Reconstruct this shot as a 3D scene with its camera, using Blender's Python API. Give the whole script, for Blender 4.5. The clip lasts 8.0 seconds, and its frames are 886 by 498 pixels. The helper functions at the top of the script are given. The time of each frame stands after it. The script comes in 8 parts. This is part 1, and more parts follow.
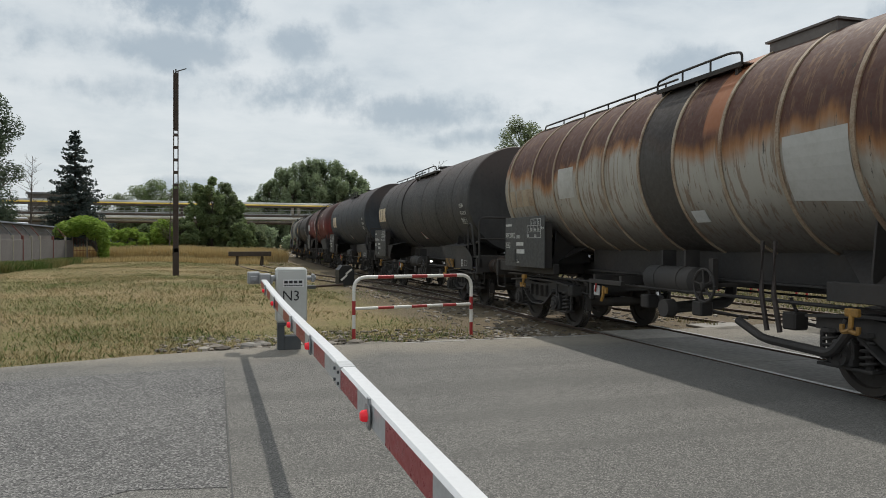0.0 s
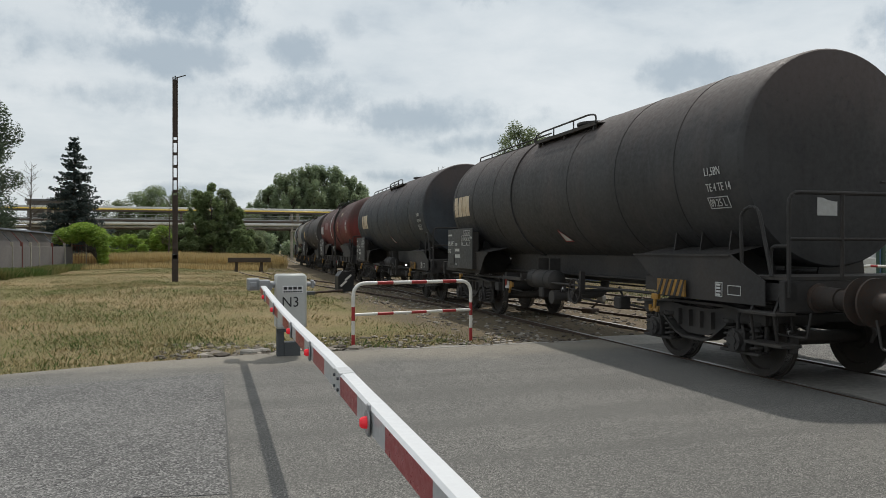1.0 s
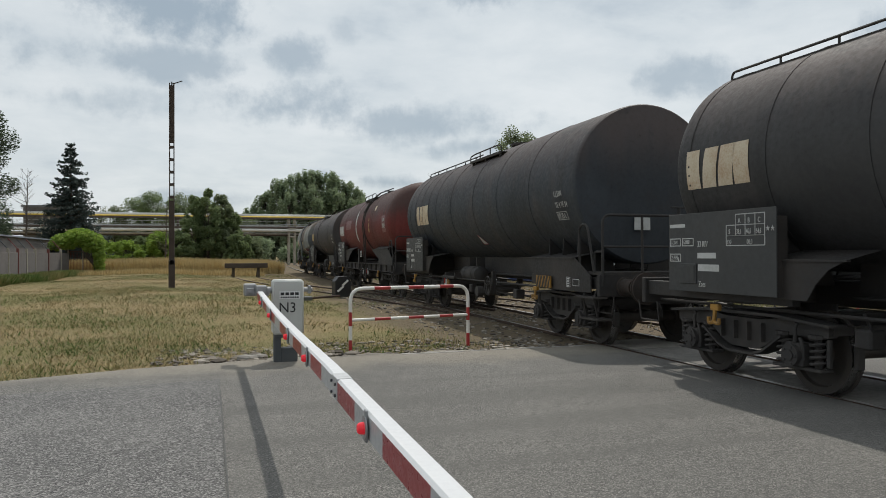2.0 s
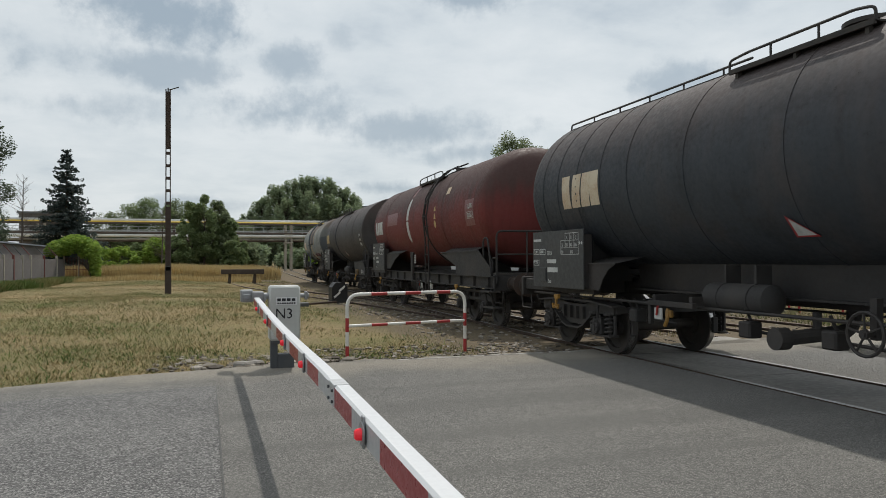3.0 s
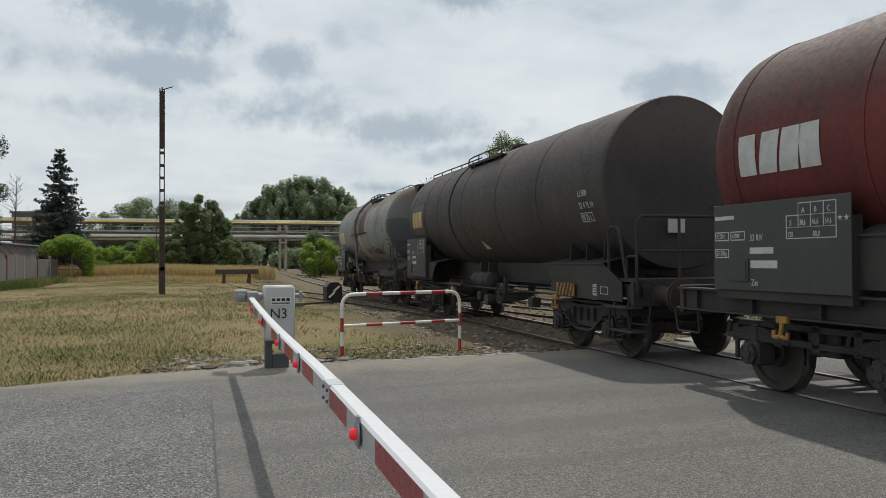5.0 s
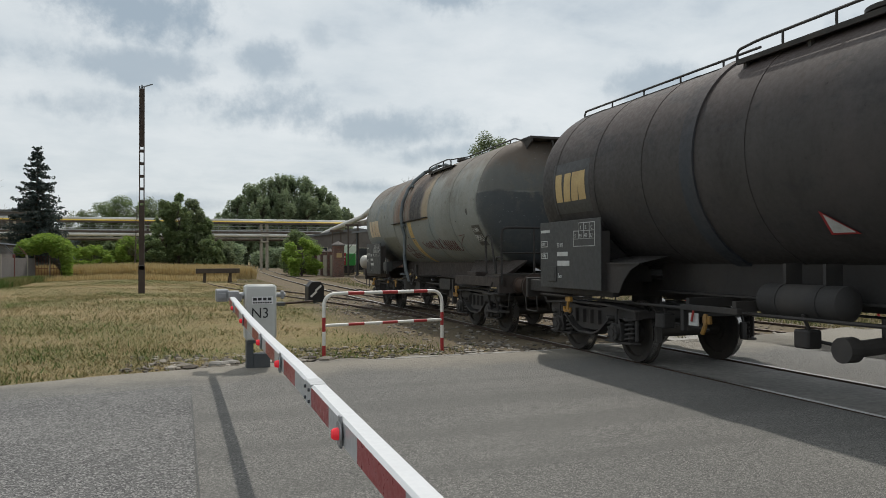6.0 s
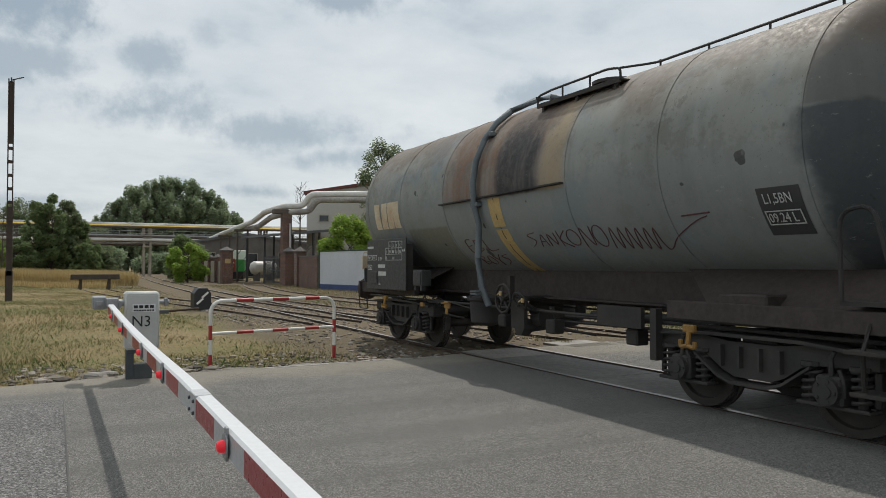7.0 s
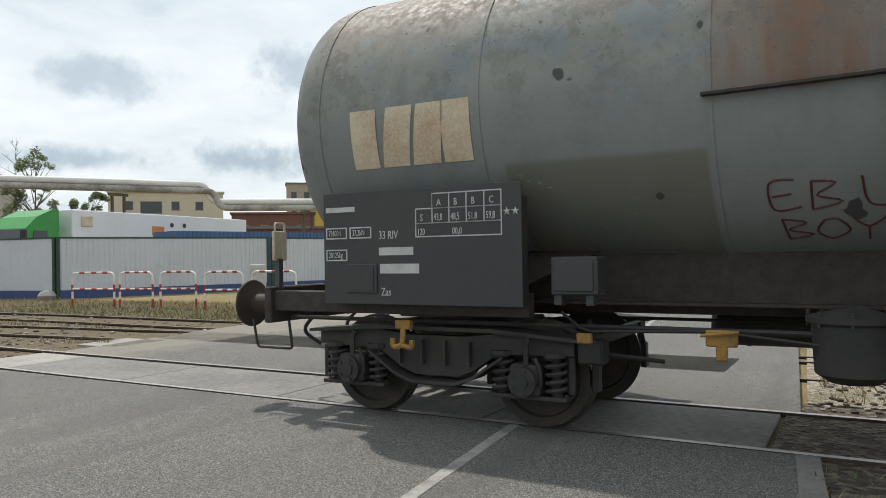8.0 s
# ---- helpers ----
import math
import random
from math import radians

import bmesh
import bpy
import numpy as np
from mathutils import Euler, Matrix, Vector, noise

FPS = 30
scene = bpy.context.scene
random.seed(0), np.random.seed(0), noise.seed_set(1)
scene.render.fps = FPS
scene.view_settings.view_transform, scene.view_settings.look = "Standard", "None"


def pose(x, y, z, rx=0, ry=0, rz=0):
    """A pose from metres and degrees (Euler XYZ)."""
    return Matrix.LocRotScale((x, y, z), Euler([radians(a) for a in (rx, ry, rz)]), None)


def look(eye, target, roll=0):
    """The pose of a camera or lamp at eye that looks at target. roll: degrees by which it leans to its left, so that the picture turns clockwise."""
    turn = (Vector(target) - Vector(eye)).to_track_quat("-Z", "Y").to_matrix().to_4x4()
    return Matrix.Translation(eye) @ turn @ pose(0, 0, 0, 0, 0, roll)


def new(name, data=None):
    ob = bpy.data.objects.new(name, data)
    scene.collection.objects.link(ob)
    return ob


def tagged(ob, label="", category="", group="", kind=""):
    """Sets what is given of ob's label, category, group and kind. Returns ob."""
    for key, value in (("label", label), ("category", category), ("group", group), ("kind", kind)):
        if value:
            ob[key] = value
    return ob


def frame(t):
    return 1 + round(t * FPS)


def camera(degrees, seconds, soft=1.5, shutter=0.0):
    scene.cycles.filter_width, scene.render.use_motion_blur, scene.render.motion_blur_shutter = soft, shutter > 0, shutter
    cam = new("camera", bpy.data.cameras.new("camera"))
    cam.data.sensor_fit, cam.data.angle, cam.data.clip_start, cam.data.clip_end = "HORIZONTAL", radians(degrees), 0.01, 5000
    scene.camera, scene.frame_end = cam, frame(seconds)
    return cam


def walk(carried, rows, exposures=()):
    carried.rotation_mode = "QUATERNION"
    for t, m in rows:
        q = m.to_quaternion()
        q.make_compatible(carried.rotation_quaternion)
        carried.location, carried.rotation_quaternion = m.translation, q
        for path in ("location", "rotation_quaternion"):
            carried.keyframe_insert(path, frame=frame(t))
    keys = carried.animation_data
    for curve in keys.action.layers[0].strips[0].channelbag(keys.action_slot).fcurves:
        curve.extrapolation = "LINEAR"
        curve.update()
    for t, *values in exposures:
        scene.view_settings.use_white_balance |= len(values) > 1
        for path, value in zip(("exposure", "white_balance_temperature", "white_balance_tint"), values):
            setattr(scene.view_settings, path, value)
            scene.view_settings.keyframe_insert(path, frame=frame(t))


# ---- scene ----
cam = camera(61.5, 8.0, soft=0.9)
# seconds, x, y, z, tilt, lean, turn
PATH = [
    (0.0, 0.0, 0.0, 1.585, 89.57, -0.17, -17.14),
    (0.5, 0.0, -0.002, 1.586, 89.76, -0.02, -17.19),
    (1.0, -0.001, -0.003, 1.588, 90.0, -0.02, -17.19),
    (1.5, -0.001, -0.004, 1.589, 90.17, 0.06, -17.27),
    (3.0, -0.002, -0.001, 1.588, 90.82, 0.26, -17.67),
    (3.5, -0.003, -0.002, 1.587, 90.9, 0.28, -17.71),
    (4.0, -0.003, -0.003, 1.587, 90.87, 0.31, -17.79),
    (4.5, -0.004, -0.004, 1.588, 90.85, 0.29, -17.86),
    (6.0, -0.005, -0.002, 1.587, 90.76, 0.21, -19.44),
    (6.5, -0.004, 0.0, 1.587, 90.94, 0.1, -21.45),
    (7.0, 0.0, 0.005, 1.588, 91.25, -0.03, -27.63),
    (7.3, 0.03, 0.03, 1.587, 91.27, 0.05, -34.11),
    (7.5, 0.085, 0.045, 1.583, 91.18, 0.22, -39.57),
    (7.7, 0.155, 0.07, 1.572, 91.05, 0.42, -46.55),
    (7.8, 0.21, 0.075, 1.56, 90.9, 0.62, -50.71),
    (8.0, 0.4, 0.03, 1.53, 90.46, 0.97, -60.33),
]
walk(cam, [(t, pose(x, y, z, rx, ry, rz)) for t, x, y, z, rx, ry, rz in PATH],
     [(0.0, 0.06), (6.5, 0.06), (7.0, 0.03), (7.5, 0.02), (8.0, 0.40)])

# ---------------------------------------------------------------- light
SUN_WAY = Vector((0.30, 0.52, 1.0)).normalized()      # towards the sun
sun_data = bpy.data.lights.new("sun", "SUN")
sun_data.energy, sun_data.angle, sun_data.color = 2.4, radians(1.3), (1.0, 0.95, 0.87)
sun = new("sun", sun_data)
sun.matrix_world = look(SUN_WAY * 100, (0, 0, 0))

world = bpy.data.worlds.new("sky")
scene.world = world
world.use_nodes = True
wn, wl = world.node_tree.nodes, world.node_tree.links
wn.clear()


def wnode(kind, **inputs):
    n = wn.new(kind)
    for k, v in inputs.items():
        n.inputs[k].default_value = v
    return n


w_out = wn.new("ShaderNodeOutputWorld")
w_bg = wn.new("ShaderNodeBackground")
w_sky = wn.new("ShaderNodeTexSky")
w_sky.sky_type, w_sky.sun_disc = "NISHITA", False
w_sky.sun_elevation = math.asin(SUN_WAY.z)
w_sky.sun_rotation = math.atan2(SUN_WAY.x, SUN_WAY.y)
w_sky.air_density, w_sky.dust_density = 1.0, 1.5
w_dim = wn.new("ShaderNodeVectorMath"); w_dim.operation = "SCALE"
w_dim.inputs[3].default_value = 0.085
wl.new(w_sky.outputs[0], w_dim.inputs[0])
w_tc = wn.new("ShaderNodeTexCoord")
w_sep = wn.new("ShaderNodeSeparateXYZ")
wl.new(w_tc.outputs["Generated"], w_sep.inputs[0])


def wmath(op, a, b=0.0, c=0.0):
    n = wn.new("ShaderNodeMath"); n.operation = op
    for i, v in enumerate((a, b, c)):
        if isinstance(v, (int, float)):
            n.inputs[i].default_value = v
        else:
            wl.new(v, n.inputs[i])
    return n.outputs[0]


w_up = wmath("ADD", wmath("MAXIMUM", w_sep.outputs[2], 0.0), 0.20)
w_cmb = wn.new("ShaderNodeCombineXYZ")
wl.new(wmath("DIVIDE", w_sep.outputs[0], w_up), w_cmb.inputs[0])
wl.new(wmath("DIVIDE", w_sep.outputs[1], w_up), w_cmb.inputs[1])
w_n1 = wnode("ShaderNodeTexNoise", Scale=1.05, Detail=8.0, Roughness=0.55, Distortion=0.15)
w_n2 = wnode("ShaderNodeTexNoise", Scale=3.4, Detail=7.0, Roughness=0.6, Distortion=0.2)
for n in (w_n1, w_n2):
    wl.new(w_cmb.outputs[0], n.inputs["Vector"])


def wramp(fac, stops):
    n = wn.new("ShaderNodeValToRGB")
    el = n.color_ramp.elements
    while len(el) < len(stops):
        el.new(0.5)
    for e, (p, c) in zip(el, stops):
        e.position, e.color = p, (*c, 1)
    wl.new(fac, n.inputs[0])
    return n.outputs[0]


w_mix_fac = wmath("ADD", wmath("MULTIPLY", w_n1.outputs[0], 0.62), wmath("MULTIPLY", w_n2.outputs[0], 0.38))
w_veil = wramp(w_mix_fac, [(0.34, (0.50, 0.565, 0.615)), (0.43, (0.625, 0.68, 0.71)), (0.53, (0.70, 0.745, 0.765)), (0.70, (0.81, 0.84, 0.85))])
# grey undersides of single clouds: bearing, height, half width and half height in degrees, weight
CLOUDS = [(-1.5, 17.2, 5.2, 1.9, 1.0), (-3.4, 13.6, 6.0, 1.2, 0.6), (6.0, 14.6, 2.4, 1.3, 0.6), (5.5, 11.0, 4.8, 1.7, 0.65), (10.0, 16.4, 1.0, 0.9, 0.35),
          (16.0, 9.9, 5.5, 1.3, 0.6), (20.0, 8.2, 3.0, 0.8, 0.55), (35.7, 12.6, 3.2, 1.3, 0.55), (20.4, 19.6, 3.0, 1.1, 0.7), (-6.8, 10.4, 3.5, 1.2, 0.45),
          (49.2, 14.1, 2.6, 1.9, 0.6), (34.7, 7.0, 5.0, 0.9, 0.7), (46.2, 7.2, 3.6, 1.1, 0.75), (13.0, 5.5, 2.2, 0.5, 0.6), (-1.0, 4.1, 3.0, 0.5, 0.5),
          (8.4, 5.9, 1.6, 0.5, 0.5), (28.0, 22.0, 5.0, 1.8, 0.5), (62.0, 12.0, 5.0, 1.5, 0.6), (-22.0, 14.0, 6.0, 2.0, 0.6), (75.0, 18.0, 6.0, 2.0, 0.6)]
w_flat = wmath("SQRT", wmath("ADD", wmath("MULTIPLY", w_sep.outputs[0], w_sep.outputs[0]), wmath("MULTIPLY", w_sep.outputs[1], w_sep.outputs[1])))
w_n3 = wnode("ShaderNodeTexNoise", Scale=9.0, Detail=6.0, Roughness=0.6)
w_n4 = wnode("ShaderNodeTexNoise", Scale=26.0, Detail=5.0, Roughness=0.65)
for n in (w_n3, w_n4):
    wl.new(w_tc.outputs["Generated"], n.inputs["Vector"])
w_wob = wmath("ADD", wmath("MULTIPLY", wmath("SUBTRACT", w_n3.outputs[0], 0.5), 2.9), wmath("MULTIPLY", wmath("SUBTRACT", w_n4.outputs[0], 0.5), 2.1))
w_az = wmath("MULTIPLY", wmath("ARCTAN2", w_sep.outputs[0], w_sep.outputs[1]), 180 / math.pi)
w_el = wmath("MULTIPLY", wmath("ARCTAN2", w_sep.outputs[2], w_flat), 180 / math.pi)
w_shade = 0.0
for _az, _el, _wa, _we, _k in CLOUDS:
    _u = wmath("DIVIDE", wmath("SUBTRACT", w_az, _az), _wa)
    _v = wmath("DIVIDE", wmath("SUBTRACT", w_el, _el), _we)
    _d = wmath("ADD", wmath("SQRT", wmath("ADD", wmath("MULTIPLY", _u, _u), wmath("MULTIPLY", _v, _v))), w_wob)
    _m = wn.new("ShaderNodeMapRange")
    _m.interpolation_type = "SMOOTHSTEP"
    wl.new(_d, _m.inputs[0])
    for _i, _q in ((1, 0.30), (2, 1.60), (3, min(1.0, _k * 1.3)), (4, 0.0)):
        _m.inputs[_i].default_value = _q
    w_shade = wmath("MAXIMUM", w_shade, _m.outputs[0])
w_cl = wn.new("ShaderNodeMix"); w_cl.data_type = "RGBA"
wl.new(w_shade, w_cl.inputs[0])
wl.new(w_veil, w_cl.inputs[6])
w_cl.inputs[7].default_value = (0.34, 0.415, 0.48, 1)
w_cloud = w_cl.outputs[2]
w_mix = wn.new("ShaderNodeMix"); w_mix.data_type = "RGBA"
w_mix.inputs[0].default_value = 0.9
wl.new(w_dim.outputs[0], w_mix.inputs[6])
wl.new(w_cloud, w_mix.inputs[7])
wl.new(w_mix.outputs[2], w_bg.inputs[0])
# thin cloud is brighter towards the sun
w_dot = wn.new("ShaderNodeVectorMath"); w_dot.operation = "DOT_PRODUCT"
wl.new(w_tc.outputs["Generated"], w_dot.inputs[0])
w_dot.inputs[1].default_value = SUN_WAY
wl.new(wmath("ADD", 0.92, wmath("MULTIPLY", wmath("MAXIMUM", w_dot.outputs["Value"], 0.0), 0.14)), w_bg.inputs[1])
wl.new(w_bg.outputs[0], w_out.inputs[0])

# ---------------------------------------------------------------- mesh helpers


def part(name, bm, material, parent=None, label="", at=None, smooth=False):
    """Links a bmesh as one mesh object under a thing."""
    me = bpy.data.meshes.new(name)
    bmesh.ops.recalc_face_normals(bm, faces=bm.faces[:])
    if smooth:
        for f in bm.faces:
            f.smooth = True
    bm.to_mesh(me)
    bm.free()
    for m in material if isinstance(material, (list, tuple)) else (material,):
        me.materials.append(m)
    if smooth:
        me.set_sharp_from_angle(angle=radians(38))
    ob = new(name, me)
    if parent:
        ob.parent = parent
    if at is not None:
        ob.matrix_basis = at
    if label:
        tagged(ob, label)
    return ob


def thing(name, at=None, label="", category="", group="", kind=""):
    ob = new(name)
    ob.empty_display_size = 0.3
    if at is not None:
        ob.matrix_basis = at
    return tagged(ob, label, category, group, kind)


def B():
    return bmesh.new()


def box(bm, x0, x1, y0, y1, z0, z1, bevel=0.0, m=None, mat=0):
    r = bmesh.ops.create_cube(bm, size=1)
    vs = r["verts"]
    mm = Matrix.Translation(((x0 + x1) / 2, (y0 + y1) / 2, (z0 + z1) / 2)) @ Matrix.Diagonal((x1 - x0, y1 - y0, z1 - z0, 1))
    bmesh.ops.transform(bm, matrix=(m @ mm) if m else mm, verts=vs)
    fs = {f for v in vs for f in v.link_faces}
    for f in fs:
        f.material_index = mat
    if bevel:
        es = {e for v in vs for e in v.link_edges}
        bmesh.ops.bevel(bm, geom=list(es), offset=bevel, segments=1, affect="EDGES")
    return bm


def rod(bm, p, q, r, seg=10, r2=None, mat=0):
    p, q = Vector(p), Vector(q)
    d = q - p
    m = Matrix.Translation((p + q) / 2) @ d.to_track_quat("Z", "Y").to_matrix().to_4x4()
    res = bmesh.ops.create_cone(bm, cap_ends=True, segments=seg, radius1=r, radius2=r if r2 is None else r2, depth=d.length, matrix=m)
    for v in res["verts"]:
        for f in v.link_faces:
            f.material_index = mat
    return bm


def pipe(bm, pts, r, seg=8, mat=0):
    """A round bar swept along a line of points."""
    pts = [Vector(p) for p in pts]
    rings = []
    up = Vector((0, 0, 1))
    for i, p in enumerate(pts):
        d = (pts[min(i + 1, len(pts) - 1)] - pts[max(i - 1, 0)]).normalized()
        a = d.cross(up if abs(d.z) < 0.95 else Vector((1, 0, 0))).normalized()
        b = d.cross(a)
        rings.append([bm.verts.new(p + r * (math.cos(k * math.tau / seg) * a + math.sin(k * math.tau / seg) * b)) for k in range(seg)])
    for u, v in zip(rings, rings[1:]):
        # choose the turn that keeps the bar from twisting
        k0 = min(range(seg), key=lambda k: (v[k].co - u[0].co).length)
        for k in range(seg):
            f = bm.faces.new((u[k], u[(k + 1) % seg], v[(k + k0 + 1) % seg], v[(k + k0) % seg]))
            f.material_index = mat
    for ring in (rings[0], rings[-1]):
        f = bm.faces.new(ring)
        f.material_index = mat
    return bm


def bend(pts, r, n=4):
    """Rounds the corners of a line of points."""
    pts = [Vector(p) for p in pts]
    out = [pts[0]]
    for a, b, c in zip(pts, pts[1:], pts[2:]):
        k = min(r, (a - b).length * 0.49, (c - b).length * 0.49)
        p, q = b + (a - b).normalized() * k, b + (c - b).normalized() * k
        for i in range(n + 1):
            t = i / n
            out.append((1 - t) ** 2 * p + 2 * t * (1 - t) * b + t * t * q)
    out.append(pts[-1])
    return out


def lathe(bm, prof, axis="x", seg=32, centre=(0, 0, 0), mat=0, a0=0.0, a1=math.tau):
    """Turns a profile of (along, radius) about an axis."""
    c = Vector(centre)
    full = abs(a1 - a0 - math.tau) < 1e-6
    n = seg if full else seg + 1
    rings = []
    for u, r in prof:
        ring = []
        for k in range(n):
            a = a0 + (a1 - a0) * k / seg
            ca, sa = math.cos(a) * r, math.sin(a) * r
            ring.append(bm.verts.new(c + (Vector((u, sa, ca)) if axis == "x" else Vector((sa, u, ca)) if axis == "y" else Vector((ca, sa, u)))))
        rings.append(ring)
    for u, v in zip(rings, rings[1:]):
        for k in range(seg):
            f = bm.faces.new((u[k], u[(k + 1) % n], v[(k + 1) % n], v[k]))
            f.material_index = mat
    if full:
        for ring, (u, r) in ((rings[0], prof[0]), (rings[-1], prof[-1])):
            if r > 1e-4:
                f = bm.faces.new(ring)
                f.material_index = mat
    bmesh.ops.remove_doubles(bm, verts=bm.verts[:], dist=1e-5)
    return bm


def plate(bm, outline, y0, y1, mat=0):
    """A flat plate with an outline in x and z, from y0 to y1."""
    a = [bm.verts.new((x, y0, z)) for x, z in outline]
    b = [bm.verts.new((x, y1, z)) for x, z in outline]
    n = len(a)
    fs = [bm.faces.new(a), bm.faces.new(b[::-1])]
    for k in range(n):
        fs.append(bm.faces.new((a[k], b[k], b[(k + 1) % n], a[(k + 1) % n])))
    for f in fs:
        f.material_index = mat
    return bm


def text_mesh(bm, text, size, m, mat=0, wide=1.0):
    """Lays raised letters into a bmesh; m puts their plane (x right, y up) in place."""
    cu = bpy.data.curves.new("letters", "FONT")
    cu.body, cu.size, cu.extrude, cu.resolution_u = text, size, 0.002, 2
    ob = bpy.data.objects.new("letters", cu)
    me = bpy.data.meshes.new_from_object(ob)
    me.transform(m @ Matrix.Diagonal((wide, 1, 1, 1)))
    n = len(bm.faces)
    bm.from_mesh(me)
    bm.faces.ensure_lookup_table()
    for f in bm.faces[n:]:
        f.material_index = mat
    bpy.data.objects.remove(ob)
    bpy.data.curves.remove(cu)
    bpy.data.meshes.remove(me)


# ---------------------------------------------------------------- materials


class Mat:
    """A small builder for procedural materials."""

    def __init__(self, name, rough=0.6, metal=0.0, spec=0.5):
        self.m = bpy.data.materials.new(name)
        self.m.use_nodes = True
        self.t = self.m.node_tree
        self.b = self.t.nodes["Principled BSDF"]
        self.b.inputs["Roughness"].default_value = rough
        self.b.inputs["Metallic"].default_value = metal
        self.b.inputs["Specular IOR Level"].default_value = spec
        self.co = self.t.nodes.new("ShaderNodeTexCoord").outputs["Object"]

    def link(self, a, b):
        self.t.links.new(a, b)

    def math(self, op, a, b=0.0, c=0.0, clamp=False):
        n = self.t.nodes.new("ShaderNodeMath")
        n.operation, n.use_clamp = op, clamp
        for i, v in enumerate((a, b, c)):
            if isinstance(v, (int, float)):
                n.inputs[i].default_value = v
            else:
                self.link(v, n.inputs[i])
        return n.outputs[0]

    def noise(self, scale, detail=4.0, rough=0.6, stretch=(1, 1, 1), distort=0.0, shift=(0, 0, 0)):
        mp = self.t.nodes.new("ShaderNodeMapping")
        mp.inputs["Scale"].default_value = stretch
        mp.inputs["Location"].default_value = shift
        self.link(self.co, mp.inputs[0])
        n = self.t.nodes.new("ShaderNodeTexNoise")
        n.inputs["Scale"].default_value, n.inputs["Detail"].default_value = scale, detail
        n.inputs["Roughness"].default_value, n.inputs["Distortion"].default_value = rough, distort
        self.link(mp.outputs[0], n.inputs["Vector"])
        return n.outputs["Fac"]

    def xyz(self):
        n = self.t.nodes.new("ShaderNodeSeparateXYZ")
        self.link(self.co, n.inputs[0])
        return n.outputs

    def step(self, v, a, b, x0=0.0, x1=1.0):
        n = self.t.nodes.new("ShaderNodeMapRange")
        n.interpolation_type = "SMOOTHSTEP"
        for i, q in enumerate((v, a, b, x0, x1)):
            if isinstance(q, (int, float)):
                n.inputs[i].default_value = q
            else:
                self.link(q, n.inputs[i])
        return n.outputs[0]

    def mix(self, fac, a, b, mode="MIX"):
        n = self.t.nodes.new("ShaderNodeMix")
        n.data_type, n.blend_type = "RGBA", mode
        for i, v in ((0, fac), (6, a), (7, b)):
            if isinstance(v, tuple):
                n.inputs[i].default_value = (*v, 1)
            elif isinstance(v, (int, float)):
                n.inputs[i].default_value = v
            else:
                self.link(v, n.inputs[i])
        return n.outputs[2]

    def ramp(self, fac, stops):
        n = self.t.nodes.new("ShaderNodeValToRGB")
        el = n.color_ramp.elements
        while len(el) < len(stops):
            el.new(0.5)
        for e, (p, c) in zip(el, stops):
            e.position, e.color = p, (*c, 1)
        self.link(fac, n.inputs[0])
        return n.outputs[0]

    def random(self):
        return self.t.nodes.new("ShaderNodeObjectInfo").outputs["Random"]

    def island(self):
        return self.t.nodes.new("ShaderNodeNewGeometry").outputs["Random Per Island"]

    def colour(self, c):
        if isinstance(c, tuple):
            self.b.inputs["Base Color"].default_value = (*c, 1)
        else:
            self.link(c, self.b.inputs["Base Color"])
        return self

    def rough(self, r):
        self.link(r, self.b.inputs["Roughness"])
        return self

    def bump(self, h, strength=0.3, dist=0.01):
        n = self.t.nodes.new("ShaderNodeBump")
        n.inputs["Strength"].default_value, n.inputs["Distance"].default_value = strength, dist
        self.link(h, n.inputs["Height"])
        self.link(n.outputs[0], self.b.inputs["Normal"])
        return self

    def glow(self, c, s):
        self.b.inputs["Emission Color"].default_value = (*c, 1)
        self.b.inputs["Emission Strength"].default_value = s
        return self


def worn(name, base, dark, rough=0.6, scale=6.0, metal=0.0, amount=0.55, bump=0.15):
    """Paint or metal with stains at two scales."""
    k = Mat(name, rough, metal)
    a, b = k.noise(scale * 0.25, 3), k.noise(scale * 4, 5, 0.7)
    f = k.math("MULTIPLY", k.step(k.math("ADD", k.math("MULTIPLY", a, 0.6), k.math("MULTIPLY", b, 0.4)), 0.38, 0.68), amount)
    k.colour(k.mix(f, base, dark)).bump(b, bump, 0.004)
    k.rough(k.step(b, 0.3, 0.7, max(0.05, rough - 0.12), min(1, rough + 0.12)))
    return k.m


# road
_k = Mat("asphalt", 0.9, spec=0.3)
_xyz = _k.xyz()
_big, _fine = _k.noise(0.35, 4, 0.6), _k.noise(9, 5, 0.65)
_vo = _k.t.nodes.new("ShaderNodeTexVoronoi")
_vo.inputs["Scale"].default_value = 135
_k.link(_k.co, _vo.inputs["Vector"])
_sp = _k.t.nodes.new("ShaderNodeSeparateColor")
_k.link(_vo.outputs["Color"], _sp.inputs[0])
_grit = _k.math("ADD", _k.math("MULTIPLY", _sp.outputs[0], 0.6), _k.math("MULTIPLY", _k.noise(38, 3, 0.8), 0.4))
_c = _k.mix(_k.step(_big, 0.35, 0.68), (0.122, 0.119, 0.112), (0.165, 0.160, 0.148))
_c = _k.mix(_k.math("MULTIPLY", _k.step(_fine, 0.5, 0.75), 0.5), _c, (0.105, 0.103, 0.098))
_c = _k.mix(_k.step(_grit, 0.56, 0.80), _c, (0.31, 0.30, 0.278))
_c = _k.mix(_k.step(_grit, 0.43, 0.20), _c, (0.055, 0.054, 0.051))
_track = _k.math("MULTIPLY", _k.step(_k.noise(0.5, 3, 0.5, (0.12, 2.4, 1)), 0.5, 0.62), 0.45)
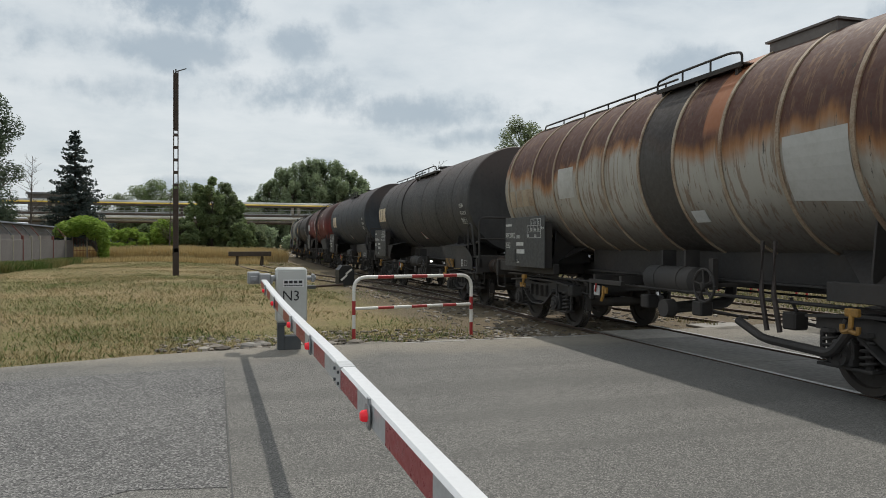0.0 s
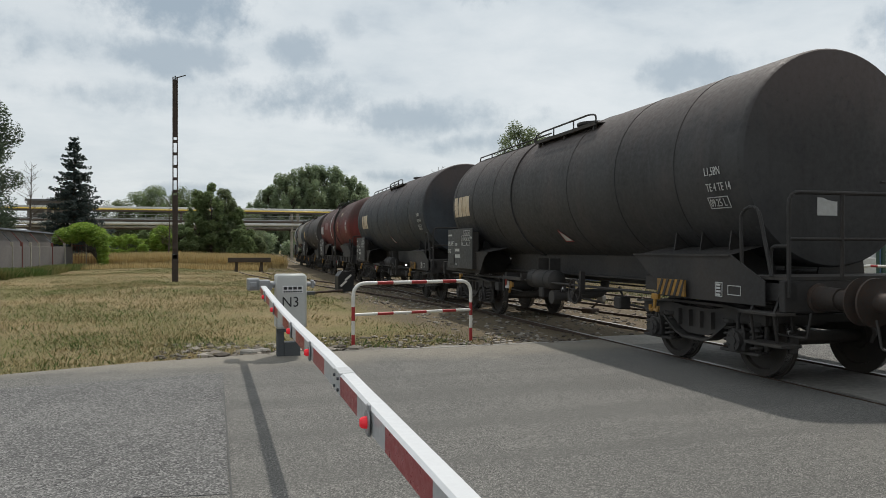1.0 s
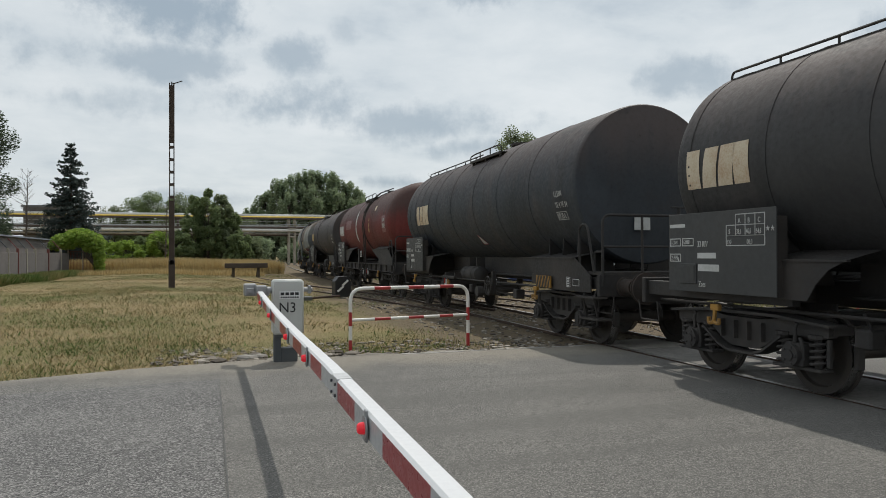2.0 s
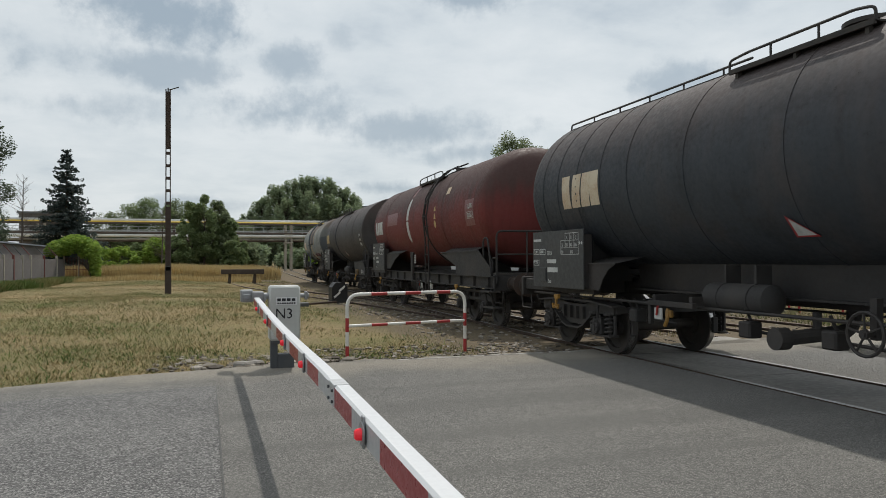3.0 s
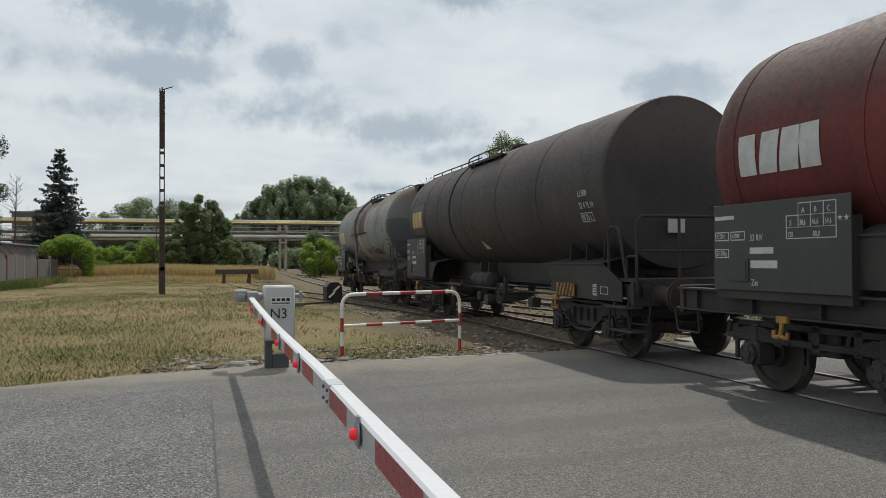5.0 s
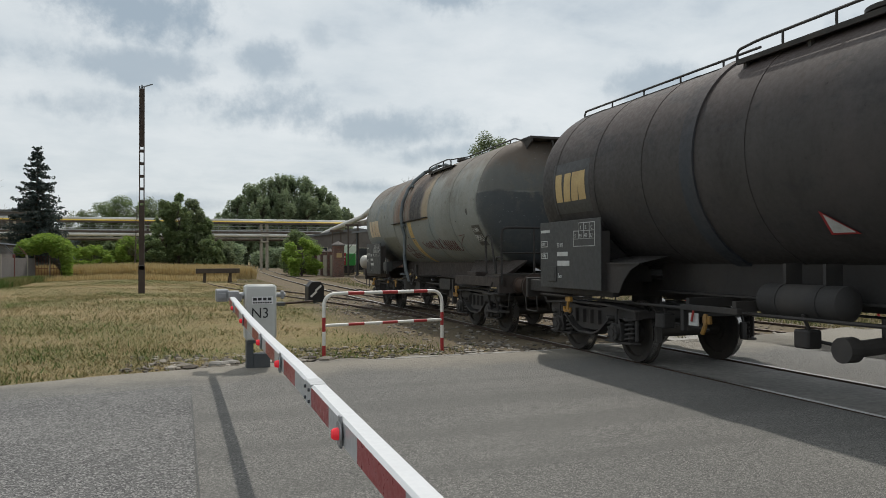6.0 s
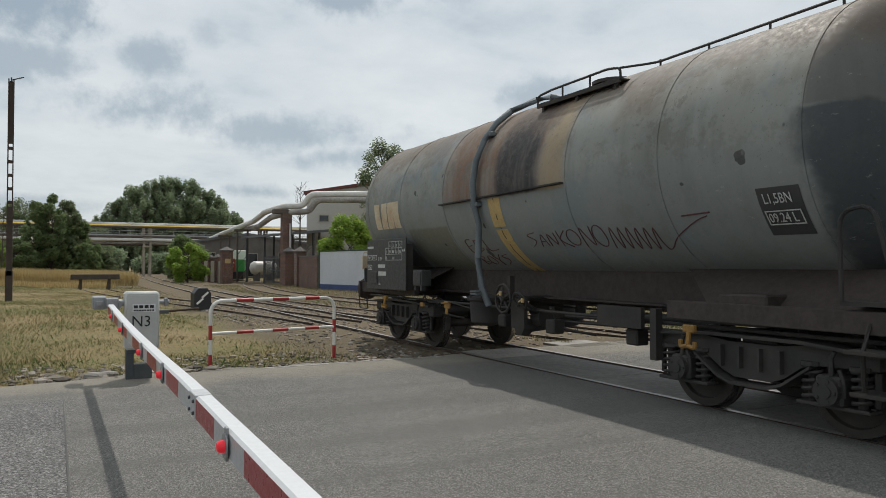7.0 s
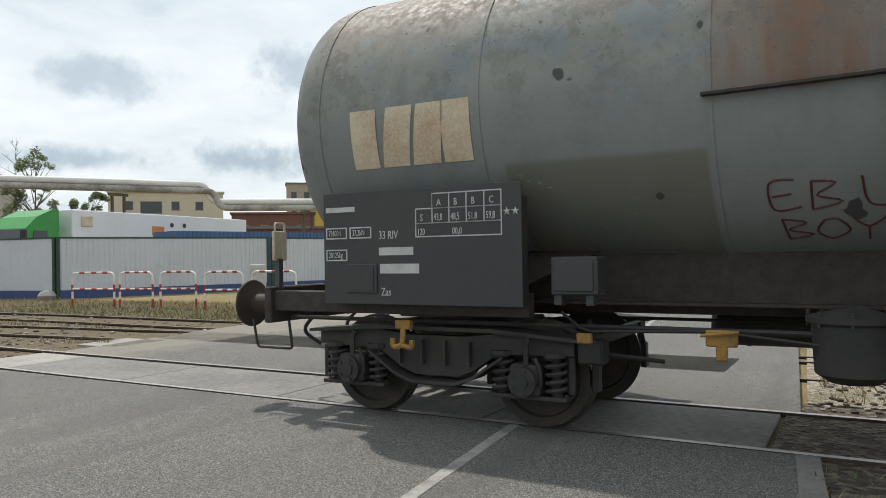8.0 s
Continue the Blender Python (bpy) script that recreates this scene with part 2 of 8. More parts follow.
_c = _k.mix(_track, _c, (0.115, 0.112, 0.105))
_edge = _k.math("MULTIPLY", _k.step(_k.math("ADD", _xyz[1], _k.math("MULTIPLY", _k.noise(1.4, 4), 1.6)), 10.6, 12.0), 0.6)
_c = _k.mix(_edge, _c, (0.30, 0.27, 0.22))
_k.colour(_c).bump(_grit, 0.9, 0.009)
M_ASPHALT = _k.m

_k = Mat("old asphalt", 0.92, spec=0.3)
_big = _k.noise(0.5, 4)
_vo = _k.t.nodes.new("ShaderNodeTexVoronoi")
_vo.inputs["Scale"].default_value = 85
_k.link(_k.co, _vo.inputs["Vector"])
_sp = _k.t.nodes.new("ShaderNodeSeparateColor")
_k.link(_vo.outputs["Color"], _sp.inputs[0])
_grit = _sp.outputs[0]
_c = _k.mix(_k.step(_big, 0.35, 0.65), (0.105, 0.103, 0.102), (0.145, 0.142, 0.138))
_c = _k.mix(_k.step(_grit, 0.6, 1.0), _c, (0.29, 0.285, 0.275))
_c = _k.mix(_k.step(_grit, 0.40, 0.0), _c, (0.045, 0.045, 0.045))
_k.colour(_c).bump(_grit, 0.8, 0.008)
M_ASPHALT_OLD = _k.m

M_SEAL = worn("bitumen seal", (0.055, 0.055, 0.055), (0.11, 0.108, 0.10), 0.75, 14)
M_CONCRETE = worn("concrete slab", (0.34, 0.32, 0.285), (0.18, 0.17, 0.155), 0.85, 3.0, amount=0.8)
M_CONCRETE_DARK = worn("grey concrete slab", (0.21, 0.20, 0.185), (0.11, 0.105, 0.10), 0.85, 3.0, amount=0.8)
M_LINE = worn("worn road paint", (0.36, 0.35, 0.325), (0.16, 0.155, 0.145), 0.8, 20, amount=0.95)
M_GAP = worn("dirt filled gap", (0.035, 0.033, 0.03), (0.07, 0.062, 0.05), 0.95, 20)

_k = Mat("dry lawn soil", 0.95, spec=0.2)
_a, _b, _c0 = _k.noise(0.16, 4, 0.6), _k.noise(2.2, 5, 0.65), _k.noise(28, 4, 0.7)
_c = _k.mix(_k.step(_a, 0.38, 0.62), (0.13, 0.125, 0.045), (0.25, 0.19, 0.10))
_c = _k.mix(_k.math("MULTIPLY", _k.step(_b, 0.45, 0.7), 0.7), _c, (0.15, 0.115, 0.065))
_c = _k.mix(_k.math("MULTIPLY", _k.step(_c0, 0.45, 0.62), 0.6), _c, (0.33, 0.26, 0.14))
_sx = _k.xyz()
_tr = _k.math("MULTIPLY", _k.step(_k.math("ADD", _sx[0], _k.math("MULTIPLY", _k.noise(0.5, 5, 0.6), 3.0)), 4.6, 6.2), _k.math("MULTIPLY", _k.step(_sx[0], 21.0, 18.0), _k.step(_sx[1], 8.0, 10.0)))
_c = _k.mix(_k.math("MULTIPLY", _tr, 0.8), _c, _k.mix(_c0, (0.055, 0.042, 0.032), (0.19, 0.15, 0.11)))
_k.colour(_c).bump(_c0, 0.9, 0.03)
M_SOIL = _k.m


def grass_material(name, low, high, dry):
    k = Mat(name, 0.75, spec=0.25)
    r, n = k.island(), k.noise(0.16, 4, 0.6)
    c = k.mix(r, low, high)
    f = k.noise(1.7, 5, 0.65, shift=(3, 8, 0))
    n = k.math("ADD", k.math("MULTIPLY", n, 0.55), k.math("MULTIPLY", f, 0.45))
    c = k.mix(k.math("MULTIPLY", k.step(k.math("ADD", n, k.math("MULTIPLY", r, 0.14)), 0.51, 0.62), 0.92), c, dry)
    k.colour(c)
    return k.m


M_GRASS = grass_material("mown grass", (0.062, 0.085, 0.024), (0.225, 0.225, 0.078), (0.37, 0.29, 0.155))
M_WEED = grass_material("weeds", (0.07, 0.12, 0.03), (0.14, 0.20, 0.05), (0.24, 0.22, 0.09))
M_STRAW = grass_material("ripe tall grass", (0.44, 0.34, 0.16), (0.58, 0.46, 0.24), (0.52, 0.40, 0.20))

_k = Mat("ballast", 0.95, spec=0.25)
_v = _k.t.nodes.new("ShaderNodeTexVoronoi")
_v.inputs["Scale"].default_value = 17
_k.link(_k.co, _v.inputs["Vector"])
_c = _k.ramp(_v.outputs["Color"], [(0.0, (0.035, 0.030, 0.027)), (0.5, (0.09, 0.075, 0.063)), (1.0, (0.23, 0.19, 0.15))])
_c = _k.mix(_k.math("MULTIPLY", _k.step(_k.noise(0.7, 4), 0.5, 0.7), 0.6), _c, (0.20, 0.16, 0.09))
_k.colour(_c).bump(_v.outputs["Distance"], 1.0, 0.05)
M_BALLAST = _k.m

M_SLEEPER = worn("old wooden sleeper", (0.075, 0.062, 0.05), (0.16, 0.135, 0.10), 0.9, 12)
M_RAIL_SIDE = worn("rusty rail", (0.045, 0.030, 0.022), (0.10, 0.06, 0.04), 0.85, 18)
M_RAIL_TOP = worn("polished rail head", (0.30, 0.29, 0.28), (0.16, 0.15, 0.14), 0.42, 30, metal=0.8, bump=0.05)
M_RAIL_DULL = worn("dull rail head", (0.16, 0.12, 0.095), (0.09, 0.06, 0.045), 0.6, 30, metal=0.4)

# train
M_FRAME = worn("sooty black frame", (0.022, 0.021, 0.021), (0.055, 0.046, 0.040), 0.72, 5, amount=0.7)
M_BOGIE = worn("oily dusty bogie", (0.030, 0.029, 0.029), (0.070, 0.062, 0.056), 0.8, 8, amount=0.8, bump=0.3)
M_WHEEL = worn("dusty wheel", (0.035, 0.031, 0.028), (0.075, 0.062, 0.05), 0.75, 9, amount=0.8)
M_TREAD = worn("bright wheel tread", (0.45, 0.44, 0.43), (0.3, 0.29, 0.28), 0.3, 20, metal=1.0)
M_BUFFER = worn("rusty dark buffer", (0.030, 0.025, 0.022), (0.10, 0.055, 0.036), 0.75, 7, amount=0.7)
M_PANEL = worn("dark grey data panel", (0.038, 0.040, 0.042), (0.060, 0.058, 0.054), 0.55, 4, amount=0.6, bump=0.05)
M_MARK = worn("stencil white", (0.52, 0.53, 0.52), (0.33, 0.33, 0.31), 0.7, 30, amount=0.6)
M_HOOK = worn("yellow hook paint", (0.36, 0.19, 0.03), (0.08, 0.055, 0.035), 0.6, 20, amount=0.7)
M_RED_HANDLE = worn("red handle paint", (0.35, 0.03, 0.025), (0.15, 0.03, 0.025), 0.6, 20)
M_LOGO = worn("faded cream logo paint", (0.60, 0.53, 0.40), (0.38, 0.22, 0.11), 0.7, 9, amount=0.75)
M_LOGO_YELLOW = worn("faded yellow logo paint", (0.50, 0.37, 0.17), (0.30, 0.20, 0.10), 0.7, 9, amount=0.6)
M_GRAFFITI = worn("sprayed maroon paint", (0.085, 0.014, 0.022), (0.12, 0.05, 0.05), 0.6, 20)
M_GRATE = worn("dark walkway grating", (0.03, 0.028, 0.027), (0.08, 0.065, 0.05), 0.8, 20)


def tank_base(name, base, dark, rough=0.5):
    k = Mat(name, rough, spec=0.28)
    runs = k.noise(1.0, 5, 0.6, (3.2, 3.2, 0.28))
    blot, fine = k.noise(0.55, 4, 0.55), k.noise(14, 5, 0.7)
    c = k.mix(k.step(blot, 0.38, 0.66), base, dark)
    c = k.mix(k.math("MULTIPLY", k.step(runs, 0.48, 0.72), 0.45), c, tuple(v * 0.62 for v in dark))
    return k, c, runs, blot, fine


def tank_finish(k, c, fine, blot):
    k.colour(c).bump(k.math("ADD", k.math("MULTIPLY", fine, 0.3), blot), 0.12, 0.02)
    k.rough(k.step(fine, 0.3, 0.7, 0.52, 0.78))
    return k.m


def black_tank(name, tint, red=0.0):
    base = tuple(0.053 * v for v in tint)
    k, c, runs, blot, fine = tank_base(name, base, tuple(0.7 * v for v in base))
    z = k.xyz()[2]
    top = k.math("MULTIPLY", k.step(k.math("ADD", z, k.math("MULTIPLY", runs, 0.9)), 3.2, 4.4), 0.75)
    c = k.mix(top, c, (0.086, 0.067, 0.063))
    dust = k.math("MULTIPLY", k.step(k.noise(0.9, 4, 0.6, (1, 1, 0.4)), 0.52, 0.72), 0.55)
    rub = k.math("MULTIPLY", k.step(k.noise(1.6, 6, 0.7, (0.5, 1, 0.9), shift=(5, 2, 8)), 0.54, 0.62), 0.5)
    c = k.mix(rub, c, (0.036, 0.036, 0.039))
    c = k.mix(dust, c, (0.079, 0.068, 0.066))
    c = k.mix(k.math("MULTIPLY", k.step(fine, 0.62, 0.75), 0.4), c, (0.012, 0.011, 0.011))
    return tank_finish(k, c, fine, blot)


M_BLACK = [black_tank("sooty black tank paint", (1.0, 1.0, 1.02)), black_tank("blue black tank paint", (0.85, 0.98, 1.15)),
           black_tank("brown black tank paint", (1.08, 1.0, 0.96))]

# oxide red, sooty on top and darker along the belly
_k, _c, _runs, _blot, _fine = tank_base("oxide red tank paint", (0.155, 0.033, 0.030), (0.105, 0.027, 0.025))
_z = _k.xyz()[2]
_hi = _k.math("MULTIPLY", _k.step(_k.math("ADD", _z, _k.math("MULTIPLY", _runs, 1.0)), 3.25, 4.05), 0.9)
_c = _k.mix(_hi, _c, (0.060, 0.036, 0.032))
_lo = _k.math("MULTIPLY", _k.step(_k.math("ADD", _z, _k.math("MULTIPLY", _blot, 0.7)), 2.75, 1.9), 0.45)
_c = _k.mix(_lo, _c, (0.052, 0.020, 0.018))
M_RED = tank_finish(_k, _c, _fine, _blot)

# grey-green with rust and bitumen runs under the filler
_k, _c, _runs, _blot, _fine = tank_base("faded grey green tank paint", (0.27, 0.28, 0.262), (0.20, 0.208, 0.19))
_x, _y, _z = _k.xyz()
_wob = _k.math("SUBTRACT", _k.noise(1.1, 5, 0.65), 0.5)
_xw = _k.math("ADD", _x, _k.math("MULTIPLY", _wob, 0.35))
_pale = _k.math("MULTIPLY", _k.step(_k.math("ADD", _z, _k.math("MULTIPLY", _wob, 2.2)), 3.0, 3.6), 0.6)
_c = _k.mix(_pale, _c, (0.27, 0.265, 0.235))
# the lower half is bluer and darker
_lower_blue = _k.math("MULTIPLY", _k.step(_k.math("ADD", _z, _k.math("MULTIPLY", _wob, 0.9)), 2.95, 2.60), 0.6)
_c = _k.mix(_lower_blue, _c, (0.20, 0.218, 0.22))
_blue = _k.math("MULTIPLY", _k.step(_k.noise(0.8, 5, 0.7, shift=(7, 3, 1)), 0.48, 0.60), 0.75)
_c = _k.mix(_blue, _c, (0.19, 0.225, 0.24))
_olive = _k.math("MULTIPLY", _k.math("MULTIPLY", _k.step(_x, -3.55, -3.5), _k.step(_x, -1.9, -1.94)), _k.step(_z, 2.30, 2.24))
_c = _k.mix(_k.math("MULTIPLY", _olive, 0.55), _c, (0.115, 0.105, 0.065))
_over = _k.step(_k.math("ADD", _z, _k.math("MULTIPLY", _wob, 0.1)), 2.61, 2.65)


def _band(a, b, soft=0.12):
    return _k.math("MULTIPLY", _k.math("MULTIPLY", _k.step(_xw, a - soft, a + soft), _k.step(_xw, b + soft, b - soft)), _over)


_c = _k.mix(_k.math("MULTIPLY", _band(-1.85, 1.55, 0.12), _k.step(_runs, 0.38, 0.62, 0.35, 0.85)), _c, (0.20, 0.105, 0.062))
_c = _k.mix(_k.math("MULTIPLY", _band(-0.14, 0.98), _k.step(_runs, 0.30, 0.5, 0.6, 0.95)), _c, (0.033, 0.033, 0.036))
_c = _k.mix(_k.math("MULTIPLY", _band(1.08, 1.6, 0.08), _k.step(_runs, 0.35, 0.55, 0.3, 0.85)), _c, (0.34, 0.28, 0.19))
_soot = _k.math("MULTIPLY", _k.math("MULTIPLY", _k.step(_k.math("ADD", _x, _k.math("MULTIPLY", _wob, 0.9)), 5.0, 5.3), _k.step(_k.math("ADD", _z, _k.math("MULTIPLY", _wob, 0.25)), 3.06, 3.0)), 0.9)
_c = _k.mix(_soot, _c, (0.05, 0.058, 0.066))
_crown = _k.math("MULTIPLY", _k.step(_x, 5.15, 5.22), _k.step(_z, 3.0, 3.05))
_c = _k.mix(_k.math("MULTIPLY", _crown, 0.75), _c, (0.085, 0.085, 0.082))
_spots = _k.step(_k.noise(2.3, 3, 0.5, shift=(2, 9, 4)), 0.70, 0.72)
_c = _k.mix(_k.math("MULTIPLY", _spots, 0.8), _c, (0.03, 0.03, 0.03))
_mot = _k.math("MULTIPLY", _k.step(_k.noise(3.2, 8, 0.78, shift=(1, 5, 2)), 0.50, 0.57), _k.step(_blot, 0.38, 0.6, 0.25, 0.85))
_c = _k.mix(_k.math("MULTIPLY", _mot, _k.step(_z, 2.3, 3.2, 0.25, 0.75)), _c, (0.145, 0.138, 0.12))
_fre = _k.math("MULTIPLY", _k.step(_k.noise(26, 4, 0.7), 0.62, 0.68), _k.step(_z, 2.2, 3.4, 0.15, 0.7))
_c = _k.mix(_fre, _c, (0.10, 0.075, 0.052))
_topr = _k.math("MULTIPLY", _k.step(_k.math("ADD", _z, _k.math("MULTIPLY", _wob, 1.6)), 3.35, 3.9), 0.6)
_c = _k.mix(_topr, _c, (0.135, 0.095, 0.07))
_chip = _k.step(_k.noise(7, 6, 0.8, (1, 1, 2.2), shift=(4, 4, 4)), 0.64, 0.66)
_c = _k.mix(_k.math("MULTIPLY", _chip, 0.55), _c, (0.33, 0.345, 0.345))
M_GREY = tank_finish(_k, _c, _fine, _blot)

# bare, rusting cladding: brown on top, pale grey below, much darker towards the belly
_k, _c, _runs, _blot, _fine = tank_base("rust stained cladding", (0.37, 0.355, 0.315), (0.27, 0.245, 0.205))
_x, _y, _z = _k.xyz()
_sheet = _k.math("MULTIPLY", _k.math("SUBTRACT", _k.noise(1.0, 1, 0.3, (0.75, 0.2, 0.2)), 0.5), 1.6)
_zz = _k.math("ADD", _k.math("ADD", _z, _k.math("MULTIPLY", _runs, 0.55)), _sheet)
_c = _k.mix(_k.step(_zz, 3.02, 3.26), _c, (0.30, 0.145, 0.06))
_c = _k.mix(_k.step(_zz, 3.18, 3.38), _c, (0.085, 0.040, 0.030))
_c = _k.mix(_k.math("MULTIPLY", _k.step(_k.noise(5, 5, 0.7, (2.4, 1, 0.15)), 0.53, 0.60), 0.65), _c, (0.17, 0.10, 0.055))
_c = _k.mix(_k.math("MULTIPLY", _k.step(_k.noise(9, 5, 0.75, (1.6, 1, 0.12), shift=(3, 1, 2)), 0.62, 0.66), 0.8), _c, (0.04, 0.035, 0.03))
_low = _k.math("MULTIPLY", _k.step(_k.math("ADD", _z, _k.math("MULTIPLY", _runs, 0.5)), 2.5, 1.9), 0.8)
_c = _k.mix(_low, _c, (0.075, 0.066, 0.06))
_dk = _k.math("MULTIPLY", _k.step(_x, -0.18, -0.14), _k.step(_x, 0.72, 0.68))
_c = _k.mix(_k.math("MULTIPLY", _dk, 0.93), _c, _k.mix(_runs, (0.028, 0.027, 0.027), (0.062, 0.055, 0.05)))
_or = _k.math("MULTIPLY", _k.math("MULTIPLY", _k.step(_x, 1.32, 1.36), _k.step(_x, 1.70, 1.66)), _k.step(_z, 2.9, 3.1))
_c = _k.mix(_k.math("MULTIPLY", _or, 0.8), _c, (0.36, 0.15, 0.075))
M_RUST = tank_finish(_k, _c, _fine, _blot)
M_RUST_BAND = worn("rusty clamping band", (0.36, 0.30, 0.22), (0.17, 0.085, 0.045), 0.7, 10, amount=0.8)
M_SOLE_RUST = worn("rust brown sole bar", (0.048, 0.036, 0.031), (0.028, 0.025, 0.024), 0.75, 3, amount=0.7)

# the rest
M_WHITE = worn("white enamel", (0.72, 0.71, 0.67), (0.52, 0.49, 0.43), 0.45, 12, amount=0.4, bump=0.05)
M_REDP = worn("red enamel", (0.36, 0.028, 0.03), (0.23, 0.03, 0.03), 0.42, 12, amount=0.4, bump=0.05)
M_BOOM_RED = worn("red reflective film", (0.30, 0.035, 0.04), (0.20, 0.03, 0.035), 0.35, 6, amount=0.4, bump=0.04)
M_BOOM_GREY = worn("grey aluminium", (0.50, 0.51, 0.52), (0.38, 0.385, 0.39), 0.42, 6, metal=0.35, amount=0.4, bump=0.04)
M_BOOM_TOP = worn("white coated aluminium", (0.62, 0.63, 0.645), (0.50, 0.51, 0.52), 0.42, 6, amount=0.3, bump=0.04)
M_CABINET = worn("pale grey cabinet paint", (0.50, 0.51, 0.49), (0.40, 0.40, 0.375), 0.5, 5, amount=0.5, bump=0.05)
M_STEEL = worn("galvanised steel", (0.33, 0.34, 0.35), (0.22, 0.225, 0.23), 0.45, 14, metal=0.6)
M_DARKSTEEL = worn("dark painted steel", (0.055, 0.062, 0.068), (0.10, 0.10, 0.10), 0.6, 10)
M_BLACKP = worn("black plastic", (0.016, 0.016, 0.017), (0.035, 0.035, 0.035), 0.5, 10)
M_LENS = Mat("lit red lamp lens", 0.25).colour((0.75, 0.02, 0.03)).glow((1.0, 0.03, 0.06), 0.15).m
M_PLATE = worn("white sticker", (0.70, 0.70, 0.70), (0.60, 0.60, 0.6), 0.5, 10, amount=0.3)
M_INK = worn("black ink", (0.014, 0.015, 0.018), (0.03, 0.03, 0.03), 0.6, 20)
M_WOOD = worn("weathered timber", (0.05, 0.038, 0.03), (0.10, 0.08, 0.06), 0.85, 9)
M_POLE = worn("tarred lattice pole", (0.045, 0.032, 0.027), (0.10, 0.075, 0.06), 0.85, 5)
M_BRICK = worn("brown brick", (0.17, 0.085, 0.06), (0.10, 0.06, 0.048), 0.9, 5)
M_MORTAR = worn("weathered mortar", (0.25, 0.235, 0.21), (0.15, 0.14, 0.125), 0.95, 6)
M_FENCE_SLAB = worn("grey fence slab", (0.165, 0.15, 0.142), (0.105, 0.095, 0.09), 0.9, 3, amount=0.7)
M_FENCE_POST = worn("concrete fence post", (0.36, 0.33, 0.27), (0.22, 0.20, 0.16), 0.9, 5)
M_PIPE = worn("weathered white pipe lagging", (0.70, 0.69, 0.66), (0.44, 0.42, 0.38), 0.6, 1.6, amount=0.6)
M_PIPE_BARE = worn("peeling pipe lagging", (0.42, 0.40, 0.37), (0.13, 0.11, 0.10), 0.7, 2.2, amount=0.95)
M_PIPE_GREY = worn("grey zinc pipe", (0.46, 0.47, 0.47), (0.28, 0.28, 0.28), 0.5, 2, amount=0.6)
M_PIPE_YELLOW = worn("yellow gas pipe", (0.70, 0.49, 0.06), (0.52, 0.36, 0.06), 0.55, 2, amount=0.5)
M_RACK = worn("brown rack steel", (0.085, 0.065, 0.055), (0.16, 0.13, 0.11), 0.8, 3)
M_HOARD = worn("white sheet hoarding", (0.56, 0.585, 0.62), (0.46, 0.48, 0.51), 0.6, 1.4, amount=0.5, bump=0.05)
M_BLUE = worn("blue plinth paint", (0.045, 0.075, 0.20), (0.04, 0.055, 0.12), 0.6, 4)
M_GREEN_TRIM = worn("dark green trim", (0.022, 0.06, 0.042), (0.018, 0.04, 0.03), 0.5, 6)
M_GREEN = worn("green cab paint", (0.035, 0.27, 0.05), (0.03, 0.20, 0.045), 0.35, 6, amount=0.4, bump=0.03)
M_ORANGE = worn("orange machine paint", (0.60, 0.21, 0.03), (0.42, 0.15, 0.03), 0.45, 6, amount=0.5)
M_TRAILER = worn("white trailer panel", (0.70, 0.71, 0.72), (0.60, 0.60, 0.60), 0.5, 2, amount=0.4, bump=0.03)
M_CONTAINER = worn("blue container paint", (0.055, 0.11, 0.24), (0.05, 0.08, 0.15), 0.55, 4)
M_RENDER = worn("pale wall render", (0.50, 0.475, 0.43), (0.40, 0.375, 0.335), 0.9, 1.0, amount=0.6)
M_CREAM = worn("cream factory render", (0.56, 0.51, 0.40), (0.46, 0.41, 0.32), 0.9, 0.6, amount=0.6)
M_ROOF = worn("red brown roof edge", (0.17, 0.055, 0.045), (0.11, 0.05, 0.045), 0.8, 3)
M_GREYROOF = worn("grey roof sheet", (0.15, 0.155, 0.16), (0.10, 0.10, 0.105), 0.7, 2)
M_BARK = worn("rough bark", (0.075, 0.06, 0.047), (0.13, 0.11, 0.09), 0.95, 12, bump=0.6)
M_GLASS = Mat("dark window glass", 0.08, spec=0.7).colour((0.02, 0.025, 0.03)).m
M_STONE = worn("grey rubble stone", (0.27, 0.255, 0.23), (0.15, 0.14, 0.125), 0.95, 9)


def leaf_material(name, a, b):
    k = Mat(name, 0.62, spec=0.3)
    c = k.mix(k.island(), a, b)
    c = k.mix(k.math("MULTIPLY", k.step(k.noise(0.5, 3), 0.45, 0.65), 0.5), c, tuple(v * 0.65 for v in a))
    k.colour(c)
    tr = k.t.nodes.new("ShaderNodeBsdfTranslucent")
    k.link(c, tr.inputs[0])
    mx = k.t.nodes.new("ShaderNodeMixShader")
    mx.inputs[0].default_value = 0.52
    k.link(k.b.outputs[0], mx.inputs[1])
    k.link(tr.outputs[0], mx.inputs[2])
    k.link(mx.outputs[0], k.t.nodes["Material Output"].inputs[0])
    return k.m


M_LEAF = leaf_material("broad leaves", (0.15, 0.205, 0.095), (0.25, 0.31, 0.14))
# distance haze is mixed into this leaf colour: paler and greyer
M_LEAF_FAR = leaf_material("hazed far poplar leaves", (0.21, 0.27, 0.165), (0.31, 0.37, 0.22))
M_LEAF_DARK = leaf_material("dark broad leaves", (0.068, 0.094, 0.062), (0.125, 0.16, 0.10))
M_LEAF_OLIVE = leaf_material("olive leaves", (0.15, 0.19, 0.105), (0.25, 0.29, 0.16))
M_LEAF_BRIGHT = leaf_material("bright shrub leaves", (0.19, 0.31, 0.055), (0.34, 0.44, 0.09))
M_SPRUCE = leaf_material("blue spruce needles", (0.058, 0.078, 0.072), (0.115, 0.14, 0.13))

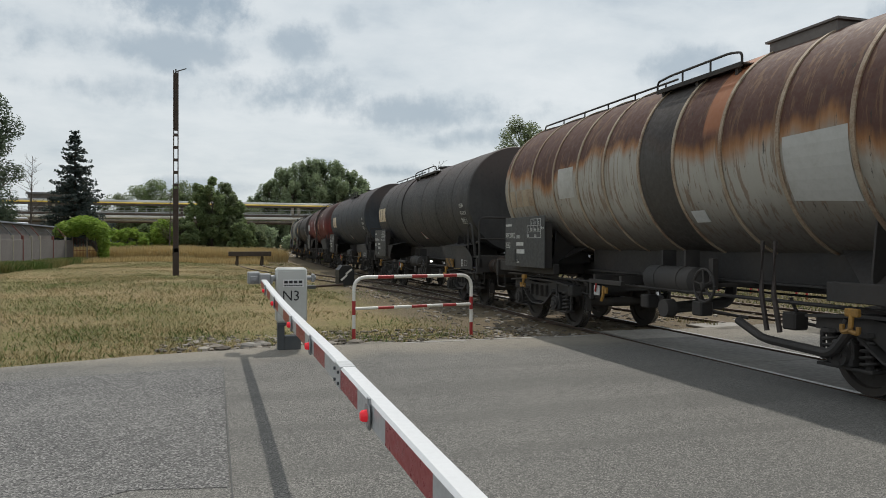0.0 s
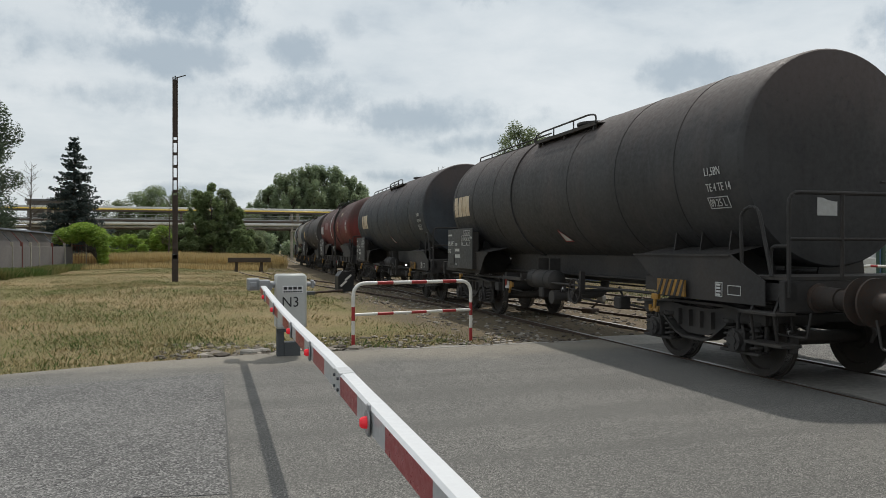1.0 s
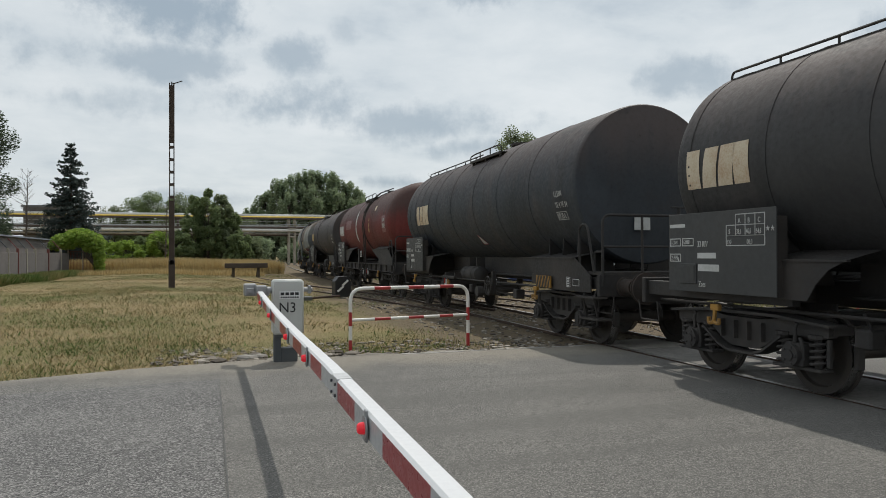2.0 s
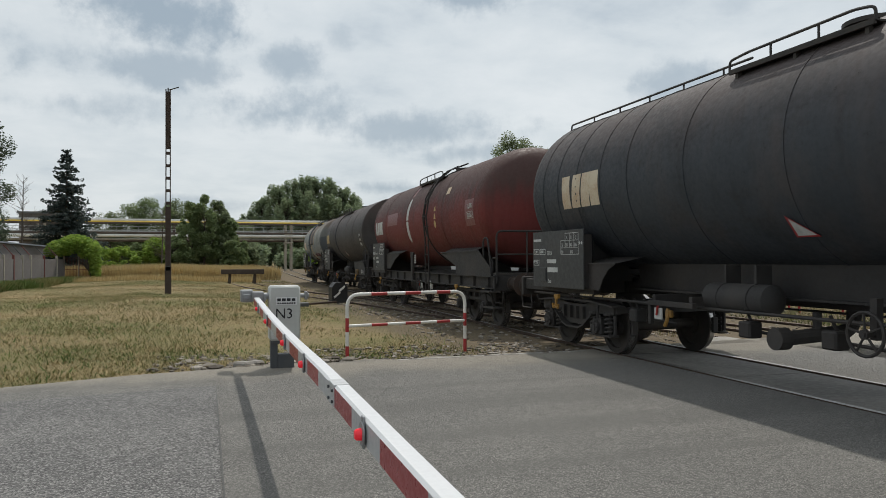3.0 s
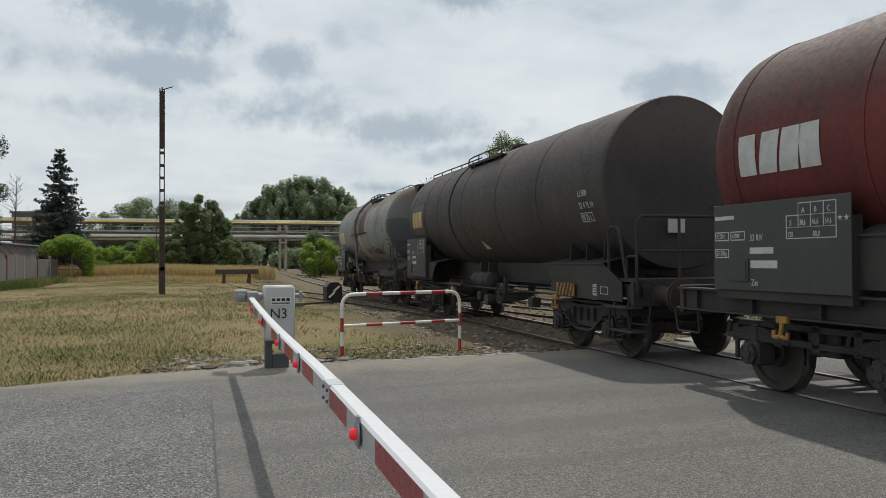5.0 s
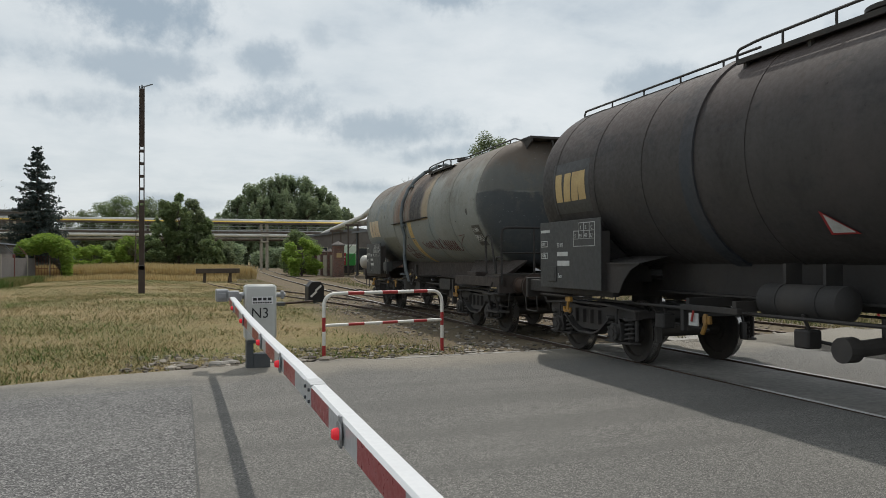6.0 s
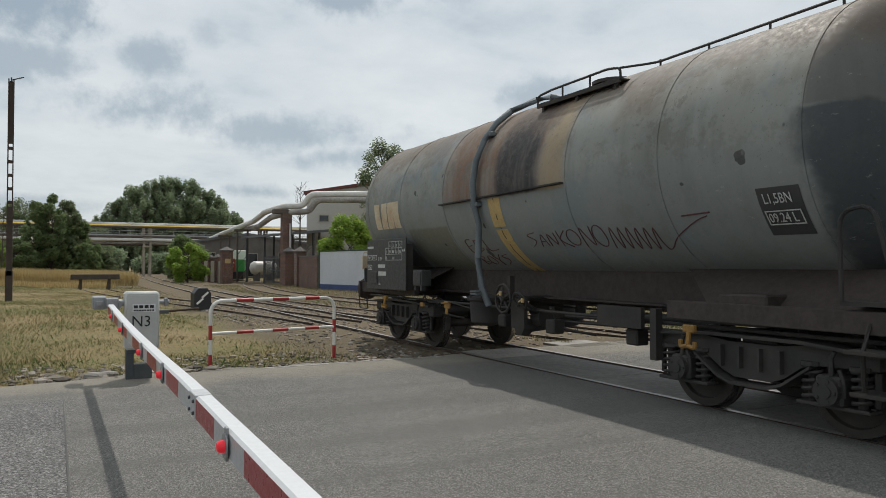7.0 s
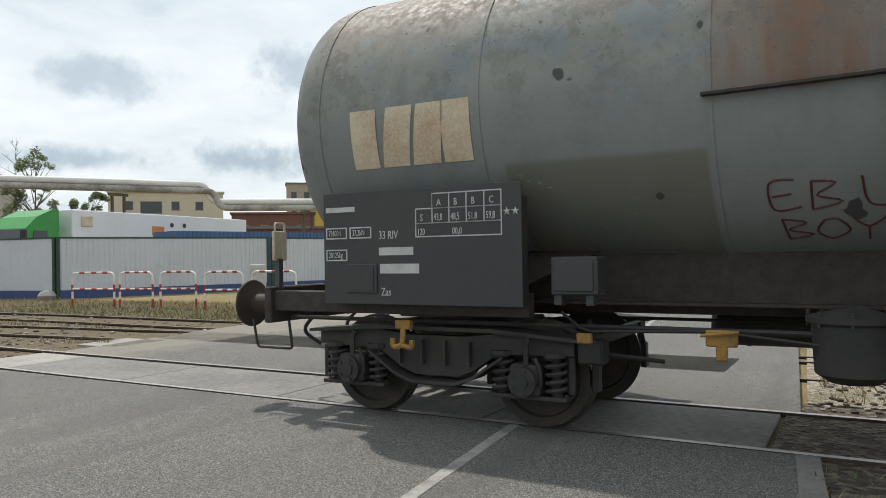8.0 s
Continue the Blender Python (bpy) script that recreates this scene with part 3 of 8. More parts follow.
# ---------------------------------------------------------------- ground and road
LINE_X = 7.319            # middle of the main track at the crossing
ROAD_Y0, ROAD_Y1 = 0.45, 11.75


def main_x(y):
    """The main track bends gently to the right beyond the crossing."""
    return LINE_X + max(0.0, y + 4.67) ** 2 / 3232


def main_turn(y):
    return -math.degrees(math.atan(max(0.0, y + 4.67) / 1616))


def ground_height(x, y):
    z = -0.05
    if y > 13.0 and x < 5.0:
        z += 0.30 * min(1.0, (y - 13.0) / 14) * min(1.0, max(0.0, (3.5 - x) / 6)) * (0.6 + 0.9 * noise.noise((x * 0.12, y * 0.09, 1.0)))
        z += 0.05 * noise.noise((x * 0.7, y * 0.5, 4.0))
    elif y > 13:
        z += 0.02 * noise.noise((x * 0.5, y * 0.5, 2.0)) - 0.02
    return z


def build_ground():
    xs = sorted({*np.round(np.linspace(-26, 34, 76), 2).tolist(), -3000, -900, -300, -120, -60, 60, 120, 300, 900, 3000})
    ys = sorted({*np.round(np.linspace(11.9, 80, 70), 2).tolist(), -3000, -900, -200, -60, -20, 0.0, 95, 120, 200, 400, 900, 3000})
    verts = [(x, y, ground_height(x, y) if -26 <= x <= 34 and 11.9 <= y <= 80 else -0.05) for y in ys for x in xs]
    n = len(xs)
    faces = [(r * n + c, r * n + c + 1, (r + 1) * n + c + 1, (r + 1) * n + c) for r in range(len(ys) - 1) for c in range(n - 1)]
    me = bpy.data.meshes.new("ground")
    me.from_pydata(verts, [], faces)
    me.materials.append(M_SOIL)
    me.polygons.foreach_set("use_smooth", [True] * len(me.polygons))
    tagged(new("ground", me), "dry mown grass and bare soil beside the railway", "ground", kind="structure")


build_ground()


def sheet(name, outline, z0, z1, material, label, category, kind="structure"):
    bm = B()
    a = [bm.verts.new((x, y, z1)) for x, y in outline]
    b = [bm.verts.new((x, y, z0)) for x, y in outline]
    bm.faces.new(a)
    bm.faces.new(b[::-1])
    for k in range(len(a)):
        bm.faces.new((a[k], b[k], b[(k + 1) % len(a)], a[(k + 1) % len(a)]))
    ob = part(name, bm, material)
    return tagged(ob, label, category, kind=kind)


rail_l, rail_r = LINE_X - 0.7535, LINE_X + 0.7535
# the carriageway runs across the line; its far edge is ragged
edge = [(-60, 6.5), (-14, 8.0), (-6, 9.6), (-3.6, 10.25), (-2.2, 10.75), (-1.0, 11.2), (0.2, 11.45)]
edge += [(0.8 + 0.35 * i, 11.66 + 0.10 * math.sin(i * 1.7) + 0.05 * math.sin(i * 4.1)) for i in range(16)]
road_l = sheet("road", [(-60, -16), (-60, 6.5), *edge[1:], (rail_l - 0.06, 11.75), (rail_l - 0.06, 0.35), (5.0, 0.25), (3.0, -16)], -0.3, 0.0, M_ASPHALT, "worn grey asphalt carriageway before the level crossing", "road")
road_r = sheet("road", [(rail_r + 0.06, 0.6), (rail_r + 0.06, 12.0), (9.9, 12.2), (13.0, 12.6), (16.5, 13.6), (21, 16), (70, 20), (70, 3), (16, 1.2)], -0.3, -0.004, M_ASPHALT, "worn grey asphalt carriageway behind the level crossing", "road")
sheet("road_patch", [(-60, -16), (-60, 5.6), (-14, 7.0), (-6, 8.4), (-2.2, 9.55), (0.12, 9.9), (0.10, 5.0), (-0.5, 5.12), (-0.9, 4.9), (-1.2, -16)], -0.02, 0.004, M_ASPHALT_OLD, "coarse older asphalt lane with a rough surface", "road")


def build_seal():
    bm = B()
    for x0, w, y0, y1, amp in ((0.118, 0.016, 1.0, 9.95, 0.012),):
        prev = None
        for i in range(40):
            y = y0 + (y1 - y0) * i / 39
            c = x0 + amp * noise.noise((y * 0.9, x0 * 9, 0))
            h = w / 2 * (0.8 + 0.5 * noise.noise((y * 2.1, x0 * 5, 7)))
            pair = (bm.verts.new((c - h, y, 0.008)), bm.verts.new((c + h, y, 0.008)))
            if prev:
                bm.faces.new((prev[0], prev[1], pair[1], pair[0]))
            prev = pair
    tagged(part("road_seal", bm, M_SEAL), "dark bitumen seal strip along a joint in the asphalt", "road seal", kind="structure")


build_seal()


def line_mark(a, b, w, label):
    a, b = Vector((*a, 0)), Vector((*b, 0))
    d = (b - a).normalized()
    s = Vector((-d.y, d.x, 0)) * w / 2
    sheet("road_marking", [(p.x, p.y) for p in (a - s, b - s, b + s, a + s)], 0.0, 0.0045, M_LINE, label, "road marking")


line_mark((2.9, 11.49), (3.95, 11.51), 0.07, "faded thin white edge line on asphalt")
line_mark((4.1, 11.54), (6.25, 11.56), 0.07, "faded thin white edge line on asphalt")
line_mark((3.2, 2.45), (6.5, 2.80), 0.10, "worn white line across the asphalt")
line_mark((8.2, 3.0), (18.0, 4.3), 0.10, "worn white line across the asphalt")
_k = Mat("pale gravel", 0.95, spec=0.2)
_v = _k.t.nodes.new("ShaderNodeTexVoronoi")
_v.inputs["Scale"].default_value = 26
_k.link(_k.co, _v.inputs["Vector"])
_c = _k.ramp(_v.outputs["Color"], [(0.0, (0.15, 0.125, 0.095)), (0.5, (0.29, 0.255, 0.20)), (1.0, (0.44, 0.40, 0.33))])
_k.colour(_k.mix(_k.math("MULTIPLY", _k.step(_k.noise(0.9, 4), 0.48, 0.68), 0.5), _c, (0.17, 0.16, 0.08))).bump(_v.outputs["Distance"], 1.0, 0.03)
M_GRAVEL = _k.m
sheet("gravel", [(8.75, -20), (8.75, 0.58), (10.2, 0.68), (14.0, 0.92), (14.0, -20)], -0.3, -0.028, M_GRAVEL, "pale loose gravel beside the crossing", "gravel")
sheet("verge_soil", [(5.12, -20), (5.12, 0.21), (5.95, 0.28), (5.95, -20)], -0.3, -0.024, M_BALLAST, "dark gritty soil beside the rail", "soil")
sheet("kerb", [(5.1, 0.22), (6.5, 0.36), (6.5, 0.52), (5.0, 0.38)], -0.2, 0.006, M_CONCRETE_DARK, "worn concrete edging at the road side", "kerb")


# ---------------------------------------------------------------- tracks
def rail_mesh(bm, pts, flat=False):
    """A rail along points at its head's middle; head on top, web and foot below."""
    prof = [(-0.036, 0), (0.036, 0), (0.036, -0.035), (0.010, -0.05), (0.010, -0.13), (0.07, -0.15), (0.07, -0.165), (-0.07, -0.165), (-0.07, -0.15), (-0.010, -0.13), (-0.010, -0.05), (-0.036, -0.035)]
    prev = None
    for i, p in enumerate(pts):
        d = (Vector(pts[min(i + 1, len(pts) - 1)]) - Vector(pts[max(i - 1, 0)])).normalized()
        s = Vector((d.y, -d.x, 0))
        ring = [bm.verts.new(Vector(p) + s * u + Vector((0, 0, h))) for u, h in prof]
        if prev:
            for k in range(len(prof)):
                f = bm.faces.new((prev[k], prev[(k + 1) % len(prof)], ring[(k + 1) % len(prof)], ring[k]))
                f.material_index = 1 if k == 0 else 0
        else:
            bm.faces.new(ring)
        prev = ring
    bm.faces.new(prev)


def along(points, step=1.5):
    """Even points on a smooth line through the given ones."""
    pts = [Vector((x, y, z)) for x, y, z in points]
    out = []
    for i in range(len(pts) - 1):
        p0, p1, p2, p3 = pts[max(i - 1, 0)], pts[i], pts[i + 1], pts[min(i + 2, len(pts) - 1)]
        n = max(1, int((p2 - p1).length / step))
        for k in range(n):
            t = k / n
            out.append(0.5 * ((2 * p1) + (p2 - p0) * t + (2 * p0 - 5 * p1 + 4 * p2 - p3) * t * t + (3 * p1 - p0 - 3 * p2 + p3) * t ** 3))
    out.append(pts[-1])
    return out


def offset(line, d):
    out = []
    for i, p in enumerate(line):
        t = (line[min(i + 1, len(line) - 1)] - line[max(i - 1, 0)]).normalized()
        out.append(p + Vector((t.y, -t.x, 0)) * d)
    return out


SLEEPER_BM = B()
box(SLEEPER_BM, -1.3, 1.3, -0.125, 0.125, -0.30, -0.150, 0.012)
SLEEPER_MESH = bpy.data.meshes.new("sleeper")
SLEEPER_BM.to_mesh(SLEEPER_MESH)
SLEEPER_BM.free()
SLEEPER_MESH.materials.append(M_SLEEPER)


def railway(label, centre, top, sleepers_from=None, sleepers_to=None, lift=0.0):
    root = thing("railway_track", label=label, category="railway track", kind="structure")
    line = along(centre, 1.5)
    for d in (-0.7535, 0.7535):
        bm = B()
        rail_mesh(bm, offset(line, d))
        part("rail", bm, [M_RAIL_SIDE, top], root)
    if sleepers_from is not None:
        fine = along(centre, 0.62)
        for i, p in enumerate(fine[:-1]):
            if sleepers_from <= p.y <= sleepers_to:
                d = fine[i + 1] - p
                ob = new("sleeper", SLEEPER_MESH)
                ob.parent = root
                ob.matrix_basis = Matrix.Translation(p + Vector((random.uniform(-0.05, 0.05), 0, lift))) @ pose(0, 0, 0, 0, 0, math.degrees(math.atan2(d.y, d.x)) - 90 + random.uniform(-1, 1))
    return line


main_line = railway("main railway track with polished rails on old sleepers", [(LINE_X, -60, 0.0), (LINE_X, -20, 0.0)] + [(main_x(y), y, 0.0) for y in range(-10, 131, 10)], M_RAIL_TOP, 12.2, 92)
track_b = railway("side track joining the main line", [(10.95, -40, -0.01), (10.95, 0, -0.01), (10.95, 10, -0.01), (10.35, 17, -0.01), (9.2, 26, -0.01), (8.55, 34, -0.01), (8.3, 40, -0.01)], M_RAIL_DULL, 12.6, 34)
track_c = railway("side track leading through the works gate", [(13.0, -40, -0.01), (13.0, 0, -0.01), (13.0, 14, -0.01), (12.9, 22, -0.01), (12.3, 32, -0.01), (11.9, 42, -0.01), (12.9, 52, -0.01), (14.9, 63, -0.01), (18.5, 78, -0.01), (22, 90, -0.01)], M_RAIL_DULL, 12.8, 70)
track_d = railway("disused siding in the grass ending at a buffer stop", [(2.5, 53.2, 0.02), (3.0, 46, 0.02), (4.6, 36, 0.0), (6.2, 27, 0.0), (7.1, 20, 0.0)], M_RAIL_DULL, 22, 52, 0.02)


def ballast(label, line, y0, y1, half, top):
    bm = B()
    prev = None
    for p in line:
        if not y0 <= p.y <= y1:
            continue
        j = noise.noise((p.x, p.y * 0.6, 3.0)) * 0.25
        ring = [bm.verts.new((p.x + u, p.y, z)) for u, z in ((-half - 0.7 + j, -0.12), (-half + j * 0.5, top), (half + j * 0.5, top), (half + 0.7 - j, -0.12))]
        if prev:
            for a in range(3):
                bm.faces.new((prev[a], prev[a + 1], ring[a + 1], ring[a]))
        prev = ring
    tagged(part("ballast", bm, M_BALLAST, smooth=True), label, "ballast", kind="structure")


ballast("dark dirty ballast under the main track", along([(main_x(y), y, 0) for y in range(10, 131, 10)], 0.8), 12.0, 120, 1.5, -0.185)
ballast("dark soil and grit between the rails before the crossing", [Vector((LINE_X, -40 + 0.8 * i, 0)) for i in range(51)] + [Vector((LINE_X, 0.72, 0))], -40, 0.73, 1.3, -0.026)
ballast("dirty ballast and soil under the side track", track_b, 12.4, 33, 1.4, -0.195)
ballast("dirty ballast and soil under the works track", track_c, 12.6, 88, 1.4, -0.2)


def crossing_slab(x0, x1, y0, y1, material, label):
    bm = B()
    box(bm, x0, x1, y0, y1, -0.2, -0.004, 0.008)
    tagged(part("crossing_slab", bm, material), label, "crossing slab", "slabs of the level crossing", "structure")


ys_cut = [0.75, 3.2, 5.75, 8.35, 10.95, 12.15]
for ya, yb in zip(ys_cut, ys_cut[1:]):
    crossing_slab(rail_l + 0.10, rail_r - 0.10, ya + 0.008, yb - 0.008, M_CONCRETE if yb > 12 else M_CONCRETE_DARK, "concrete slab between the rails of the crossing")
bm = B()
for x in (rail_l, rail_r):
    box(bm, x - 0.055, x + 0.095, 0.5, 11.9, -0.25, -0.045)
tagged(part("flangeway", bm, M_GAP), "dark dirt-filled groove beside the rails", "rail groove", kind="structure")
for ya, yb in ((1.6, 4.4), (4.4, 7.2), (7.2, 10.0), (10.0, 12.3)):
    crossing_slab(10.28, 11.62, ya + 0.01, yb - 0.01, M_CONCRETE, "pale concrete slab on the side track crossing")
crossing_slab(9.0, 10.1, 11.7, 12.75, M_CONCRETE, "pale concrete slab at the road edge")


# ---------------------------------------------------------------- the train
NEAR = -1.0     # the side of a wagon that faces the road


def side(m_x, z, y=-1.46):
    """A plane for lettering on the near side: x forward, up z."""
    return pose(m_x, y, z, 90, 0, 0)


def wheelset_mesh():
    bm = B()
    for s in (-1, 1):
        r = 0.46
        prof = [(s * 0.675, 0.09), (s * 0.675, 0.16), (s * 0.70, 0.17), (s * 0.712, 0.36), (s * 0.680, 0.375), (s * 0.680, r + 0.028), (s * 0.705, r + 0.026), (s * 0.716, r), (s * 0.818, r - 0.006), (s * 0.818, 0.375), (s * 0.775, 0.36), (s * 0.765, 0.17), (s * 0.83, 0.155), (s * 0.83, 0.085)]
        lathe(bm, prof, "y", 36)
        for f in bm.faces:
            c = f.calc_center_median()
            if abs(math.hypot(c.x, c.z) - r) < 0.008 and abs(c.y) > 0.715:
                f.material_index = 1
    lathe(bm, [(-1.05, 0.065), (-0.83, 0.068), (-0.83, 0.09), (0.83, 0.09), (0.83, 0.068), (1.05, 0.065)], "y", 14)
    for a in range(4):
        for s in (-1, 1):
            t = a * math.pi / 2
            rod(bm, (0.27 * math.cos(t), s * 0.76, 0.27 * math.sin(t)), (0.27 * math.cos(t), s * 0.772, 0.27 * math.sin(t)), 0.03, 8)
    return bm


def bogie_mesh(leaf=False):
    """Cast or welded side frames, springs, axle boxes, brake rigging and a bolster."""
    bm = B()
    for s in (-1, 1):
        yo, yi = s * 1.10, s * 0.98
        y0, y1 = min(yo, yi), max(yo, yi)
        if not leaf:
            plate(bm, [(-1.32, 0.80), (-1.32, 0.68), (-0.62, 0.66), (-0.38, 0.50), (-0.22, 0.44), (0.22, 0.44), (0.38, 0.50), (0.62, 0.66), (1.32, 0.68), (1.32, 0.80), (0.62, 0.84), (0.30, 0.80), (-0.30, 0.80), (-0.62, 0.84)], y0, y1)
            # lightening holes, shown as set-in dark pockets between ribs
            for xa in (-0.36, -0.12, 0.12, 0.36):
                box(bm, xa - 0.012, xa + 0.012, min(s * 1.10, s * 1.16), max(s * 1.10, s * 1.16), 0.54, 0.76)
            plate(bm, [(-1.40, 0.825), (-1.40, 0.795), (-0.62, 0.85), (0.62, 0.85), (1.40, 0.795), (1.40, 0.825), (0.62, 0.885), (-0.62, 0.885)], min(s * 0.94, s * 1.18), max(s * 0.94, s * 1.18))
            plate(bm, [(-0.70, 0.66), (-0.40, 0.46), (-0.22, 0.40), (0.22, 0.40), (0.40, 0.46), (0.70, 0.66), (0.70, 0.63), (0.40, 0.43), (0.22, 0.37), (-0.22, 0.37), (-0.40, 0.43), (-0.70, 0.63)], min(s * 0.94, s * 1.18), max(s * 0.94, s * 1.18))
        else:
            for za in (0.78, 0.60):
                box(bm, -1.30, 1.30, y0, y1, za, za + 0.07, 0.006)
            for xa in (-1.25, -0.55, 0.0, 0.55, 1.25):
                box(bm, xa - 0.05, xa + 0.05, y0, y1, 0.58, 0.86)
        for xa in (-0.9, 0.9):
            # axle box with its cover
            box(bm, xa - 0.135, xa + 0.135, min(s * 0.93, s * 1.19), max(s * 0.93, s * 1.19), 0.33, 0.60, 0.025)
            rod(bm, (xa, s * 1.15, 0.46), (xa, s * 1.235, 0.46), 0.125, 16)
            rod(bm, (xa, s * 1.225, 0.46), (xa, s * 1.25, 0.46), 0.06, 10)
            for k in range(5):
                t = math.tau * k / 5
                rod(bm, (xa + 0.095 * math.cos(t), s * 1.23, 0.46 + 0.095 * math.sin(t)), (xa + 0.095 * math.cos(t), s * 1.247, 0.46 + 0.095 * math.sin(t)), 0.016, 6)
            if not leaf:
                box(bm, xa - 0.36, xa + 0.36, min(s * 0.97, s * 1.15), max(s * 0.97, s * 1.15), 0.30, 0.335, 0.006)
                for dx in (-0.245, 0.245):
                    pts = [(xa + dx + 0.085 * math.cos(a * 0.6), s * 1.06 + 0.085 * math.sin(a * 0.6), 0.335 + 0.34 * a / 52) for a in range(53)]
                    pipe(bm, pts, 0.019, 5)
                    rod(bm, (xa + dx, s * 1.06, 0.33), (xa + dx, s * 1.06, 0.68), 0.045, 8)
                    rod(bm, (xa + dx, s * 1.06, 0.66), (xa + dx, s * 1.06, 0.70), 0.11, 12)
                # hanger link
                pipe(bm, [(xa + 0.02, s * 1.17, 0.60), (xa + 0.02, s * 1.17, 0.76), (xa + 0.05, s * 1.17, 0.82)], 0.024, 6)
                pipe(bm, bend([(xa + 0.14, s * 1.16, 0.42), (xa + 0.15, s * 1.18, 0.56), (xa + 0.10, s * 1.18, 0.66)], 0.05), 0.018, 6)
            else:
                for k in range(7):
                    h = 0.55 - 0.06 * k
                    box(bm, xa - h, xa + h, min(s * 1.02, s * 1.13), max(s * 1.02, s * 1.13), 0.62 + 0.022 * k, 0.639 + 0.022 * k)
                box(bm, xa - 0.06, xa + 0.06, min(s * 1.0, s * 1.15), max(s * 1.0, s * 1.15), 0.58, 0.80, 0.01)
                for dx in (-0.5, 0.5):
                    pipe(bm, [(xa + dx, s * 1.08, 0.63), (xa + dx * 0.92, s * 1.08, 0.82)], 0.028, 6)
        # rail between the boxes, low
        pipe(bm, [(-1.28, s * 1.05, 0.36), (-1.28, s * 1.05, 0.66)], 0.03, 6)
        pipe(bm, [(1.28, s * 1.05, 0.36), (1.28, s * 1.05, 0.66)], 0.03, 6)
        # brake blocks
        for xa in (-0.9, 0.9):
            for dx in (-0.5, 0.5):
                box(bm, xa + dx - 0.03, xa + dx + 0.03, s * 0.77 - 0.05, s * 0.77 + 0.05, 0.34, 0.60, 0.01)
                pipe(bm, [(xa + dx, s * 0.77, 0.58), (xa + dx * 0.9, s * 0.77, 0.80)], 0.02, 6)
    box(bm, -0.22, 0.22, -1.0, 1.0, 0.52, 0.84, 0.02)
    for xa in (-1.30, 1.30):
        box(bm, xa - 0.04, xa + 0.04, -1.05, 1.05, 0.70, 0.80)
    rod(bm, (0, 0, 0.8), (0, 0, 0.98), 0.25, 16)
    return bm


_bm = wheelset_mesh()
WHEELSET_OB = part("wheelset", _bm, [M_WHEEL, M_TREAD], smooth=True)
WHEELSET_MESH = WHEELSET_OB.data
bpy.data.objects.remove(WHEELSET_OB)
BOGIE_MESHES = []
for _leaf in (False, True):
    _ob = part("bogie", bogie_mesh(_leaf), M_BOGIE)
    BOGIE_MESHES.append(_ob.data)
    bpy.data.objects.remove(_ob)

WHEELS = []


def dish(x0, x1, r, kind):
    """Profile of a tank's end from the shell at x0 out to x1."""
    d = x1 - x0
    if kind == "flat":
        return [(x0, r), (x0 + d * 0.55, r - 0.005), (x0 + d * 0.7, r - 0.025), (x0 + d * 0.82, r * 0.75), (x0 + d * 0.93, r * 0.45), (x1, 0.0)]
    return [(x0, r), (x0 + d * 0.22, r * 0.985), (x0 + d * 0.42, r * 0.945), (x0 + d * 0.6, r * 0.86), (x0 + d * 0.75, r * 0.70), (x0 + d * 0.88, r * 0.48), (x0 + d * 0.97, r * 0.22), (x1, 0.0)]


def patch_on_tank(bm, r, zc, outline, lift=0.006, mat=0, n=6, m=6):
    """A patch of paint or sheet that lies on the tank's near side: corners in (x, height along the shell from the middle)."""
    (xa, ua), (xb, ub), (xc, uc), (xd, ud) = outline
    grid = []
    for i in range(m + 1):
        row = []
        for k in range(n + 1):
            s, t = k / n, i / m
            x = (1 - t) * ((1 - s) * xa + s * xb) + t * ((1 - s) * xd + s * xc)
            u = (1 - t) * ((1 - s) * ua + s * ub) + t * ((1 - s) * ud + s * uc)
            a = u / r
            row.append(bm.verts.new((x, -(r + lift) * math.cos(a), zc + (r + lift) * math.sin(a))))
        grid.append(row)
    for a, b in zip(grid, grid[1:]):
        for k in range(n):
            f = bm.faces.new((a[k], a[k + 1], b[k + 1], b[k]))
            f.material_index = mat


def mark_bars(bm, x, z, w, h, y=-1.472, n=1, gap=0.05, seed=1):
    """Plain bars in place of lettering that is not spelled out."""
    rnd = random.Random(seed)
    for i in range(n):
        zz = z - i * (h + gap)
        box(bm, x, x + w * rnd.uniform(0.75, 1.0), y, y + 0.004, zz, zz + h)


def framed(bm, x0, x1, z0, z1, t=0.012, y=-1.472):
    for a, b, c, d in ((x0, x1, z0, z0 + t), (x0, x1, z1 - t, z1), (x0, x0 + t, z0, z1), (x1 - t, x1, z0, z1)):
        box(bm, a, b, y, y + 0.004, c, d)


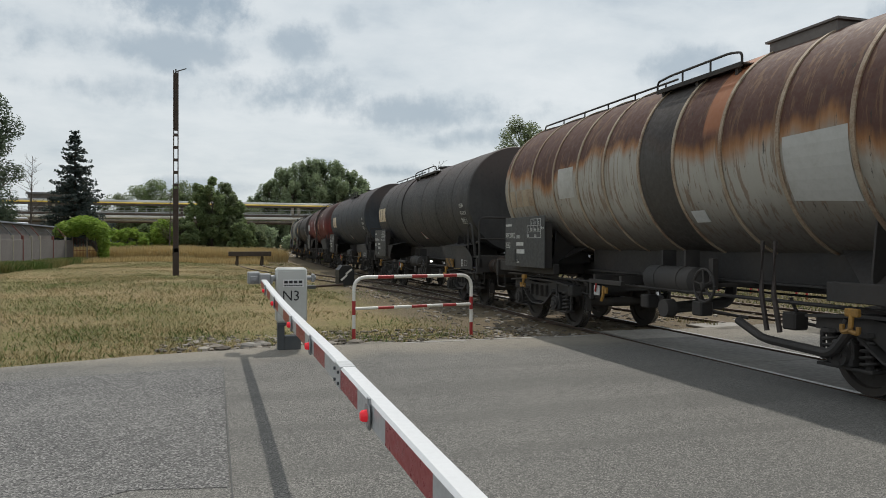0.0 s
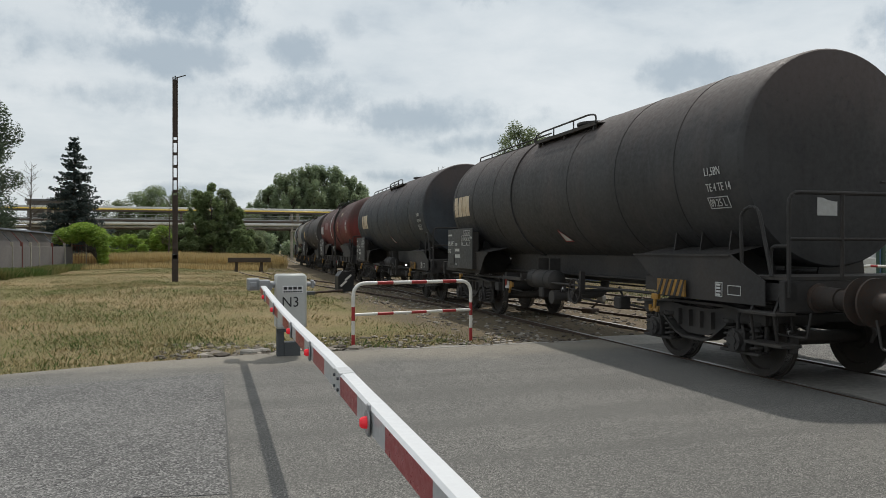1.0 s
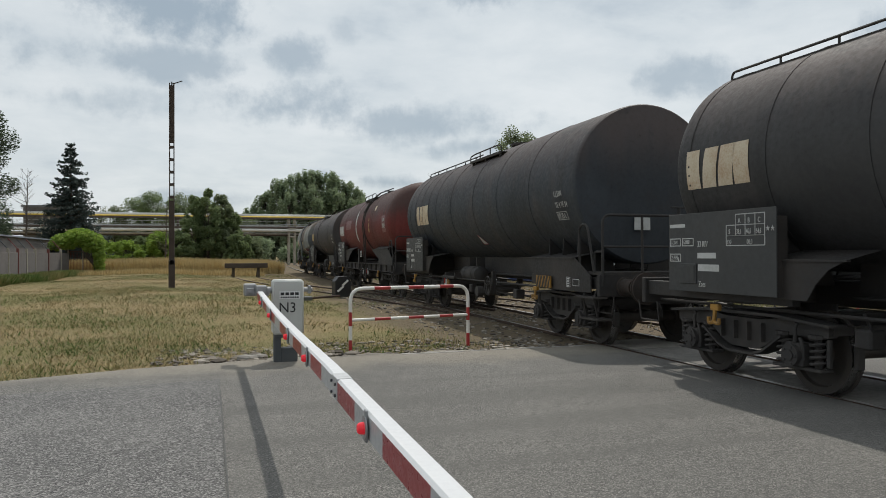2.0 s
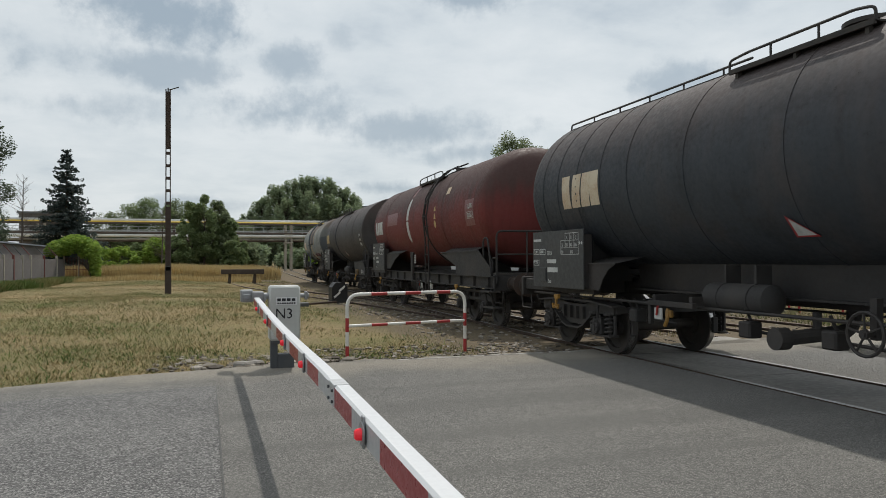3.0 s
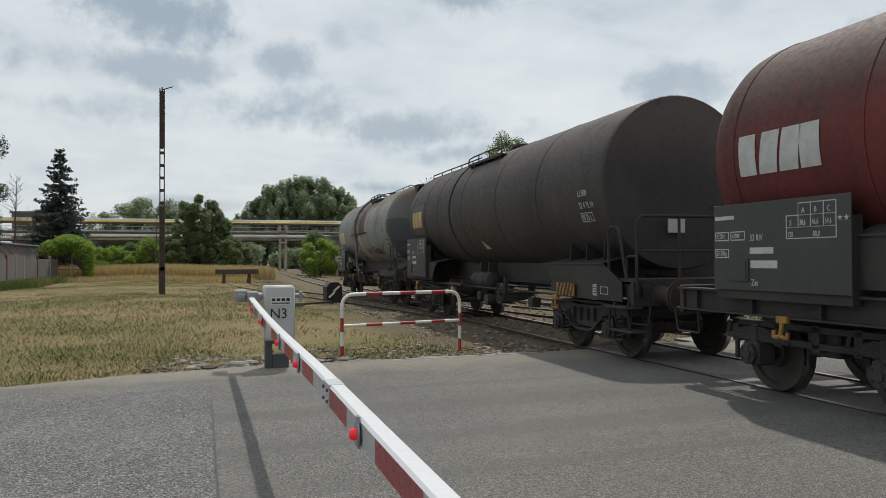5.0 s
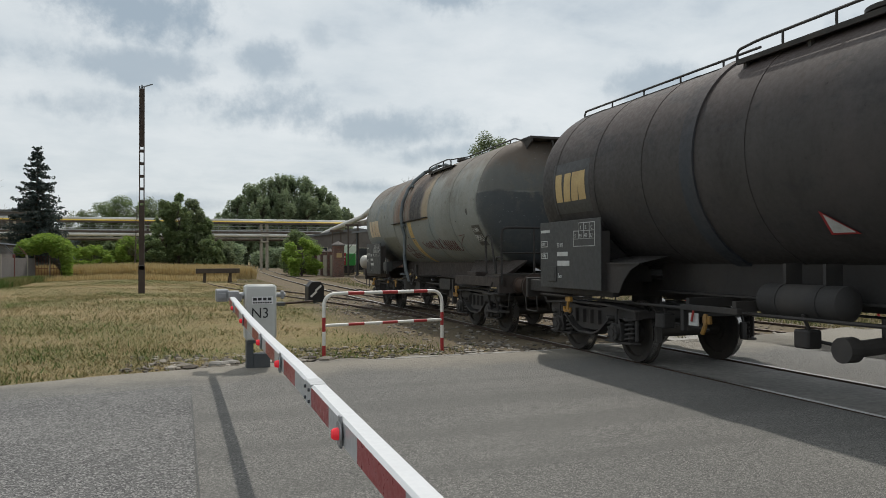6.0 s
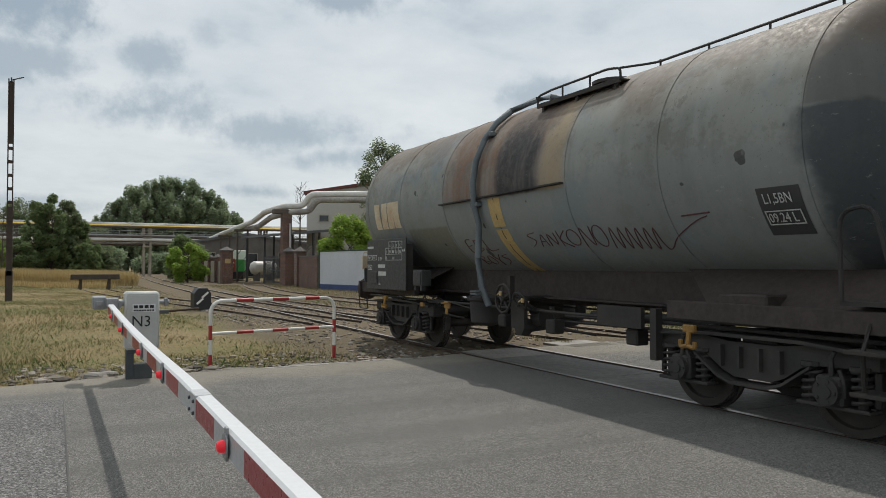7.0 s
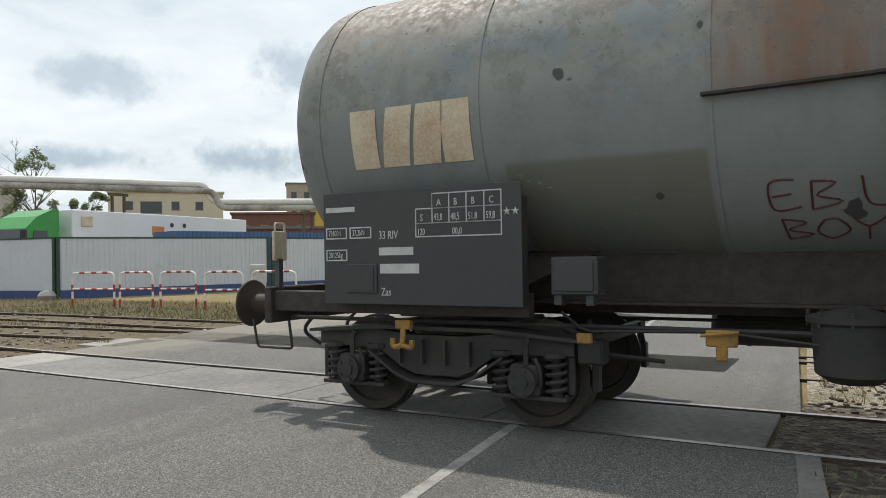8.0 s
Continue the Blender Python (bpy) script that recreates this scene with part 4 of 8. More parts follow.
def data_panel(root, x0, w, z0, z1, kind, table, boxes, label="dark grey data panel with white stencilled marks"):
    bm = B()
    box(bm, x0, x0 + w, -1.468, -1.45, z0, z1, 0.004)
    box(bm, x0 + 0.27, x0 + 0.60, -1.485, -1.466, z0 + 0.10, z0 + 0.36, 0.006)
    box(bm, x0 + 0.30, x0 + 0.57, -1.492, -1.483, z0 + 0.13, z0 + 0.33)
    for i in range(8):
        rod(bm, (x0 + 0.06 + i * (w - 0.12) / 7, -1.470, z1 - 0.03), (x0 + 0.06 + i * (w - 0.12) / 7, -1.463, z1 - 0.03), 0.011, 6)
    pan = part("data_panel", bm, M_PANEL, root, label)
    bm = B()
    # address line, numbers: bars
    mark_bars(bm, x0 + 0.03, z1 - 0.175, 0.42, 0.045)
    text_mesh(bm, "33 RIV", 0.105, side(x0 + 0.62, z1 - 0.43, -1.472), wide=0.72)
    mark_bars(bm, x0 + 0.62, z1 - 0.575, 0.46, 0.07)
    mark_bars(bm, x0 + 0.63, z1 - 0.735, 0.52, 0.085)
    text_mesh(bm, kind, 0.10, side(x0 + 0.64, z1 - 0.93, -1.472), wide=0.72)
    zz = z1 - 0.40
    for i, (t, bw) in enumerate(boxes):
        bx = x0 + 0.03 + (0.27 if i == 2 and len(boxes) > 2 else 0.0)
        bz = zz if i in (0, 2) else zz - 0.20
        framed(bm, bx, bx + bw, bz - 0.02, bz + 0.085)
        text_mesh(bm, t, 0.075, side(bx + 0.03, bz + 0.008, -1.472), wide=0.62)
    cols = table[0]
    n = len(cols)
    cw = 0.165
    tx = x0 + w - 0.17 - cw * (n + 1)
    framed(bm, tx + cw, tx + cw * (n + 1), z1 - 0.185, z1 - 0.05, 0.010)
    framed(bm, tx, tx + cw * (n + 1), z1 - 0.31, z1 - 0.175, 0.010)
    framed(bm, tx, tx + cw * (n + 1), z1 - 0.425, z1 - 0.30, 0.010)
    for i in range(n):
        box(bm, tx + cw * (i + 1), tx + cw * (i + 1) + 0.01, -1.472, -1.468, z1 - 0.31, z1 - 0.05)
        text_mesh(bm, cols[i], 0.085, side(tx + cw * (i + 1) + 0.05, z1 - 0.160, -1.472), wide=0.75)
        text_mesh(bm, table[1][i], 0.085, side(tx + cw * (i + 1) + 0.022, z1 - 0.285, -1.472), wide=0.58)
    text_mesh(bm, "S", 0.085, side(tx + 0.05, z1 - 0.285, -1.472), wide=0.75)
    if table[2]:
        text_mesh(bm, "120", 0.08, side(tx + 0.02, z1 - 0.405, -1.472), wide=0.65)
        text_mesh(bm, "00,0", 0.08, side(tx + cw * 2.2, z1 - 0.405, -1.472), wide=0.7)
    for i in range(2 if table[2] else 0):
        c = Vector((x0 + w - 0.125 + i * 0.075, -1.472, z1 - 0.235))
        for k in range(5):
            t = math.tau * k / 5 + math.pi / 2
            q = c + Vector((math.cos(t) * 0.035, 0, math.sin(t) * 0.035))
            rod(bm, c, q, 0.011, 4, 0.001)
    part("lettering", bm, M_MARK, pan, "white stencilled lettering")
    return pan


def logo(root, r, zc, x0, x1, u0, u1, material):
    """A leaning row of four block shapes on the shell."""
    bm = B()
    w = (x1 - x0) / 4
    for i in range(4):
        a = x0 + i * w
        lean = 0.0 if i == 0 else (u1 - u0) * (0.14 if i < 3 else 0.0)
        patch_on_tank(bm, r, zc, [(a + 0.02, u0), (a + w * 0.94, u0), (a + w * 0.94 + lean * (i < 3), u1), (a + 0.02 + lean, u1)], 0.007)
    part("logo", bm, material, root, "worn pale block logo on the tank shell")


def railing(bm, pts, posts, r=0.022, foot=None):
    pipe(bm, bend(pts, 0.10), r, 6)
    for p, q in posts:
        pipe(bm, [p, q], r * 0.85, 6)


def wagon(name, label, S0, H, bog, tank, ends, seams, tank_mat, panel, extras, leaf=False, sole=None, skip_saddles=False):
    root = thing(name, label=label, category="tank wagon", group="wagons of the train")
    R, ZC, XA, XB, DA, DB = tank
    sole = sole or M_FRAME
    # shell with both ends
    bm = B()
    left = [(XA - (u - 0.0), r) for u, r in dish(0, DA, R, ends[0])][::-1]
    right = [(XB + u, r) for u, r in dish(0, DB, R, ends[1])]
    mid = [(XA + (XB - XA) * i / 6, R) for i in range(1, 6)]
    lathe(bm, left + mid + right, "x", 72, (0, 0, ZC))
    part("tank", bm, tank_mat, root, smooth=True)
    # seams and clamping bands
    for x, w, h, mat in seams:
        bm = B()
        lathe(bm, [(x - w / 2, R - 0.01), (x - w / 2, R + h), (x + w / 2, R + h), (x + w / 2, R - 0.01)], "x", 72, (0, 0, ZC))
        part("tank_band", bm, mat, root, smooth=True)
    # sole bars and headstocks
    lowz = extras.get("sole_z", 0.98)
    bm = B()
    inner = extras.get("inner", False)
    for s in (-1, 1):
        if inner:
            # the tank carries itself: a narrow sill under its belly, short bars at the ends
            m1 = bog - extras.get("sill_gap", 1.2)
            plate(bm, [(-m1, 1.10), (m1, 1.10), (m1, ZC - math.sqrt(R * R - 0.29) + 0.02), (-m1, ZC - math.sqrt(R * R - 0.29) + 0.02)], min(s * 0.44, s * 0.54), max(s * 0.44, s * 0.54))
            box(bm, -m1, m1, min(s * 0.44, s * 0.68), max(s * 0.44, s * 0.68), 1.08, 1.106)
            part("sill", bm, sole, root)
            bm = B()
            for e in (-1, 1):
                xa, xb = sorted((e * (bog - 1.0), e * (H - 0.62)))
                box(bm, xa, xb, min(s * 1.16, s * 1.28), max(s * 1.16, s * 1.28), 1.0, 1.20, 0.008)
                part("sole_bar", bm, sole, root)
                bm = B()
            continue
        box(bm, -H + 0.62, H - 0.62, min(s * 1.18, s * 1.30), max(s * 1.18, s * 1.30), lowz, 1.20, 0.008)
        for z in (lowz, 1.20):
            box(bm, -H + 0.62, H - 0.62, min(s * 1.20, s * 1.38), max(s * 1.20, s * 1.38), z - 0.012, z + 0.012)
        for i in range(14):
            x = -H + 1.0 + i * (2 * H - 2.0) / 13
            box(bm, x - 0.012, x + 0.012, min(s * 1.28, s * 1.36), max(s * 1.28, s * 1.36), lowz, 1.20)
        part("sole_bar", bm, sole, root)
        bm = B()
    for x in (-bog, bog):
        box(bm, x - 0.30, x + 0.30, -1.25, 1.25, 0.98, 1.30, 0.02)
        part("bolster", bm, sole, root)
        bm = B()
    box(bm, -H + 0.7, H - 0.7, -0.28, 0.28, 0.98, 1.25)
    part("centre_sill", bm, sole, root)
    for s in (-1, 1):
        bm = B()
        x = s * (H - 0.62)
        box(bm, min(x, x - s * 0.09), max(x, x - s * 0.09), -1.34, 1.34, 0.88, 1.24, 0.012)
        part("headstock", bm, sole, root)
        for y in (-0.875, 0.875):
            bm = B()
            q = [(x, 0.165), (x + s * 0.02, 0.165), (x + s * 0.03, 0.135), (x + s * 0.32, 0.125), (x + s * 0.32, 0.105), (x + s * 0.54, 0.10), (x + s * 0.575, 0.16), (x + s * 0.585, 0.25), (x + s * 0.605, 0.255), (x + s * 0.62, 0.20), (x + s * 0.625, 0.0)]
            lathe(bm, q, "x", 28, (0, y, 1.04))
            part("buffer", bm, M_BUFFER, root, smooth=True)
        bm = B()
        rod(bm, (x, 0, 1.02), (x + s * 0.25, 0, 1.02), 0.05, 8)
        pipe(bm, bend([(x + s * 0.22, 0, 1.05), (x + s * 0.33, 0, 1.0), (x + s * 0.30, 0, 0.86)], 0.06), 0.035, 8)
        pipe(bm, bend([(x + s * 0.05, 0.4, 0.95), (x + s * 0.30, 0.38, 0.72), (x + s * 0.12, 0.25, 0.55)], 0.12), 0.022, 8)
        pipe(bm, bend([(x + s * 0.05, -0.42, 0.95), (x + s * 0.32, -0.40, 0.70), (x + s * 0.14, -0.28, 0.55)], 0.12), 0.022, 8)
        part("coupling", bm, M_FRAME, root, "hanging screw coupling and brake hoses")
        # shunter's step under the corner
        for y in (-1.22, 1.22):
            bm = B()
            pipe(bm, bend([(x - s * 0.22, y, 0.90), (x - s * 0.26, y, 0.62), (x + s * 0.20, y, 0.62), (x + s * 0.26, y, 0.90)], 0.04), 0.014, 6)
            part("step_iron", bm, M_FRAME, root)
    # saddles that carry the tank over the bogies
    for s in (-1, 1):
        for x, w in ((-bog, 0.6), (bog, 0.6)):
            a = [(s * 1.10, 1.20), (s * 1.10, 1.30)] + [(s * R * math.cos(t), ZC - R * math.sin(t)) for t in (0.72, 0.85, 1.0, 1.15, 1.3)] + [(s * 0.3, 1.20)]
            for dx in (() if skip_saddles else (-w, 0, w)):
                bm = B()
                f1 = [bm.verts.new((x + dx - 0.012, y, z)) for y, z in a]
                f2 = [bm.verts.new((x + dx + 0.012, y, z)) for y, z in a]
                bm.faces.new(f1); bm.faces.new(f2[::-1])
                for k in range(len(a)):
                    bm.faces.new((f1[k], f2[k], f2[(k + 1) % len(a)], f1[(k + 1) % len(a)]))
                part("saddle", bm, sole, root)
    # bogies
    for x in (-bog, bog):
        bg = new("bogie", BOGIE_MESHES[1 if leaf else 0])
        bg.parent, bg.matrix_basis = root, pose(x, 0, 0)
        for xa in (-0.9, 0.9):
            ws = new("wheelset", WHEELSET_MESH)
            ws.parent = bg
            ws.matrix_basis = pose(xa, 0, 0.46)
            WHEELS.append((ws, xa, S0))
    if panel:
        data_panel(root, -H + 1.5, 2.0, *panel)
    # brake gear under the middle
    bm = B()
    ya = extras.get("tank_y", -0.75)
    rx, rz = extras.get("reservoir", (-2.2, 0.80))
    lathe(bm, [(rx - 0.08, 0.02), (rx - 0.06, 0.12), (rx, 0.19), (rx + 0.25, 0.19), (rx + 0.25, 0.198), (rx + 0.29, 0.198), (rx + 0.29, 0.19), (rx + 0.81, 0.19), (rx + 0.81, 0.198), (rx + 0.85, 0.198), (rx + 0.85, 0.19), (rx + 1.1, 0.19), (rx + 1.16, 0.12), (rx + 1.18, 0.02)], "x", 20, (0, ya, rz))
    for x in (rx + 0.27, rx + 0.83):
        box(bm, x - 0.02, x + 0.02, ya - 0.03, ya + 0.2, rz + 0.1, rz + 0.42)
    part("air_reservoir", bm, M_BOGIE, root, smooth=True)
    bm = B()
    pipe(bm, [(-bog + 1.3, -0.35, 0.86), (bog - 1.3, -0.35, 0.86)], 0.018, 6)
    pipe(bm, [(-bog + 1.3, 0.35, 0.88), (bog - 1.3, 0.35, 0.88)], 0.018, 6)
    pipe(bm, [(-H + 0.8, -1.12, 0.93), (H - 0.8, -1.12, 0.93)], 0.022, 6)
    for x in (-2.9, -0.4, 0.9, 2.6):
        pipe(bm, bend([(x, -1.1, 0.98), (x + 0.05, -1.0, 0.70), (x + 0.5, -0.7, 0.62)], 0.1), 0.02, 6)
        box(bm, x - 0.09, x + 0.12, -1.15, -0.95, 0.62, 0.82, 0.02)
    part("brake_rigging", bm, M_FRAME, root)
    bm = B()
    # outlet pipe and valve
    pipe(bm, bend([(0.15, 0, ZC - R + 0.1), (0.15, 0, 0.72), (0.15, -1.0, 0.66)], 0.2), 0.085, 10)
    rod(bm, (0.15, -1.0, 0.66), (0.15, -1.16, 0.66), 0.13, 14)
    rod(bm, (0.15, -0.55, 0.68), (0.15, -0.55, 0.95), 0.05, 8)
    part("outlet_valve", bm, M_BOGIE, root)
    hx, hz = extras.get("wheel", (0.55, 0.86))
    bm = B()
    pipe(bm, [(hx + 0.21 * math.cos(t * math.tau / 20), -1.40, hz + 0.21 * math.sin(t * math.tau / 20)) for t in range(21)], 0.018, 6)
    for k in range(5):
        t = math.tau * k / 5 + 0.4
        rod(bm, (hx, -1.40, hz), (hx + 0.21 * math.cos(t), -1.40, hz + 0.21 * math.sin(t)), 0.013, 6)
    rod(bm, (hx, -1.44, hz), (hx, -0.5, hz), 0.03, 8)
    rod(bm, (hx, -1.43, hz), (hx, -1.39, hz), 0.05, 10)
    box(bm, hx - 0.04, hx + 0.04, -1.30, -1.22, hz - 0.06, hz + 0.34)
    part("hand_wheel", bm, M_FRAME, root, "spoked hand brake wheel")
    # yellow hooks over the bogies
    for x in (-bog - 0.15, bog - 0.55):
        bm = B()
        box(bm, x - 0.08, x + 0.08, -1.42, -1.36, 0.88, 0.96, 0.01)
        pipe(bm, bend([(x, -1.40, 0.90), (x, -1.42, 0.74), (x - 0.10, -1.42, 0.72), (x - 0.10, -1.42, 0.80)], 0.04), 0.026, 6)
        pipe(bm, bend([(x, -1.42, 0.74), (x + 0.10, -1.42, 0.72), (x + 0.10, -1.42, 0.79)], 0.03), 0.024, 6)
        part("roping_hook", bm, M_HOOK, root, "chipped yellow roping hook")
    # walkway and filler on the crown
    wx0, wx1, dx = extras.get("walk", (XA + 0.3, 0.2, 0.2))
    crown = ZC + R
    top = crown - 0.09
    p0, p1 = extras.get("deck", (wx1 - 0.2, wx1 + 1.7))
    if wx1 - wx0 > 0.5:
        bm = B()
        box(bm, wx0, wx1, -0.66, -0.63, crown - 0.26, crown - 0.16)
        box(bm, wx0, wx1, -0.66, -0.40, crown - 0.165, crown - 0.15)
        part("walkway", bm, M_GRATE, root)
    for q in (-1, 1):
        bm = B()
        ya, yb = sorted((q * 0.78, q * 1.0))
        box(bm, p0, p1, ya, ya + 0.03, crown - 0.31, crown - 0.25)
        box(bm, p0, p1, yb - 0.03, yb, crown - 0.31, crown - 0.25)
        box(bm, p0 + 0.002, p1 - 0.002, ya + 0.028, yb - 0.028, crown - 0.275, crown - 0.255)
        for x in (p0 + 0.12, (p0 + p1) / 2, p1 - 0.12):
            box(bm, x - 0.025, x + 0.025, q * 0.94 - 0.03, q * 0.94 + 0.03, crown - 0.50, crown - 0.26)
        part("deck", bm, M_GRATE, root)
    bm = B()
    zr = crown - 0.06
    if wx1 - wx0 > 0.5:
        pipe(bm, bend([(wx0, -0.64, crown - 0.22), (wx0, -0.64, zr), (p0 + 0.02, -0.64, zr)], 0.10), 0.017, 6)
        for i in range(1, int((p0 - wx0) / 0.9) + 1):
            pipe(bm, [(wx0 + i * 0.9, -0.64, crown - 0.2), (wx0 + i * 0.9, -0.64, zr)], 0.015, 6)
    pipe(bm, bend([(p0, -0.98, crown - 0.27), (p0, -0.98, crown - 0.13), (p0 + 0.35, -0.98, crown - 0.10), (p1 - 0.25, -0.98, crown - 0.09), (p1, -0.98, crown - 0.13), (p1, -0.98, crown - 0.27)], 0.08), 0.017, 6)
    for i in range(1, 3):
        x = p0 + (p1 - p0) * i / 3
        pipe(bm, [(x, -0.98, crown - 0.27), (x, -0.98, crown - 0.09)], 0.015, 6)
    part("walkway_railing", bm, M_FRAME, root)
    bm = B()
    rod(bm, (dx + 0.9, 0, top - 0.12), (dx + 0.9, 0, top + 0.12), 0.30, 24)
    rod(bm, (dx + 0.9, 0, top + 0.11), (dx + 0.9, 0, top + 0.16), 0.35, 24)
    rod(bm, (dx + 0.2, 0.2, top - 0.1), (dx + 0.2, 0.2, top + 0.15), 0.08, 12)
    part("manhole", bm, M_FRAME, root, smooth=True)
    return root


def end_platform(root, H, s, zc, R):
    """Brakeman's platform with bent handrails and steps at one end."""
    bm = B()
    x = s * (H - 0.62)
    box(bm, min(x, x - s * 0.75), max(x, x - s * 0.75), -1.30, 1.30, 1.24, 1.28)
    part("platform", bm, M_GRATE, root)
    bm = B()
    pipe(bm, bend([(x, -1.28, 1.05), (x, -1.28, 2.22), (x, 0.9, 2.22), (x, 0.9, 1.28)], 0.14), 0.024, 8)
    pipe(bm, bend([(x - s * 0.72, -1.32, 1.28), (x - s * 0.72, -1.34, 2.06), (x - s * 0.42, -1.34, 2.10), (x - s * 0.22, -1.32, 1.28)], 0.16), 0.022, 8)
    pipe(bm, bend([(x, -1.28, 1.62), (x - s * 0.28, -1.28, 1.62), (x - s * 0.28, -1.28, 1.28)], 0.08), 0.02, 8)
    pipe(bm, bend([(x, -0.55, 1.28), (x, -0.55, 2.22)], 0.05), 0.022, 8)
    pipe(bm, bend([(x, 0.15, 1.28), (x, 0.15, 2.36)], 0.05), 0.03, 8)
    pipe(bm, bend([(x - 0.0, 0.0, 2.36), (x, 0.32, 2.36)], 0.05), 0.018, 6)
    pipe(bm, bend([(x, -1.28, 1.70), (x, 0.9, 1.70)], 0.05), 0.018, 8)
    part("platform_railing", bm, M_FRAME, root)
    for z, xo in ((0.86, 0.02), (0.50, 0.10)):
        bm = B()
        box(bm, x - s * 0.62 if s > 0 else x - 0.0, x + (0.0 if s > 0 else 0.62), -1.48 + xo, -1.20 + xo, z - 0.015, z + 0.02, 0.004)
        part("step", bm, M_GRATE, root)
    bm = B()
    for xx in (x - s * 0.12, x - s * 0.5):
        pipe(bm, [(xx, -1.28, 1.1), (xx, -1.38, 0.86), (xx - s * 0.05, -1.28, 0.5)], 0.02, 6)
    part("step_hanger", bm, M_FRAME, root)


TABLE_A = (["A", "B", "C"], ["38,6", "46,6", "54,6"], True)
TABLE_B = (["A", "B", "B", "C"], ["43,8", "48,5", "51,8", "59,8"], True)
TABLE_C = (["A", "B", "C"], ["39,3", "47,3", "55,3"], False)
BOX_A = [("37,2kN", 0.24), ("25 375kg", 0.24), ("62000 l", 0.24)]
BOX_B = [("73600 l", 0.24), ("20125kg", 0.24), ("37,2kN", 0.24)]
thin = lambda xs, mat: [(x, 0.03, 0.007, mat) for x in xs]      # noqa: E731

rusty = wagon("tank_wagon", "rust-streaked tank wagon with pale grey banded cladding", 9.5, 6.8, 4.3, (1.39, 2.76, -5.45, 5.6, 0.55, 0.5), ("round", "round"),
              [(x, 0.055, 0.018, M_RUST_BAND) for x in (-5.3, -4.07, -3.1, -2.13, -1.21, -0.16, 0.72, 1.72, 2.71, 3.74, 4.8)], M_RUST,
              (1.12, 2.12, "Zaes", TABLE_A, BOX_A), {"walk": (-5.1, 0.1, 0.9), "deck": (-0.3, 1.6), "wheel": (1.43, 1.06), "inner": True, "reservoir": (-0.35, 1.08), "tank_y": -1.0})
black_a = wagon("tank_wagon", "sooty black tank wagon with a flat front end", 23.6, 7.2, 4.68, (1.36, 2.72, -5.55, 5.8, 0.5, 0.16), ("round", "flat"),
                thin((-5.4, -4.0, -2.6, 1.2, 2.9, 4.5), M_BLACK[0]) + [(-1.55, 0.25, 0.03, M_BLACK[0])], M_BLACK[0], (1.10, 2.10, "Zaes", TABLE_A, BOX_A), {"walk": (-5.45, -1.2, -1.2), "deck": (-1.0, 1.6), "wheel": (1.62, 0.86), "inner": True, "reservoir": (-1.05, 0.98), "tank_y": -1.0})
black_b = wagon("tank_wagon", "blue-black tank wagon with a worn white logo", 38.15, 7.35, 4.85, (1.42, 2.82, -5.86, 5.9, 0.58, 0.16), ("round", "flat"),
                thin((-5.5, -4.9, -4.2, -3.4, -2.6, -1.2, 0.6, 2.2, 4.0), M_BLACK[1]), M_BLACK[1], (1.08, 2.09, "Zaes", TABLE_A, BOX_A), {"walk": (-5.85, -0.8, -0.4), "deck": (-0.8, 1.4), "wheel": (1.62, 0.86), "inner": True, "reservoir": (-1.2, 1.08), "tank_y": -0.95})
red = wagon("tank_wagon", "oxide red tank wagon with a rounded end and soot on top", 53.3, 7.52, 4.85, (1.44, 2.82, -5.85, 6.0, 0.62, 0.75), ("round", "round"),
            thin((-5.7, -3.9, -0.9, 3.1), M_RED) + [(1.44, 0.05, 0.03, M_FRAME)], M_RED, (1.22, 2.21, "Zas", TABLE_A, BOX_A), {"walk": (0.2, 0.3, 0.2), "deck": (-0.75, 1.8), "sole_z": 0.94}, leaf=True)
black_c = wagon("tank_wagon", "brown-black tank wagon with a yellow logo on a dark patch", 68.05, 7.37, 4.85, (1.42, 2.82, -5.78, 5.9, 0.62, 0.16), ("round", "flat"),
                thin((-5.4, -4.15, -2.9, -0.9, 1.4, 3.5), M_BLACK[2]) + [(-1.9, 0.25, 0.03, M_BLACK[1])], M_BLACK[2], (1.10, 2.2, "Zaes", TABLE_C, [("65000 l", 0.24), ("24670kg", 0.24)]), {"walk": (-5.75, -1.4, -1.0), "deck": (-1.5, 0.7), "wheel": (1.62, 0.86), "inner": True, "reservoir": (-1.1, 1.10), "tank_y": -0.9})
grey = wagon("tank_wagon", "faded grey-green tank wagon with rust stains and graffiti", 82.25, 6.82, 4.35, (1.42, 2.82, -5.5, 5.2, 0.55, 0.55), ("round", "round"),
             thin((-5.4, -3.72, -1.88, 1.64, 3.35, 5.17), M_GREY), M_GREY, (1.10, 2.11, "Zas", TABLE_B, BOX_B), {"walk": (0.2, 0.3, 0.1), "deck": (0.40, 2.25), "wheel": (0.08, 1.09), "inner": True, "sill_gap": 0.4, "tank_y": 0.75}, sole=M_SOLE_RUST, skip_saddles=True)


# ---------------------------------------------------------------- how things move
def train_s(s0, t):
    """Distance beyond the crossing's origin of a point of the train."""
    return s0 - 10.306 * t - 0.011 * t * t


